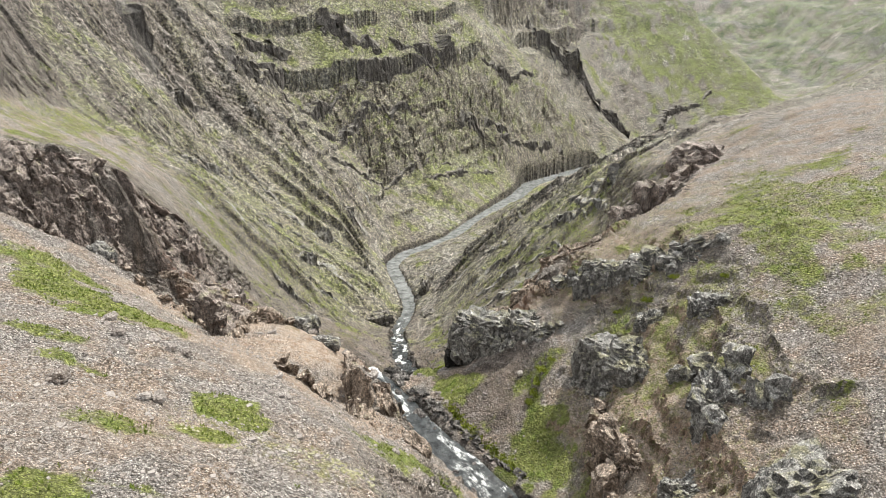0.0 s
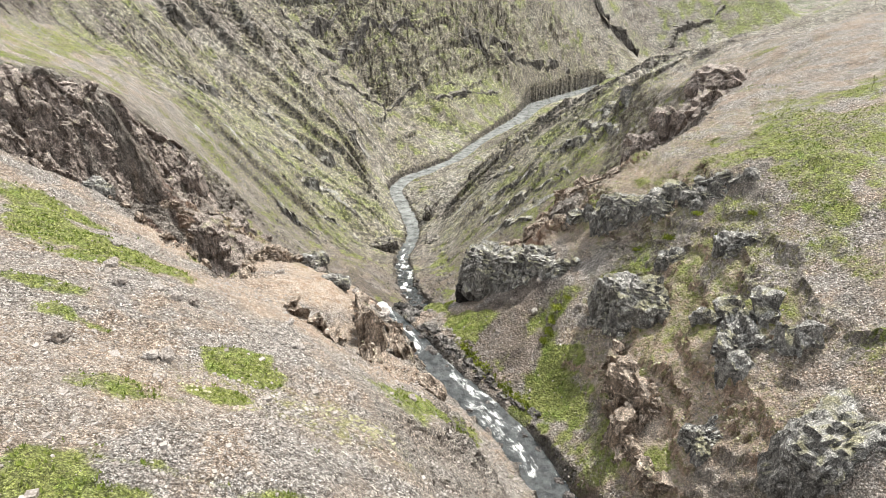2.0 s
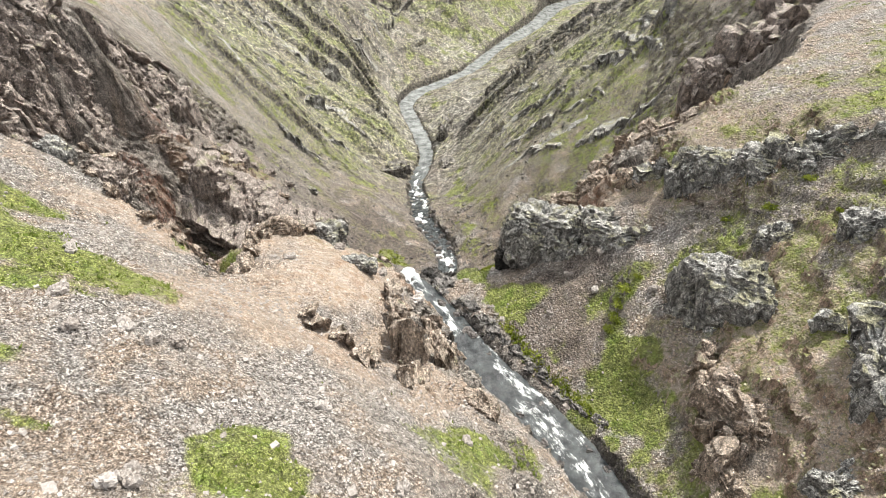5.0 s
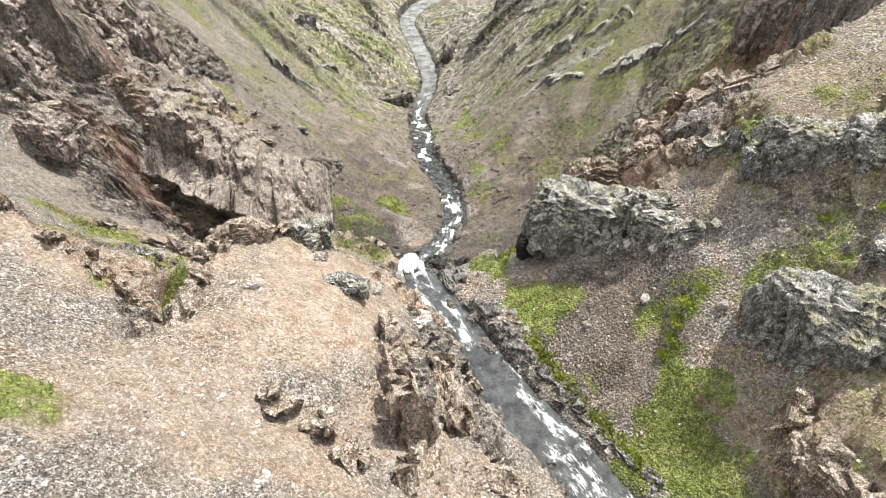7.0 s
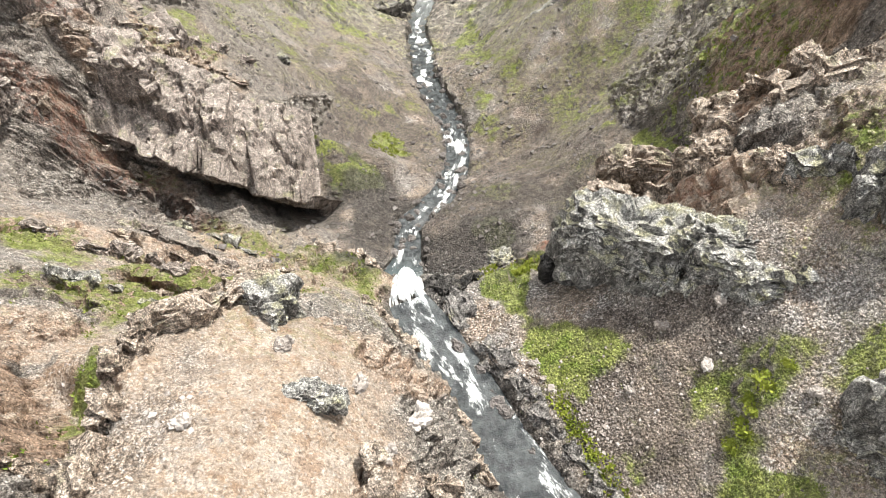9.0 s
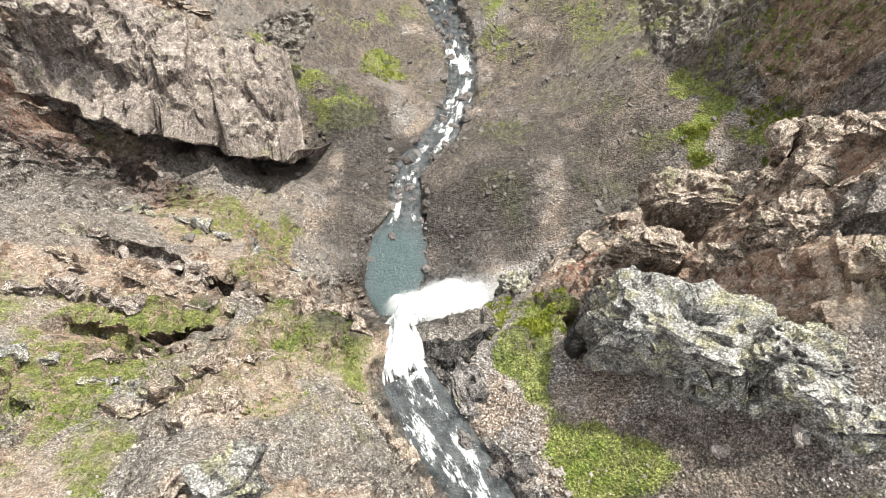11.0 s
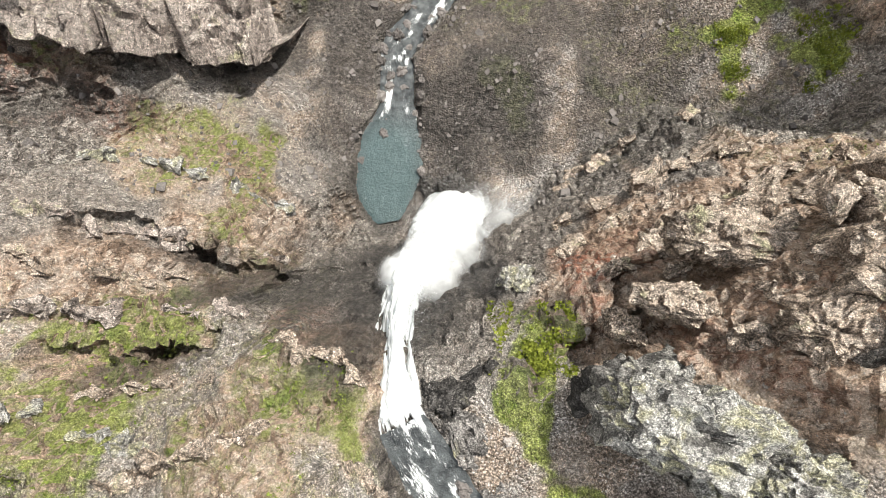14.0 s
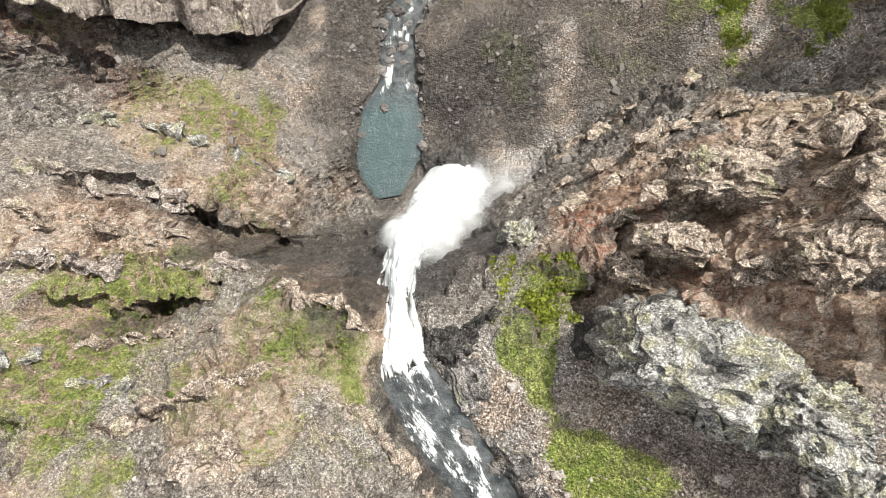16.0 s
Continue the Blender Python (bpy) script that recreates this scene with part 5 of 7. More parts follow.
for k, (s1, out) in enumerate([(0.42, 0.1), (0.42, 0.6), (0.62, 0.1), (0.62, 0.75), (0.8, 0.1), (0.8, 0.8), (0.8, 1.5), (0.98, 0.0), (0.98, 0.6), (0.98, 1.2), (0.98, 1.7), (0.9, 2.0), (0.98, 2.3), (1.0, 2.1)]):
    c = np.array([np.interp(0.45 + 0.55 * s1, np.linspace(0, 1, len(fp)), fp[:, i]) for i in range(3)])
    c = c + np.array([out * 4.4, out * 1.2, 0.9 + 0.8 * out]) + rng.normal(0, 0.4, 3)
    size = (2.0 + 2.9 * s1) * rng.uniform(0.9, 1.2)
    lump = 0.12 * fbm(gu * 1.6 + k * 3, gv * 1.6, 0 * gu, 4, 390 + k)
    q = np.stack([gu * size * 1.05, gv * size, size * (0.4 * (1 - rad**2) + lump)], 1)
    rot = np.array(Euler((rng.uniform(-0.7, 0.2), rng.uniform(-0.4, 0.4), rng.uniform(0, 6.3))).to_matrix())
    q = q @ rot.T + c
    q[:, 2] = np.maximum(q[:, 2], -43.9 + 0.02 * k)
    w = np.clip(1.35 * (1 - rad) + 0.5 * fbm(gu * 1.4 + k, gv * 1.4, 0 * gu, 4, 450 + k) * np.clip(rad * 2, 0, 1), 0, 1) * smooth(1 - rad, 0.0, 0.35) * (1.0 - 0.36 * out)
    vs.append(q)
    fs.append(quad + total)
    ws.append(np.stack([w, w, w, 1 + 0 * w], 1))
    total += 289
tagged(new("spray_mist", soup("spray_mist", np.concatenate(vs), np.concatenate(fs), SPRAY, (("flow", np.concatenate(ws)),), True)), "fine white spray drifting off the foot of the waterfall", "spray", kind="stuff")


# ---- rock outcrops ----
def ball(level):
    bm = bmesh.new()
    bmesh.ops.create_icosphere(bm, subdivisions=level, radius=1.0)
    v = np.array([q.co[:] for q in bm.verts])
    f = np.array([[q.index for q in p.verts] for p in bm.faces])
    bm.free()
    return v, f


BALLS = {level: ball(level) for level in (1, 2, 3, 4, 5, 6)}


def crag_mesh(name, half, seed, level, mat, block=1.3, jag=1.0):
    """A mass of jointed rock: steep sides broken into upright columns, a rounded stepped top, cracks and grain."""
    d, f = BALLS[level]
    half = np.array(half, float)
    box = np.sign(d) * np.abs(d) ** 0.74
    box *= (1 + 0.26 * fbm(d[:, 0] * 1.2 + seed, d[:, 1] * 1.2, d[:, 2] * 0.7, 3, seed))[:, None]
    p = box * half
    q = p + seed * 7.3
    wa, wb = fbm(q[:, 0] * 0.5, q[:, 1] * 0.5, q[:, 2] * 0.3, 3, seed + 1), fbm(q[:, 0] * 0.5, q[:, 1] * 0.5, q[:, 2] * 0.3, 3, seed + 2)
    d1, d2, t1, g1 = cells((q[:, 0] + wa * 0.6) / block / 1.6, (q[:, 1] + wb * 0.6) / block / 1.6, q[:, 2] / block / 5.0, seed + 5)
    e1, e2, t2, g2 = cells((q[:, 0] + wb * 0.3) / block / 0.6, (q[:, 1] + wa * 0.3) / block / 0.6, q[:, 2] / block / 1.3, seed + 9)
    push = 1.25 * (t1 - 0.5) + 0.8 * g1 + 0.4 * g2 - 0.7 * (1 - smooth(d2 - d1, 0, 0.12)) + 0.34 * (t2 - 0.5) - 0.26 * (1 - smooth(e2 - e1, 0, 0.16)) + 0.14 * fbm(q[:, 0] * 1.9 / block, q[:, 1] * 1.9 / block, q[:, 2] * 1.9 / block, 3, seed + 13)
    out = d / half
    out /= np.linalg.norm(out, axis=1, keepdims=True)
    p = p + out * (push * jag * block * 0.62 * min(1.0, half.min() / block / 1.2))[:, None]
    return soup(name, p, f, mat)


zs = pos[..., 2]


def ground_z(x, y):
    """Height of the land at plan places."""
    x, y = np.asarray(x, float), np.asarray(y, float)
    i, j = np.clip(np.searchsorted(GX, x) - 1, 0, len(GX) - 2), np.clip(np.searchsorted(GY, y) - 1, 0, len(GY) - 2)
    u, w = (x - GX[i]) / (GX[i + 1] - GX[i]), (y - GY[j]) / (GY[j + 1] - GY[j])
    return zs[j, i] * (1 - u) * (1 - w) + zs[j, i + 1] * u * (1 - w) + zs[j + 1, i] * (1 - u) * w + zs[j + 1, i + 1] * u * w


GREY = "grey lichen-covered basalt outcrop with pale moss on top"
TAN = "tan weathered basalt outcrop split by open joints"
RED = "reddish brown basalt crag in the canyon wall"
DARK = "dark wet basalt rib beside the water"
SHELF = "low grey rock shelf along the stream bank"
# centre, half size, turn, lean, joint size, detail level, material, label
CRAGS = [
    ((19.6, 2.6, 5.4), (6.6, 3.3, 6.0), -24, 0, 1.3, 6, ROCK_GREY, GREY), ((24.6, 0.6, 10.0), (3.6, 2.0, 2.6), -10, 0, 1.0, 5, ROCK_GREY, GREY), ((14.6, 4.6, 1.8), (1.9, 1.5, 2.6), 0, -10, 0.8, 5, ROCK_DARK, DARK),
    ((19.3, 10.8, 3.6), (2.6, 1.2, 1.8), -12, 0, 0.8, 5, ROCK_TAN, TAN), ((16.3, 8.9, 0.2), (1.7, 0.9, 1.5), -35, 0, 0.7, 5, ROCK_TAN, TAN), ((24.5, 15.0, 2.0), (5.2, 1.9, 3.6), -8, 0, 1.1, 5, ROCK_TAN, TAN), ((31.5, 15.5, 7.5), (5.0, 2.6, 5.0), -10, 0, 1.2, 5, ROCK_TAN, TAN), ((26.5, 9.8, 9.5), (3.0, 2.0, 3.6), 30, 0, 1.0, 5, ROCK_TAN, TAN),
    ((34.6, -15.8, 12.2), (5.0, 3.0, 5.4), -32, 0, 1.4, 6, ROCK_GREY, GREY), ((41.6, -29.0, 15.4), (5.2, 3.3, 6.0), 62, 0, 1.3, 5, ROCK_GREY, GREY), ((32.4, -27.6, 8.0), (2.6, 4.2, 4.0), 20, 0, 1.2, 5, ROCK_TAN, TAN),
    ((47.5, -42.0, 16.6), (8.6, 3.3, 5.2), 26, 0, 1.4, 6, ROCK_GREY, GREY), ((37.2, -36.4, 10.6), (3.2, 2.0, 2.6), 20, 0, 1.0, 5, ROCK_GREY, GREY), ((30.5, -33.5, 5.0), (2.0, 3.4, 3.2), 10, 0, 1.0, 5, ROCK_TAN, TAN),
    ((35.6, 0.2, 17.0), (4.2, 2.3, 4.4), -14, 0, 1.2, 5, ROCK_GREY, GREY), ((40.8, -2.4, 18.8), (3.6, 2.0, 3.8), -20, 0, 1.1, 5, ROCK_GREY, GREY), ((45.8, -5.0, 21.6), (3.8, 1.8, 3.0), -10, 0, 1.1, 5, ROCK_GREY, GREY), ((46.6, -15.6, 21.4), (4.2, 1.8, 2.2), 6, 0, 1.0, 5, ROCK_GREY, GREY),
    ((40.5, -11.5, 17.0), (3.0, 1.4, 1.8), 12, 0, 0.9, 5, ROCK_GREY, GREY), ((30.2, 4.8, 13.6), (3.2, 1.6, 2.2), -30, 0, 0.9, 5, ROCK_TAN, TAN), ((26.8, -3.0, 10.0), (2.6, 1.4, 2.0), 0, 0, 0.9, 5, ROCK_GREY, GREY),
    ((-7.7, -7.0, 13.4), (2.0, 1.6, 2.0), 20, 0, 0.8, 5, ROCK_GREY, GREY), ((-12.6, -9.8, 16.6), (2.4, 1.0, 1.6), 25, 0, 0.7, 5, ROCK_TAN, TAN), ((-3.9, -14.2, 15.4), (1.9, 1.0, 1.1), 0, 0, 0.6, 5, ROCK_GREY, GREY), ((-13.4, -20.5, 18.6), (1.4, 2.0, 2.2), 10, 0, 0.8, 5, ROCK_TAN, TAN),
    ((0.6, -23.0, 13.0), (1.4, 5.4, 3.0), 12, 0, 0.9, 6, ROCK_TAN, TAN), ((4.2, -20.4, 8.6), (1.3, 4.4, 3.2), 14, 0, 0.9, 5, ROCK_TAN, TAN), ((7.9, -27.8, 9.0), (2.0, 1.8, 2.7), 0, 0, 0.8, 5, ROCK_TAN, TAN), ((2.6, -28.4, 13.2), (1.4, 2.6, 2.6), 8, 0, 0.8, 5, ROCK_TAN, TAN),
    ((-10.6, -2.6, 8.0), (2.0, 1.4, 1.8), 30, 0, 0.8, 5, ROCK_TAN, TAN), ((8.4, -4.4, 0.1), (1.1, 2.8, 0.6), 32, 0, 0.5, 5, ROCK_SHELF, SHELF), ((12.0, -10.0, 0.2), (1.0, 2.8, 0.6), 38, 0, 0.5, 5, ROCK_SHELF, SHELF), ((5.4, 0.6, -0.2), (1.4, 2.4, 0.6), 20, 0, 0.5, 5, ROCK_SHELF, SHELF),
    ((3.4, 3.6, -1.2), (1.7, 1.3, 1.3), 0, 0, 0.6, 5, ROCK_DARK, DARK), ((5.2, 24.0, -42.6), (2.4, 2.6, 2.2), 20, 0, 0.8, 5, ROCK_DARK, DARK), ((1.6, 24.8, -43.2), (1.3, 1.8, 1.5), 0, 0, 0.6, 4, ROCK_DARK, DARK), ((9.6, 12.4, -9.6), (1.5, 1.2, 1.7), 0, 0, 0.7, 5, ROCK_GREY, GREY),
    ((-39.6, 70.6, -23.4), (2.0, 2.2, 6.0), 0, -22, 1.2, 5, ROCK_RED, RED), ((-51.5, 65.0, -7.0), (3.2, 3.6, 6.0), 0, -10, 1.3, 5, ROCK_RED, RED),
    ((-44.0, 47.0, -11.0), (5.5, 3.6, 5.0), -30, 0, 1.4, 5, ROCK_RED, RED), ((-53.0, 30.0, -2.0), (5.0, 3.6, 4.0), -20, 0, 1.4, 5, ROCK_RED, RED), ((-41.0, 57.0, -15.0), (5.0, 3.0, 4.2), -40, 0, 1.3, 5, ROCK_RED, RED),
    ((59.0, 49.5, 12.0), (5.0, 4.0, 7.0), 20, 0, 1.6, 5, ROCK_RED, "dark brown crag walling a hollow below the upland"), ((66.5, 53.5, 15.0), (5.0, 4.0, 6.5), 30, 0, 1.6, 5, ROCK_RED, "dark brown crag walling a hollow below the upland"), ((52.5, 47.0, 8.0), (4.0, 3.4, 6.0), 0, 0, 1.4, 5, ROCK_RED, "dark brown crag walling a hollow below the upland"), ((62.0, 62.0, 6.0), (5.0, 4.0, 8.0), 0, 0, 1.6, 5, ROCK_RED, "dark brown crag walling a hollow below the upland"),
    ((73.0, 66.0, 19.0), (7.0, 3.6, 4.4), 30, 0, 1.6, 5, ROCK_RED, "dark brown crag walling a hollow below the upland"), ((4.6, 177.0, -67.0), (2.2, 8.0, 5.0), -12, 0, 1.6, 4, ROCK_BED, DARK), ((-13.5, 139.0, -65.5), (5.0, 3.0, 4.0), 30, 0, 1.4, 4, ROCK_BED, DARK), ((6.0, 146, -67.5), (3.0, 5.0, 3.5), -20, 0, 1.4, 4, ROCK_BED, DARK),
    ((-29.6, 79.0, -35.4), (1.3, 1.1, 1.2), 0, 0, 0.7, 4, ROCK_GREY, "pale grey boulder lying on a scree bank"), ((-32, -12.5, 27.0), (1.6, 0.9, 1.9), 0, 10, 0.7, 4, ROCK_GREY, GREY),
]


def block_arrays(half, seed, level, block):
    """One angular joint block: a box cut by slanting planes, chipped along its edges."""
    r = np.random.default_rng(seed)
    d, f = BALLS[level]
    box = np.sign(d) * np.abs(d) ** 0.5
    box /= np.abs(box).max()
    for _ in range(10):
        c = r.normal(0, 1, 3) * np.array([1, 1, 0.7])
        c /= np.linalg.norm(c)
        over = np.maximum(box @ c - r.uniform(0.5, 0.95), 0)
        box = box - over[:, None] * c
    p = box * np.array(half)
    q = p + seed * 3.7
    d1, d2, t1, g1 = cells(q[:, 0] / block, q[:, 1] / block, q[:, 2] / block / 1.5, seed + 5)
    e1, e2, t2, g2 = cells(q[:, 0] / block * 2.4, q[:, 1] / block * 2.4, q[:, 2] / block * 1.7, seed + 9)
    push = 0.75 * (t1 - 0.5) + 0.75 * g1 - 0.42 * (1 - smooth(d2 - d1, 0, 0.13)) + 0.3 * g2 + 0.2 * (t2 - 0.5) - 0.2 * (1 - smooth(e2 - e1, 0, 0.16)) + 0.10 * fbm(q[:, 0] * 2.2 / block, q[:, 1] * 2.2 / block, q[:, 2] * 2.2 / block, 3, seed + 13)
    out = d / np.array(half)
    out /= np.linalg.norm(out, axis=1, keepdims=True)
    return p + out * (push * block * 0.75)[:, None], f


for k, (at, half, turn, lean, block, level, mat, label) in enumerate(CRAGS):
    r = np.random.default_rng(1400 + k)
    outcrop = tagged(new("rock_outcrop"), label, "rock outcrop")
    outcrop.matrix_world = pose(at[0], at[1], at[2] - half[2] * 0.9, 0, lean, turn)
    # the solid mass of the outcrop, with a few joint blocks broken off round its foot
    mass = new("block", crag_mesh("block", (half[0], half[1], half[2] * (0.8 if mat == ROCK_TAN else 0.95)), 1700 + k, 5 if max(half) > 2.9 and at[1] < 45 or level == 6 else 4, mat, block, 0.85))
    mass.parent = outcrop
    mass.matrix_basis = pose(0, 0, half[2] * 0.9)
    for i in range(4):
        a = 2 * math.pi * (i * 0.381966 + r.uniform(-0.08, 0.08)) + k
        far_out = r.uniform(0.72, 0.95)
        tall = half[2] * r.uniform(0.4, 0.75)
        size = r.uniform(0.26, 0.42)
        v, f = block_arrays((half[0] * size, half[1] * size * 1.25, tall), 2000 + 31 * k + i, 3, block)
        piece = new("block", soup("block", v, f, mat))
        piece.parent = outcrop
        piece.matrix_basis = pose(half[0] * far_out * math.cos(a), half[1] * far_out * math.sin(a), tall * 0.9, r.uniform(-9, 9), r.uniform(-9, 9), r.uniform(-25, 25))


# ---- cliffs: tall rock faces between a foot line and a top line ----
def cliff_mesh(foot, top, step, block, depth, seed, mat, facing, lip, rise):
    """A rock face as columns and beds, with a ledge on top that runs back into the slope."""
    foot, top = np.array(foot, float), np.array(top, float)
    s = np.r_[0, np.cumsum(np.linalg.norm(np.diff(top, axis=0), axis=1))]
    u = np.arange(0, s[-1], step)
    a = np.stack([np.interp(u, s, foot[:, c]) for c in range(3)], 1)
    b = np.stack([np.interp(u, s, top[:, c]) for c in range(3)], 1)
    for line in (a, b):
        for _ in range(int(2.5 / step)):
            line[1:-1] = (line[:-2] + 2 * line[1:-1] + line[2:]) / 4
    way = np.gradient(b[:, :2], axis=0)
    way /= np.linalg.norm(way, axis=1, keepdims=True)
    side = np.stack([way[:, 1], -way[:, 0], 0 * u], 1)
    side *= np.sign((side @ np.array([*facing, 0.0])).sum())
    b[:, 2] += 1.6 * fbm(u * 0.12, 0 * u, 0 * u, 4, seed + 3)
    tall = np.linalg.norm(b - a, axis=1).max()
    w = np.linspace(-0.25, 1, int(tall * 1.25 / step))
    face = a[:, None] + (b - a)[:, None] * w[None, :, None] + side[:, None] * (0.10 * tall * np.sin(np.pi * np.clip(w, 0, 1)) * np.clip(w, 0, 1))[None, :, None] * 0.5
    back = np.linspace(0.12, 1, int(lip / step / 1.2))
    ledge = b[:, None] + (-side * lip)[:, None] * back[None, :, None] + np.array([0, 0, 1.0]) * (0.5 * np.sin(back * np.pi) + rise * back)[None, :, None]
    v = np.concatenate([face, ledge], 1)
    q = v.reshape(-1, 3)
    wa, wb = fbm(q[:, 0] * 0.25, q[:, 1] * 0.25, q[:, 2] * 0.15, 3, seed + 1), fbm(q[:, 0] * 0.25, q[:, 1] * 0.25, q[:, 2] * 0.15, 3, seed + 2)
    k = 1 / block
    d1, d2, t1, g1 = cells((q[:, 0] + wa) * k * 0.32, (q[:, 1] + wb) * k * 0.32, (q[:, 2] + 0.4 * q[:, 1]) * k * 0.11, seed + 5)
    e1, e2, t2, g2 = cells((q[:, 0] + wb * 0.5) * k * 0.9, (q[:, 1] + wa * 0.5) * k * 0.9, q[:, 2] * k * 0.4, seed + 6)
    c1, c2, t3, g3 = cells(q[:, 0] * k * 2.2, q[:, 1] * k * 2.2, q[:, 2] * k * 1.4, seed + 7)
    push = 2.9 * (t1 - 0.5) + 1.6 * g1 - 1.0 * (1 - smooth(d2 - d1, 0, 0.08)) + 0.55 * (t2 - 0.5) + 0.55 * g2 - 0.3 * (1 - smooth(e2 - e1, 0, 0.10)) + 0.14 * (t3 - 0.5) + 0.14 * g3 + 0.35 * fbm(q[:, 0] * 0.5, q[:, 1] * 0.5, q[:, 2] * 0.5, 3, seed + 8)
    push = push.reshape(v.shape[:2]) * depth
    ends = smooth(u, 0, 4) * smooth(s[-1] - u, 0, 4)
    push = push * ends[:, None] - 2.0 * (1 - ends)[:, None]
    n = len(w)
    v[:, :n] += side[:, None] * push[:, :n, None] + np.array([0, 0, 0.25]) * push[:, :n, None]
    fade = 1 - back
    v[:, n:] += side[:, None] * (push[:, n - 1 : n] * fade[None])[..., None] + np.array([0, 0, 1.0]) * push[:, n:, None] * (0.25 + 0.9 * np.sin(np.pi * back))[None, :, None]
    me = sheet("rock_cliff", v, mat)
    me.polygons.foreach_set("use_smooth", np.zeros(len(me.polygons), bool))
    return me


CLIFFS = [
    ([(-67, 20, 13), (-60.5, 30, 9), (-56, 38, 3.5), (-55, 46, 0), (-53, 54, -3), (-50, 62, -8), (-45, 70, -15)],
     [(-75, 22, 34), (-67, 33, 31), (-61.5, 41, 26), (-60, 49, 21.5), (-58, 58, 14), (-54.5, 66, 5), (-49, 73, -5)], 0.42, 1.7, 1.0, 8000, ROCK_RED, "dark grey-brown basalt cliff of upright joints, reddish at its foot", (1, -0.2), 5.0, -1.6),
    ([(-52, 36, -15), (-47, 39.5, -20), (-42, 42.5, -26), (-35, 43.5, -32), (-28, 45, -37), (-20, 46, -42), (-15, 48, -44)],
     [(-50, 34.5, -11.5), (-44, 37.2, -16.5), (-39, 37.8, -20.5), (-33.3, 37.4, -24), (-28.8, 37.3, -26.4), (-22, 38.6, -28.5), (-16.6, 39.5, -33)], 0.36, 1.5, 0.7, 8100, ROCK_RED, "brown overhanging crag above a dark recess in the canyon wall", (0.3, -1), 13.0, 8.0),
]
for foot, top, step, block, depth, seed, mat, label, facing, lip, rise in CLIFFS:
    tagged(new("rock_cliff", cliff_mesh(foot, top, step, block, depth, seed, mat, facing, lip, rise)), label, "cliff")


# ---- ledges: rows of joint blocks that break out of the slopes ----
BROWN = "brown rock ledge cropping out along the canyon wall"
BED = "dark basalt ledge running along the mountainside"
RIB = "mossy rock rib running down the canyon side"


def ledge_strip(line, half, seed, mat):
    """A rock step along a plan line: a bench let into the slope and a broken face below it."""
    p = np.array(line, float)
    s = np.r_[0, np.cumsum(np.hypot(*np.diff(p, axis=0).T))]
    step = max(0.45, half[0] * 0.16)
    u = np.arange(0, s[-1], step)
    c = np.stack([np.interp(u, s, p[:, 0]), np.interp(u, s, p[:, 1])], 1)
    c = c + np.stack([fbm(u * 0.6 / half[0], 0 * u, 0 * u, 4, seed), fbm(u * 0.6 / half[0], 0 * u + 9, 0 * u, 4, seed + 1)], 1) * half[1] * 0.9
    way = np.gradient(c, axis=0)
    way /= np.linalg.norm(way, axis=1, keepdims=True)
    side = np.stack([way[:, 1], -way[:, 0]], 1)
    drop = ground_z(*(c + side * 4).T) - ground_z(*(c - side * 4).T)
    side *= np.where(drop.mean() < 0, 1, -1)
    h = half[2] * np.clip(0.95 + 0.9 * fbm(u * 0.35 / half[0], 0 * u, 0 * u + 5, 4, seed + 2), 0.12, 1.9) * np.sin(np.pi * np.clip(u / s[-1], 0.02, 0.98)) ** 0.35
    top = ground_z(*(c - side * h[:, None] * 1.1).T)
    rows = []
    for n, f in ((-1.7, None), (-1.15, 0.10), (-0.6, 0.16), (-0.15, 0.15), (0.05, 0.02), (0.12, -0.3), (0.16, -0.6), (0.25, -0.95), (0.45, None)):
        q = c + side * (h * n)[:, None]
        g = ground_z(*q.T)
        low = ground_z(*(c + side * h[:, None] * 0.3).T) - 0.2 * h
        if f is None:
            z = g - 0.35 * h
        elif f >= 0:
            z = np.maximum(top, g) + f * h
        else:
            z = top * (1 + f) - low * f
        rows.append(np.stack([q[:, 0], q[:, 1], z], 1))
    v = np.stack(rows, 1)
    q = v.reshape(-1, 3)
    k = 1.0 / half[0]
    d1, d2, t1, g1 = cells(q[:, 0] * k * 1.2, q[:, 1] * k * 1.2, q[:, 2] * k * 0.5, seed + 5)
    e1, e2, t2, g2 = cells(q[:, 0] * k * 2.8, q[:, 1] * k * 2.8, q[:, 2] * k * 1.6, seed + 6)
    push = ((t1 - 0.5) * 1.1 + 0.8 * g1 - 0.5 * (1 - smooth(d2 - d1, 0, 0.15)) + 0.45 * (t2 - 0.5)).reshape(v.shape[:2]) * (h * 0.38)[:, None]
    push[:, 0] = push[:, -1] = 0
    v[..., :2] += side[:, None] * push[..., None]
    v[..., 2] += push * 0.45
    me = sheet("rock_ledge", v, mat)
    me.polygons.foreach_set("use_smooth", np.zeros(len(me.polygons), bool))
    return me


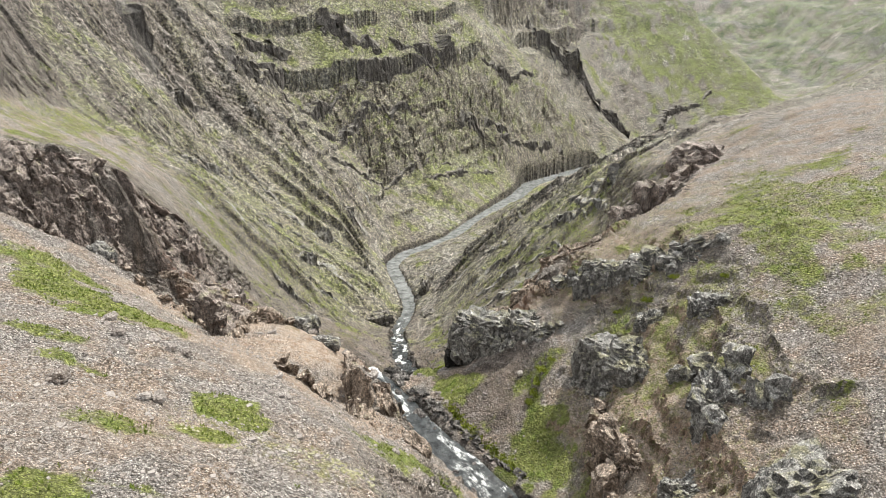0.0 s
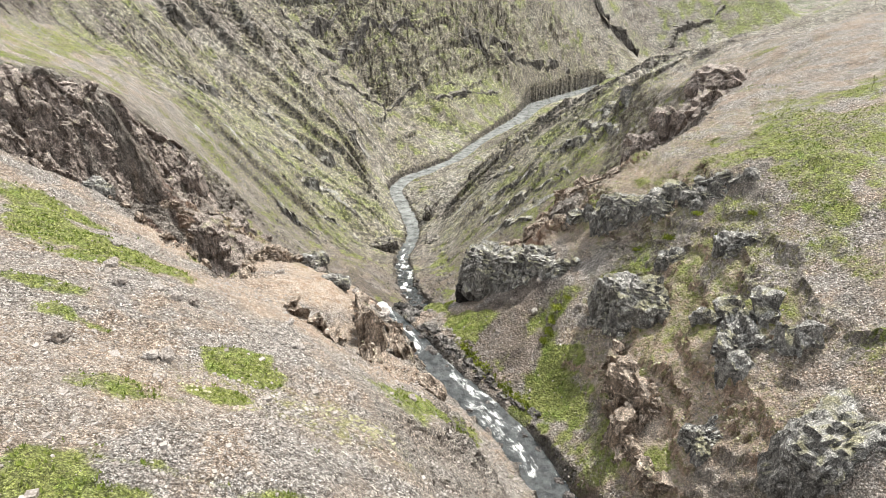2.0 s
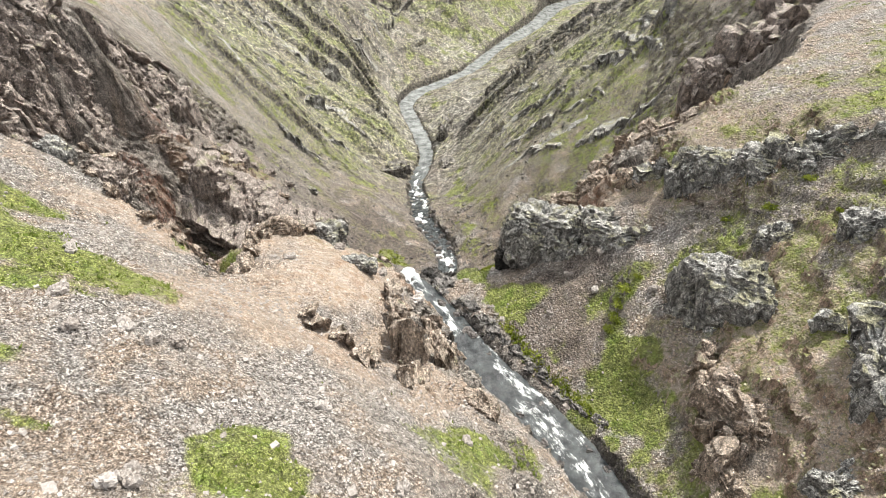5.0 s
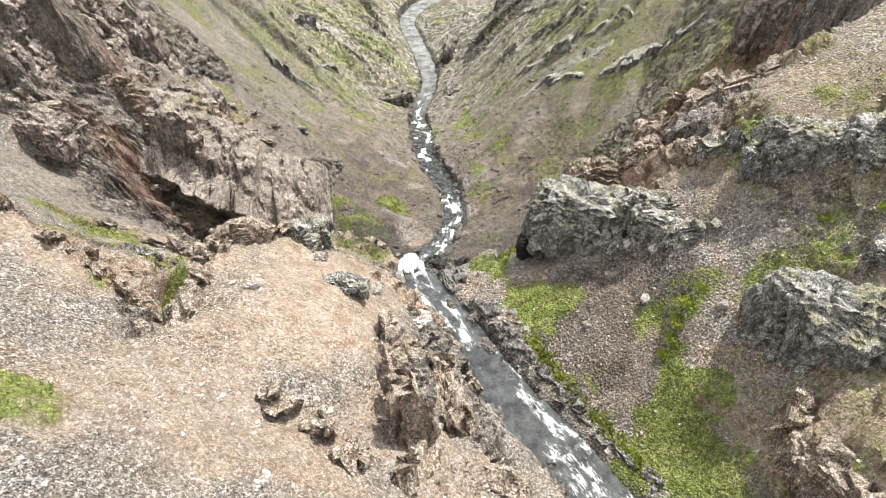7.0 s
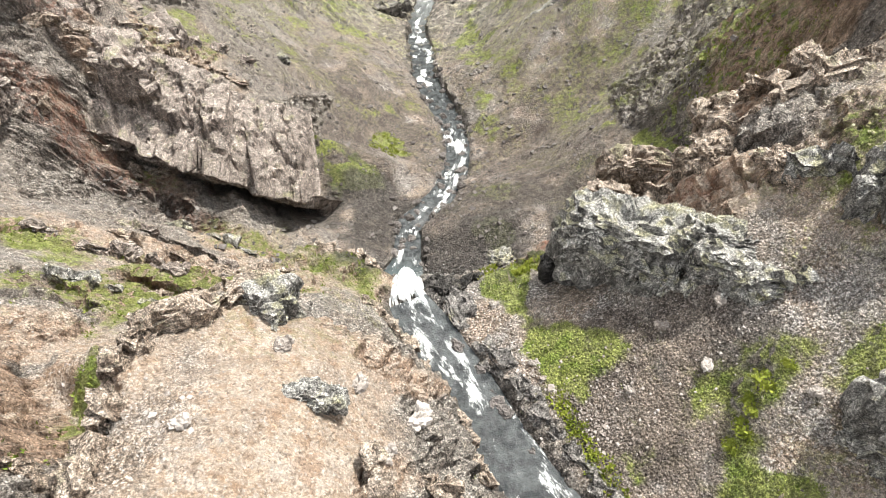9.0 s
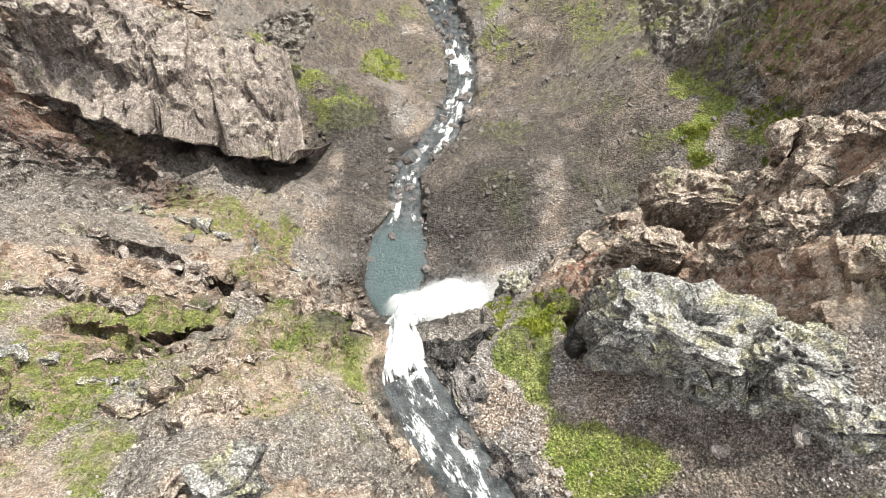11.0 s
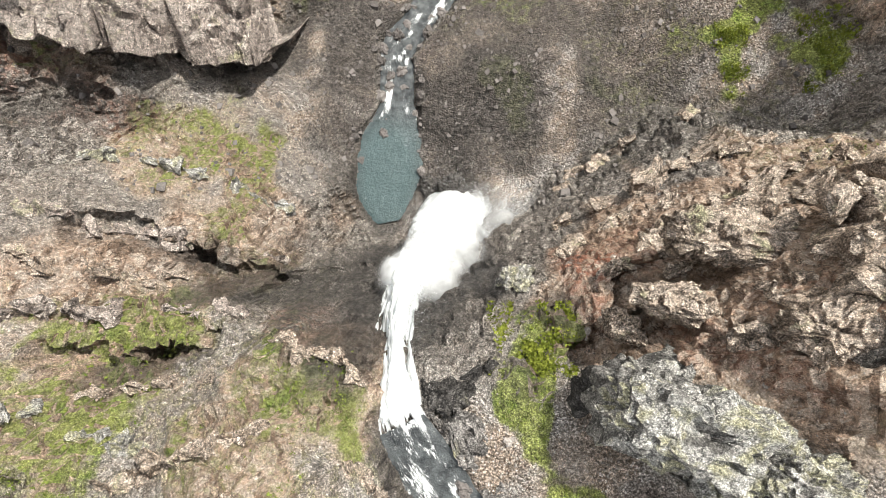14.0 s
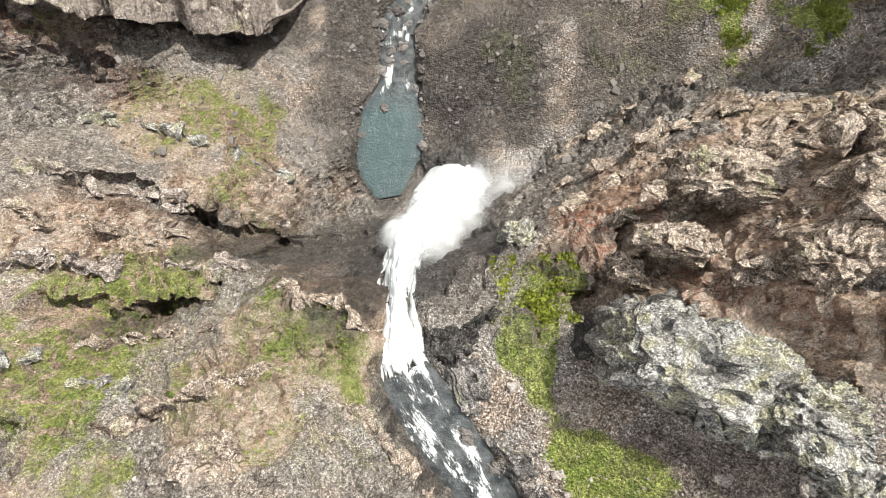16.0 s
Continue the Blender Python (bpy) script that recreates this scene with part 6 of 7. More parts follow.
# plan line, block half size, sink, detail level, material, label
LEDGES = [
    ([(-74, 188), (-65, 187), (-55, 182), (-43, 180), (-30, 190)], (2.6, 1.3, 2.2), 0.5, 2, ROCK_GREY, RIB), ([(-44, 146), (-36, 152), (-27, 149), (-20, 147)], (2.0, 1.1, 1.9), 0.5, 2, ROCK_GREY, RIB), ([(-41, 214), (-31, 220), (-24, 221)], (2.4, 1.2, 2.0), 0.5, 2, ROCK_GREY, RIB),
    ([(-84, 138), (-81, 156), (-74, 178)], (2.4, 1.2, 1.6), 0.6, 2, ROCK_GREY, RIB), ([(-39, 262), (-29, 255), (-17, 250)], (2.8, 1.3, 2.2), 0.5, 2, ROCK_GREY, RIB), ([(-63, 127), (-54, 126), (-46, 131)], (1.9, 1.0, 1.5), 0.5, 2, ROCK_GREY, RIB), ([(-45, 112), (-38, 111), (-32, 116)], (1.7, 1.0, 1.5), 0.5, 2, ROCK_GREY, RIB),
    ([(-58, 146), (-50, 150), (-42, 160)], (1.8, 0.9, 1.2), 0.5, 2, ROCK_GREY, RIB), ([(-60, 160), (-50, 168), (-38, 170)], (1.8, 0.9, 1.4), 0.5, 2, ROCK_GREY, RIB), ([(-70, 110), (-60, 112), (-52, 118)], (1.7, 0.9, 1.3), 0.5, 2, ROCK_GREY, RIB), ([(-34, 132), (-27, 136), (-21, 137)], (1.6, 0.9, 1.5), 0.5, 2, ROCK_GREY, RIB),
    ([(-88, 233), (-84, 256), (-81, 304)], (5, 3.0, 5.0), 0.4, 2, ROCK_BED, BED), ([(-105, 306), (-91, 311), (-80, 322)], (5, 3, 5.5), 0.4, 2, ROCK_BED, BED), ([(-67, 347), (-48, 353), (-27, 365)], (5, 3, 6.5), 0.4, 2, ROCK_BED, BED), ([(-24, 377), (-2, 389), (22, 422)], (5, 3, 6.5), 0.4, 2, ROCK_BED, BED), ([(-113, 199), (-109, 197), (-103, 197)], (3, 2.4, 5), 0.4, 2, ROCK_BED, BED),
    ([(-97, 188), (-92, 202)], (2.6, 2, 3), 0.4, 2, ROCK_BED, BED), ([(-75, 274), (-52, 323), (-13, 370), (18, 410)], (4, 1.8, 2.4), 0.5, 2, ROCK_BED, BED), ([(18, 383), (39, 401), (62, 424)], (3.6, 1.8, 2.6), 0.5, 2, ROCK_BED, BED), ([(53, 407), (88, 444), (116, 470)], (3.8, 1.8, 2.4), 0.5, 2, ROCK_BED, BED), ([(87, 559), (126, 561), (161, 554), (200, 570)], (6, 4, 9), 0.4, 2, ROCK_BED, BED),
    ([(231, 611), (270, 645), (320, 690)], (7, 4, 6), 0.5, 2, ROCK_BED, BED), ([(-52, 240), (-40, 275), (-12, 318), (20, 352)], (3, 1.4, 1.8), 0.5, 2, ROCK_BED, BED), ([(-70, 235), (-62, 275), (-36, 325), (0, 360)], (3, 1.4, 1.9), 0.5, 2, ROCK_BED, BED), ([(0, 312), (24, 345), (50, 380)], (3, 1.4, 1.6), 0.5, 2, ROCK_BED, BED), ([(30, 440), (62, 470), (90, 500)], (4, 2, 3), 0.5, 2, ROCK_BED, BED),
    ([(15, 156), (27, 162), (37, 150)], (1.9, 1.1, 1.5), 0.5, 2, ROCK_GREY, RIB), ([(23, 124), (31, 120), (43, 115), (51, 109)], (2.0, 1.2, 1.9), 0.5, 2, ROCK_GREY, RIB), ([(33, 105), (44, 105)], (1.8, 1.1, 1.6), 0.5, 2, ROCK_GREY, RIB), ([(62, 140), (68, 119)], (1.9, 1.2, 1.9), 0.5, 2, ROCK_GREY, RIB), ([(58, 142), (64, 107)], (1.9, 1.2, 1.7), 0.5, 2, ROCK_GREY, RIB), ([(22, 140), (30, 138), (40, 132), (48, 128)], (1.9, 1.1, 1.7), 0.5, 2, ROCK_GREY, RIB),
    ([(22, 190), (34, 186), (46, 170)], (2, 1.2, 1.8), 0.5, 2, ROCK_GREY, RIB), ([(48, 137), (59, 115)], (1.8, 1.1, 1.6), 0.5, 2, ROCK_GREY, RIB), ([(40, 95), (50, 92), (58, 86)], (2.0, 1.3, 2.2), 0.5, 2, ROCK_GREY, RIB), ([(20, 108), (28, 106), (36, 98)], (1.6, 1.0, 1.3), 0.5, 2, ROCK_GREY, RIB),
    # canyon walls round the falls
    ([(-50, 50), (-43, 54), (-37, 60), (-32, 66)], (2.0, 1.2, 1.5), 0.5, 3, ROCK_RED, BROWN), ([(-52, 44), (-44, 48.5), (-37, 53), (-30, 57)], (1.8, 0.9, 1.2), 0.5, 3, ROCK_TAN, BROWN),
    ([(-58, 34), (-52, 35), (-45, 37.5), (-38, 41)], (1.9, 1.0, 1.2), 0.5, 3, ROCK_TAN, BROWN), ([(-38, 11), (-30, 9.6), (-22, 9.2), (-14, 9.4)], (1.7, 0.8, 1.1), 0.5, 3, ROCK_RED, BROWN), ([(-36, 19), (-28, 17), (-20, 15.4), (-13, 15)], (1.7, 0.9, 1.3), 0.5, 3, ROCK_RED, BROWN), ([(-32, 3), (-24, 2), (-17, -0.5)], (1.5, 0.7, 0.8), 0.6, 3, ROCK_GREY, BROWN), ([(-34, 25), (-27, 24), (-20, 22.5), (-15, 20)], (1.5, 0.8, 1.0), 0.5, 3, ROCK_GREY, BROWN),
    ([(20, 15), (26, 17), (33, 19.6), (41, 21)], (2.0, 1.2, 1.6), 0.4, 3, ROCK_TAN, TAN), ([(23, 11.6), (29, 13.6), (36, 17), (43, 18.5)], (2.0, 1.2, 1.6), 0.4, 3, ROCK_TAN, TAN), ([(14, 17.5), (20, 20), (27, 23.6), (35, 26)], (1.8, 1.0, 1.3), 0.5, 3, ROCK_TAN, TAN), ([(13, 14.4), (18, 17), (24, 20)], (1.6, 0.9, 1.2), 0.5, 3, ROCK_TAN, TAN), ([(16, 23), (23, 27), (31, 31)], (1.7, 0.9, 1.2), 0.5, 3, ROCK_TAN, TAN), ([(30, 10.5), (36, 13), (41, 15.5)], (2.0, 1.2, 1.4), 0.4, 3, ROCK_TAN, TAN), ([(15, 12.5), (19, 14.2), (24, 16)], (1.7, 0.8, 0.9), 0.5, 3, ROCK_TAN, TAN), ([(22, 8.6), (27, 10), (31, 11.8)], (1.7, 0.9, 1.0), 0.5, 3, ROCK_TAN, TAN), ([(20, 12.6), (25, 14), (31, 16)], (1.9, 0.9, 1.0), 0.5, 3, ROCK_TAN, TAN), ([(26, 18.8), (32, 21), (38, 23)], (1.8, 0.9, 1.0), 0.5, 3, ROCK_TAN, TAN), ([(-24, 3.4), (-18, 4.6), (-12, 5.6)], (1.6, 0.7, 0.8), 0.55, 3, ROCK_TAN, BROWN), ([(-20, -2), (-14, 0.4), (-9, 3)], (1.6, 0.8, 0.9), 0.5, 3, ROCK_TAN, BROWN), ([(-34, 14.5), (-27, 13), (-20, 12)], (1.8, 0.8, 1.0), 0.5, 3, ROCK_TAN, BROWN),
    ([(-13.6, -20.5), (-14.2, -16.5), (-14.2, -13), (-12.5, -9.4), (-9.4, -7)], (0.9, 0.7, 1.0), 0.3, 3, ROCK_TAN, "tan rock rim edging the flat promontory"), ([(-31, -12.6), (-25, -15.2), (-19, -18.4), (-14, -21)], (0.9, 0.6, 0.8), 0.45, 3, ROCK_TAN, "broken tan rock rim along the hillside"), ([(-9, 7.9), (-5.5, 7.0), (-2.6, 5.6)], (1.0, 0.7, 0.9), 0.5, 3, ROCK_TAN, TAN),
    ([(5.4, 1.6), (7.9, -3.6), (11.2, -8.9), (14.4, -13.6), (17.4, -17.2), (21.8, -23.6)], (1.2, 0.8, 0.4), 0.45, 3, ROCK_SHELF, SHELF), ([(-3, 0), (-0.6, -2.6), (2.0, -5.6), (4.6, -10), (7.2, -15.5)], (0.9, 0.6, 0.7), 0.4, 3, ROCK_TAN, TAN), ([(3.5, 1.8), (3.8, 3.4), (5.4, 4.6), (7.4, 6.2)], (0.8, 0.6, 0.7), 0.4, 3, ROCK_DARK, DARK),
    ([(-0.8, -17.4), (0.9, -21), (1.7, -25), (2.4, -29), (2.8, -31.4)], (1.2, 1.2, 2.5), 0.32, 3, ROCK_TAN, "jagged brown rock fin along the edge of the promontory"), ([(3.2, -16.8), (4.8, -20.4), (5.8, -24.4)], (1.0, 1.0, 2.3), 0.34, 3, ROCK_TAN, "jagged brown rock fin along the edge of the promontory"), ([(-7, -27), (-3.4, -29), (0.2, -31)], (1.1, 0.8, 1.3), 0.45, 3, ROCK_TAN, TAN),
    ([(31.5, -19.5), (29.8, -24), (30.6, -29), (29.6, -34), (31, -40)], (1.4, 1.2, 2.0), 0.4, 3, ROCK_TAN, "tan rock step above a grassy bank"), ([(29, 4.2), (34, 2.2), (39, -0.4), (44, -3.4), (50, -6.6)], (1.7, 1.3, 1.9), 0.4, 3, ROCK_GREY, GREY), ([(38, -24), (43, -28), (47.5, -34)], (1.8, 1.3, 2.2), 0.4, 3, ROCK_GREY, GREY), 
    ([(20.5, -0.5), (25, -2.6), (30, -4.0)], (1.4, 0.9, 1.1), 0.4, 3, ROCK_GREY, GREY), ([(50, 45), (55, 44.6), (61, 46.6), (67, 50), (73, 58), (77, 68)], (3.0, 2.4, 3.4), 0.55, 3, ROCK_RED, "dark brown crag walling a hollow below the upland"),
]
for k, (line, half, sink, level, mat, label) in enumerate(LEDGES):
    r = np.random.default_rng(3000 + k)
    p = np.array(line, float)
    s = np.r_[0, np.cumsum(np.hypot(*np.diff(p, axis=0).T))]
    n = max(3, int(s[-1] / (half[0] * 1.35)))
    if level == 2:
        tagged(new("rock_ledge", ledge_strip(line, half, 6000 + 13 * k, mat)), label, "rock ledge")
        continue
    ledge_ob = tagged(new("rock_ledge"), label, "rock ledge")
    x0, y0 = p[0]
    ledge_ob.location = (x0, y0, float(ground_z(x0, y0)))
    for i in range(n):
        if r.uniform() < 0.14 and 0 < i < n - 1:
            continue
        u = s[-1] * (i + 0.5) / n
        x, y = np.interp(u, s, p[:, 0]), np.interp(u, s, p[:, 1])
        x2, y2 = np.interp(u + 1, s, p[:, 0]), np.interp(u + 1, s, p[:, 1])
        x1, y1 = np.interp(u - 1, s, p[:, 0]), np.interp(u - 1, s, p[:, 1])
        grow = r.uniform(0.65, 1.3) * (0.75 + 0.5 * math.sin(math.pi * (i + 0.5) / n))
        bh = (half[0] * r.uniform(0.85, 1.25), half[1] * grow, half[2] * grow)
        v, f = block_arrays(bh, 5000 + 41 * k + i, level, max(0.7, half[0] * 0.75))
        piece = new("block", soup("block", v, f, mat))
        piece.parent = ledge_ob
        x, y = x + r.normal(0, 0.35 * half[1]), y + r.normal(0, 0.35 * half[1])
        slope = math.degrees(math.atan2(float(ground_z(x2, y2) - ground_z(x1, y1)), math.hypot(x2 - x1, y2 - y1)))
        turn = math.degrees(math.atan2(y2 - y1, x2 - x1))
        piece.matrix_basis = Matrix.Translation(-ledge_ob.location) @ pose(x, y, float(ground_z(x, y)) + bh[2] * (1 - 2 * sink), r.uniform(-8, 8), -slope * 0.9, turn + r.uniform(-14, 14))


# ---- loose stones and boulders ----
def stone_shapes(count, seed):
    r = np.random.default_rng(seed)
    d, f = BALLS[1]
    shapes = []
    for _ in range(count):
        p = d * r.uniform(0.75, 1.15, (len(d), 1))
        cut = r.normal(0, 1, (3, 3))
        for c in cut / np.linalg.norm(cut, axis=1, keepdims=True):
            over = np.maximum(p @ c - 0.62, 0)
            p = p - over[:, None] * c
        shapes.append(p)
    return shapes, f


CUBE_V = np.array([(x, y, z) for x in (-1, 1) for y in (-1, 1) for z in (-1, 1)], float) * 0.7
CUBE_F = np.array([(0, 1, 3), (0, 3, 2), (4, 6, 7), (4, 7, 5), (0, 4, 5), (0, 5, 1), (2, 3, 7), (2, 7, 6), (0, 2, 6), (0, 6, 4), (1, 5, 7), (1, 7, 3)])
chips = [CUBE_V * np.random.default_rng(s).uniform(0.55, 1.2, (8, 3)) for s in range(12)]


def spots(n, box, chance, seed):
    """Plan places within a box, kept by a chance that depends on the place."""
    r = np.random.default_rng(seed)
    x, y = r.uniform(box[0], box[1], n), r.uniform(box[2], box[3], n)
    keep = r.uniform(0, 1, n) < chance(x, y)
    x, y = x[keep], y[keep]
    return np.stack([x, y, ground_z(x, y)], 1)


def lay(field):
    def at(x, y):
        i, j = np.clip(np.searchsorted(GX, x) - 1, 0, len(GX) - 2), np.clip(np.searchsorted(GY, y) - 1, 0, len(GY) - 2)
        return field[j, i]
    return at


gap, grassy, rocky, mossy, warmth = lay(RIVER_D), lay(M_GRASS), lay(ROCKY), lay(M_MOSS), lay(M_WARM)
clump = lambda x, y, s, k: smooth(fbm(x * s, y * s, x * 0, 3, k), -0.35, 0.5)
dry = lambda x, y: (gap(x, y) > 0.6) * (1 - 0.85 * smooth(grassy(x, y), 0.3, 0.6)) * (1 - 0.5 * rocky(x, y))

p = spots(60000, (-34, 26, -66, -2), lambda x, y: dry(x, y) * (0.05 + 0.6 * clump(x, y, 0.18, 500) ** 2) * (1 - 0.8 * warmth(x, y) * (y > -24)), 21)
v, f = scatter(p, rng.lognormal(-2.55, 0.5, len(p)).clip(0.05, 0.5), chips, CUBE_F, (0.4, 0.8), 22)
tagged(new("loose_stones", soup("loose_stones", v, f, STONE)), "pinkish grey angular stones strewn over the hillside", "stones", kind="stuff")
p = spots(30000, (6, 52, -46, 10), lambda x, y: dry(x, y) * (0.10 + 0.5 * clump(x, y, 0.3, 510)), 23)
v, f = scatter(p, rng.lognormal(-2.6, 0.4, len(p)).clip(0.05, 0.3), chips, CUBE_F, (0.4, 0.8), 24)
tagged(new("loose_stones", soup("loose_stones", v, f, STONE_BROWN)), "brownish grey angular stones strewn over the scree slope", "stones", kind="stuff")
p = spots(26000, (-45, 55, 20, 120), lambda x, y: (gap(x, y) > 0.3) * (0.10 + 0.55 * np.exp(-np.maximum(gap(x, y), 0) / 5) + 0.25 * clump(x, y, 0.15, 520)), 25)
v, f = scatter(p, rng.lognormal(-1.75, 0.55, len(p)).clip(0.08, 0.8), chips, CUBE_F, (0.5, 0.9), 26)
tagged(new("loose_stones", soup("loose_stones", v, f, STONE_DARK)), "dark brown stones on the scree of the canyon floor", "stones", kind="stuff")

boulder_bases = []
for k in range(8):
    half = (1.0, 0.8, 0.62)
    ob = tagged(new("boulder", crag_mesh("boulder", half, 900 + k, 4, STONE_DARK if k < 4 else STONE, 0.55, 0.8)), "", "boulder")
    boulder_bases.append(ob)
r = np.random.default_rng(31)
used = set()


def put_boulder(kind, x, y, size, label, group, sink=0.25):
    base_ob = boulder_bases[kind]
    m = pose(x, y, float(ground_z(x, y)) + size * (0.6 - sink), r.uniform(-15, 15), r.uniform(-15, 15), r.uniform(0, 360)) @ Matrix.Diagonal((size, size, size, 1))
    if kind not in used:
        used.add(kind)
        ob = base_ob
    else:
        ob = base_ob.copy()
        scene.collection.objects.link(ob)
    ob.matrix_world = m
    tagged(ob, label, "boulder", group)


lower_line, upper_line = along(LOWER_RIVER, 0.5), along(UPPER_RIVER, 0.5)
for _ in range(95):
    c = lower_line[r.integers(16, len(lower_line))]
    side = r.choice((-1, 1)) * c[3] * r.uniform(0.35, 1.8)
    put_boulder(r.integers(0, 4), c[0] + side, c[1] + r.uniform(-1, 1), r.uniform(0.3, 0.95), "dark basalt boulder in the stony stream bed", "stream boulders")
for _ in range(34):
    c = upper_line[r.integers(40, len(upper_line) - 8)]
    side = r.choice((-1, 1)) * c[3] * r.uniform(0.8, 1.35)
    put_boulder(r.integers(0, 4), c[0] + side, c[1], r.uniform(0.3, 0.75), "dark basalt boulder at the edge of the stream", "bank boulders")
for x, y, size in [(-15.1, -50.4, 0.75), (-8.6, -50.1, 0.6), (-9.3, -50.6, 0.5), (-14, -38.4, 0.55), (-12.4, -38.8, 0.55), (-11.4, -38.2, 0.5), (-16, -40, 0.5), (-18.5, -36.4, 0.6), (-20.6, -31, 0.5), (-4.5, -34, 0.45), (2.2, -13.2, 0.9), (-9.6, -17, 0.5), (-6, -10.6, 0.6), (-1.5, -12, 0.6), (0.6, -16.5, 0.55), (8.0, 0.9, 0.4), (14.3, 8.3, 0.5), (11.0, -5.0, 0.4), (20.5, -4.0, 0.55), (23, -7.5, 0.5), (24, -3.4, 0.5), (18.0, -8.2, 0.4), (28.5, -11, 0.5), (3, -46, 0.5), (-2, -41, 0.45), (7, -36, 0.5)]:
    put_boulder(4 + r.integers(0, 4), x, y, size, "pale grey angular boulder lying on gravel", "hillside boulders")

# ---- plants ----
def tufts(p, sizes, blades, seed):
    """Small tufts of upright blades."""
    r = np.random.default_rng(seed)
    n = len(p)
    a = r.uniform(0, 2 * np.pi, (n, blades))
    lean = r.uniform(0.2, 0.9, (n, blades))
    s = sizes[:, None]
    root = p[:, None] + np.stack([np.cos(a) * 0.3 * s, np.sin(a) * 0.3 * s, 0 * a - 0.03], -1)
    tip = root + np.stack([np.cos(a) * lean * s, np.sin(a) * lean * s, (1.1 - 0.5 * lean) * s], -1)
    w = np.stack([-np.sin(a) * 0.28 * s, np.cos(a) * 0.28 * s, 0 * a], -1)
    v = np.stack([root - w, root + w, tip], 2).reshape(-1, 3)
    return v, np.arange(len(v)).reshape(-1, 3)


p = np.concatenate([spots(36000, (-40, 26, -70, 10), lambda x, y: smooth(grassy(x, y) + 0.45 * fbm(x * 0.8, y * 0.8, x * 0, 3, 600), 0.42, 0.9) * (gap(x, y) > 0.5) * (0.35 + 0.65 * clump(x, y, 0.5, 605)), 41),
                    spots(30000, (26, 90, -40, 40), lambda x, y: 0.5 * smooth(grassy(x, y) + 0.45 * fbm(x * 0.5, y * 0.5, x * 0, 3, 610), 0.4, 0.75), 42)])
v, f = tufts(p, rng.uniform(0.12, 0.3, len(p)), 5, 43)
tagged(new("grass", soup("grass", v, f, GRASS)), "short yellow-green mountain grass in patches", "grass", kind="stuff")

p = np.concatenate([spots(9000, (22, 60, -46, 12), lambda x, y: 0.4 * clump(x, y, 0.6, 620) ** 2 * smooth(mossy(x, y), 0.2, 0.7), 44),
                    spots(2600, (-12, 8, -56, -44), lambda x, y: 0.7 * clump(x, y, 0.5, 630) * smooth(mossy(x, y), 0.3, 0.8), 45)])
shapes, sf = stone_shapes(8, 3)
v, f = scatter(p, rng.uniform(0.07, 0.22, len(p)), shapes, sf, (0.3, 0.5), 46)
tagged(new("moss_cushions", soup("moss_cushions", v, f, MOSS)), "pale yellow-grey moss cushions on the rock terraces", "moss", kind="stuff")

line = along([(12.6, -7.4, 0.6), (14.4, -11.5, 0.6), (16.0, -14.8, 0.6), (18.3, -17.0, 0.8), (21, -22, 1.2)], 0.05)
q = line[:, :2] + rng.normal(0, 0.45, (len(line), 2))
p = np.stack([q[:, 0], q[:, 1], ground_z(q[:, 0], q[:, 1])], 1)
p = np.concatenate([p, spots(1500, (7, 13.5, 5.2, 10.5), lambda x, y: 0.8 * clump(x, y, 0.6, 640), 47), spots(900, (34.5, 37.5, 33, 42), lambda x, y: 0.8 * clump(x, y, 0.5, 650), 48), spots(900, (41.5, 45.5, 32, 41), lambda x, y: 0.7 * clump(x, y, 0.5, 651), 51), spots(2200, (40, 52, 42, 56), lambda x, y: 0.6 * clump(x, y, 0.35, 652), 52), spots(500, (-12, -5, 64, 74), lambda x, y: 0.8 * clump(x, y, 0.5, 660), 49)])
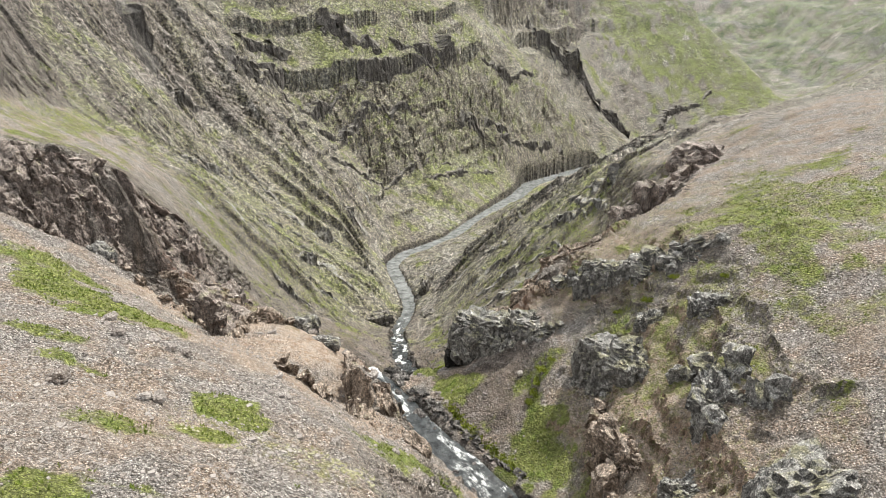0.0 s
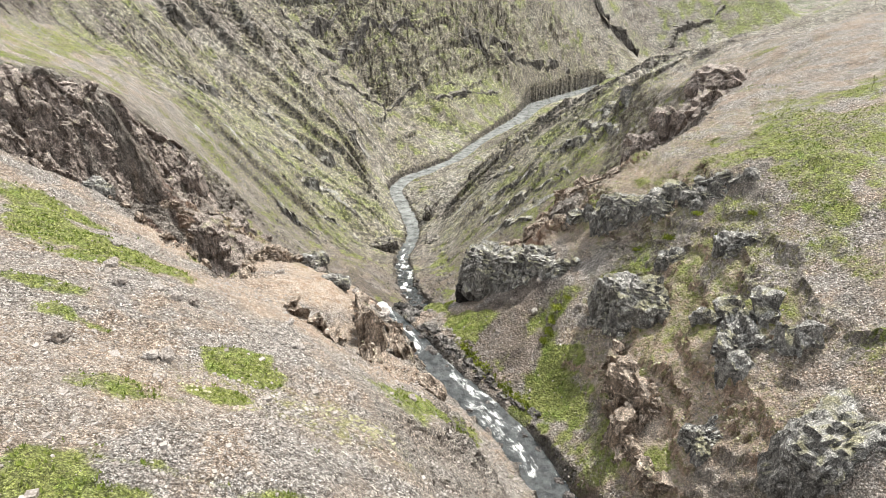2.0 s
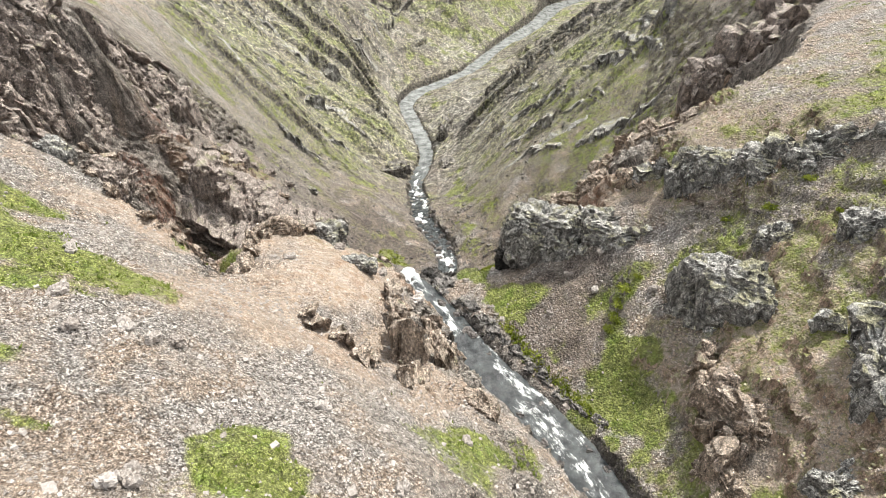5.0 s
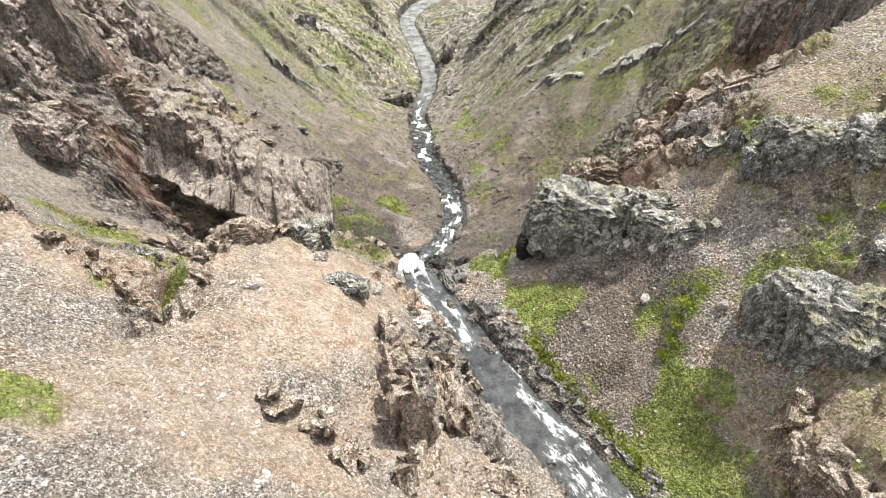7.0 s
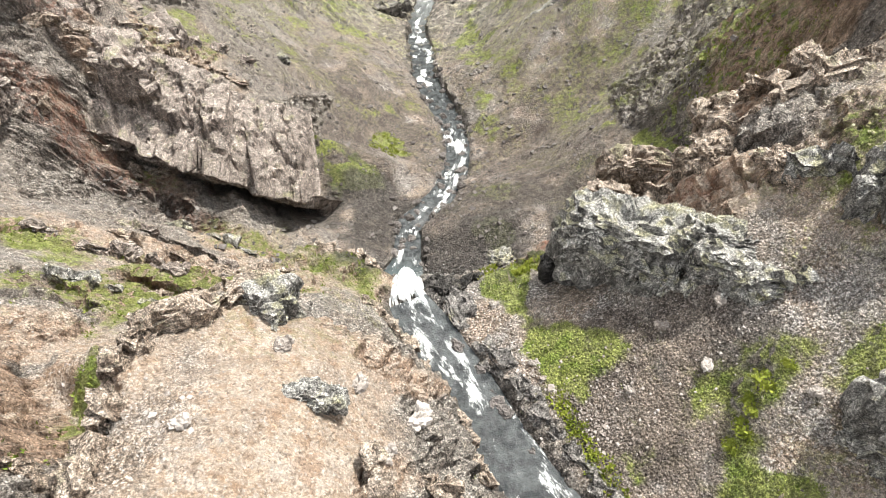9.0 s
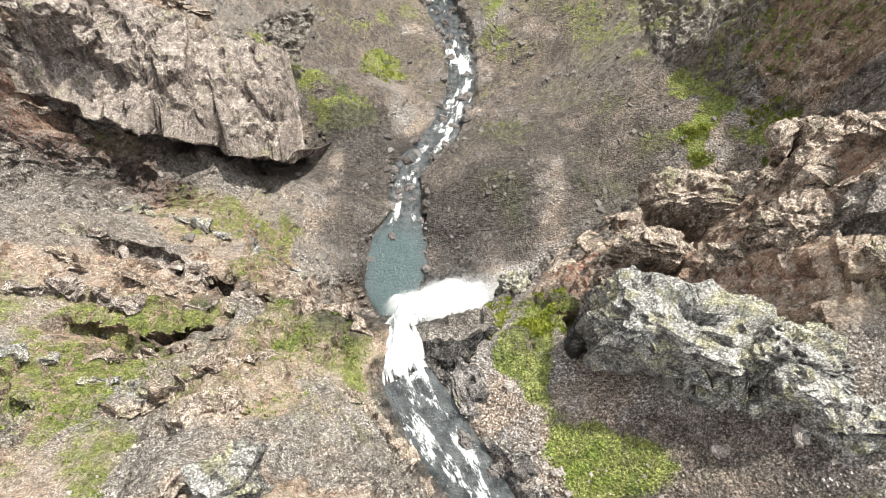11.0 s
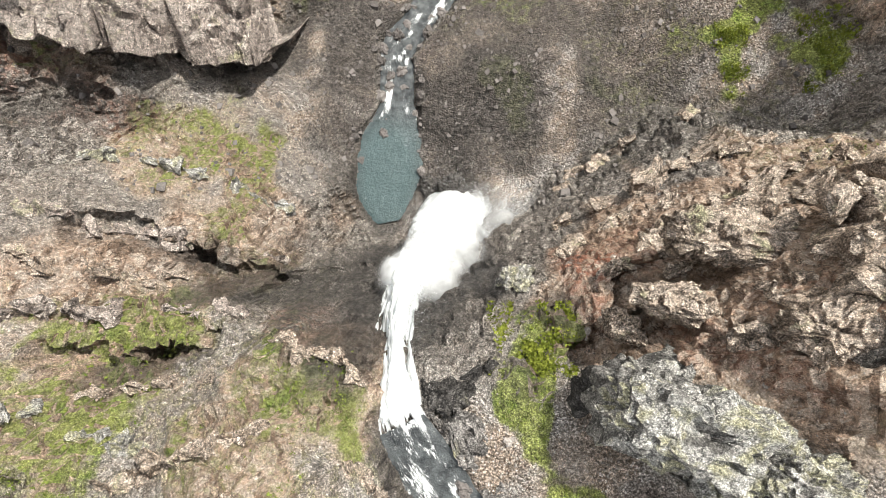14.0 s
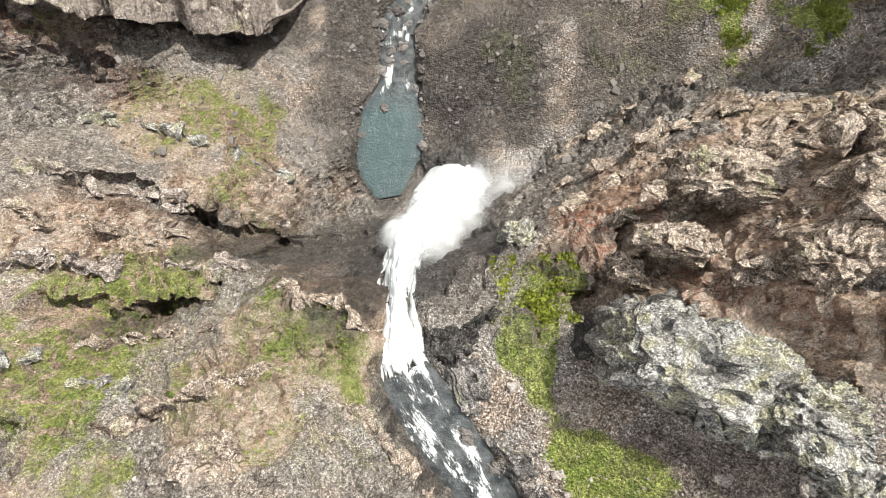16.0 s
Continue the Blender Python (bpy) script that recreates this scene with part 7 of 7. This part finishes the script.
v, f = tufts(p, rng.uniform(0.2, 0.45, len(p)), 7, 50)
tagged(new("wet_moss", soup("wet_moss", v, f, SHRUB)), "bright yellow-green moss and leaves fed by the spray", "moss", kind="stuff")


def shrub(x, y, size, leaves, seed):
    r = np.random.default_rng(seed)
    d = r.normal(0, 1, (leaves, 3))
    d /= np.linalg.norm(d, axis=1, keepdims=True)
    d = d * np.array([1.25, 1.0, 0.45]) * r.uniform(0.6, 1.2, 3)
    d[:, 2] = np.abs(d[:, 2])
    c = d * (r.uniform(0.35, 1.0, (leaves, 1)) ** 0.6) * size * (1 + 0.35 * fbm(d[:, 0] * 2 + seed, d[:, 1] * 2, d[:, 2] * 2, 2, seed))[:, None]
    tri = r.normal(0, 1, (leaves, 3, 3)) * 0.11 * size**0.5
    v = (c[:, None] + tri).reshape(-1, 3)
    ob = tagged(new("low_shrub"), "low bright green leafy shrub growing beside a crag", "shrub", "shrubs below the crags")
    ob.location = (x, y, float(ground_z(x, y)) - 0.05)
    crown = new("crown", soup("crown", v, np.arange(len(v)).reshape(-1, 3), SHRUB))
    crown.parent = ob
    bm = bmesh.new()
    for k in range(5):
        a = k * 1.256 + seed
        m = Matrix.Translation((0.25 * size * math.cos(a), 0.25 * size * math.sin(a), size * 0.25)) @ Euler((0.5 * math.sin(a), 0.5 * math.cos(a), 0)).to_matrix().to_4x4()
        bmesh.ops.create_cone(bm, segments=6, radius1=0.05, radius2=0.02, depth=size * 0.7, matrix=m)
    me = bpy.data.meshes.new("stem")
    bm.to_mesh(me)
    bm.free()
    me.materials.append(STONE_DARK)
    stem = new("stem", me)
    stem.parent = ob


for k, (x, y, size) in enumerate([(26.2, -9.8, 1.0), (25.2, -11.0, 0.9), (24.6, -12.3, 0.9), (24.0, -13.4, 0.7), (27.4, -9.0, 0.6), (40.0, -8.2, 0.7), (43.5, -7.5, 0.7), (36.6, -6.5, 0.6), (48.0, -12.5, 0.6), (44.0, -13.0, 0.5)]):
    shrub(x, y, size, 520, 700 + k)
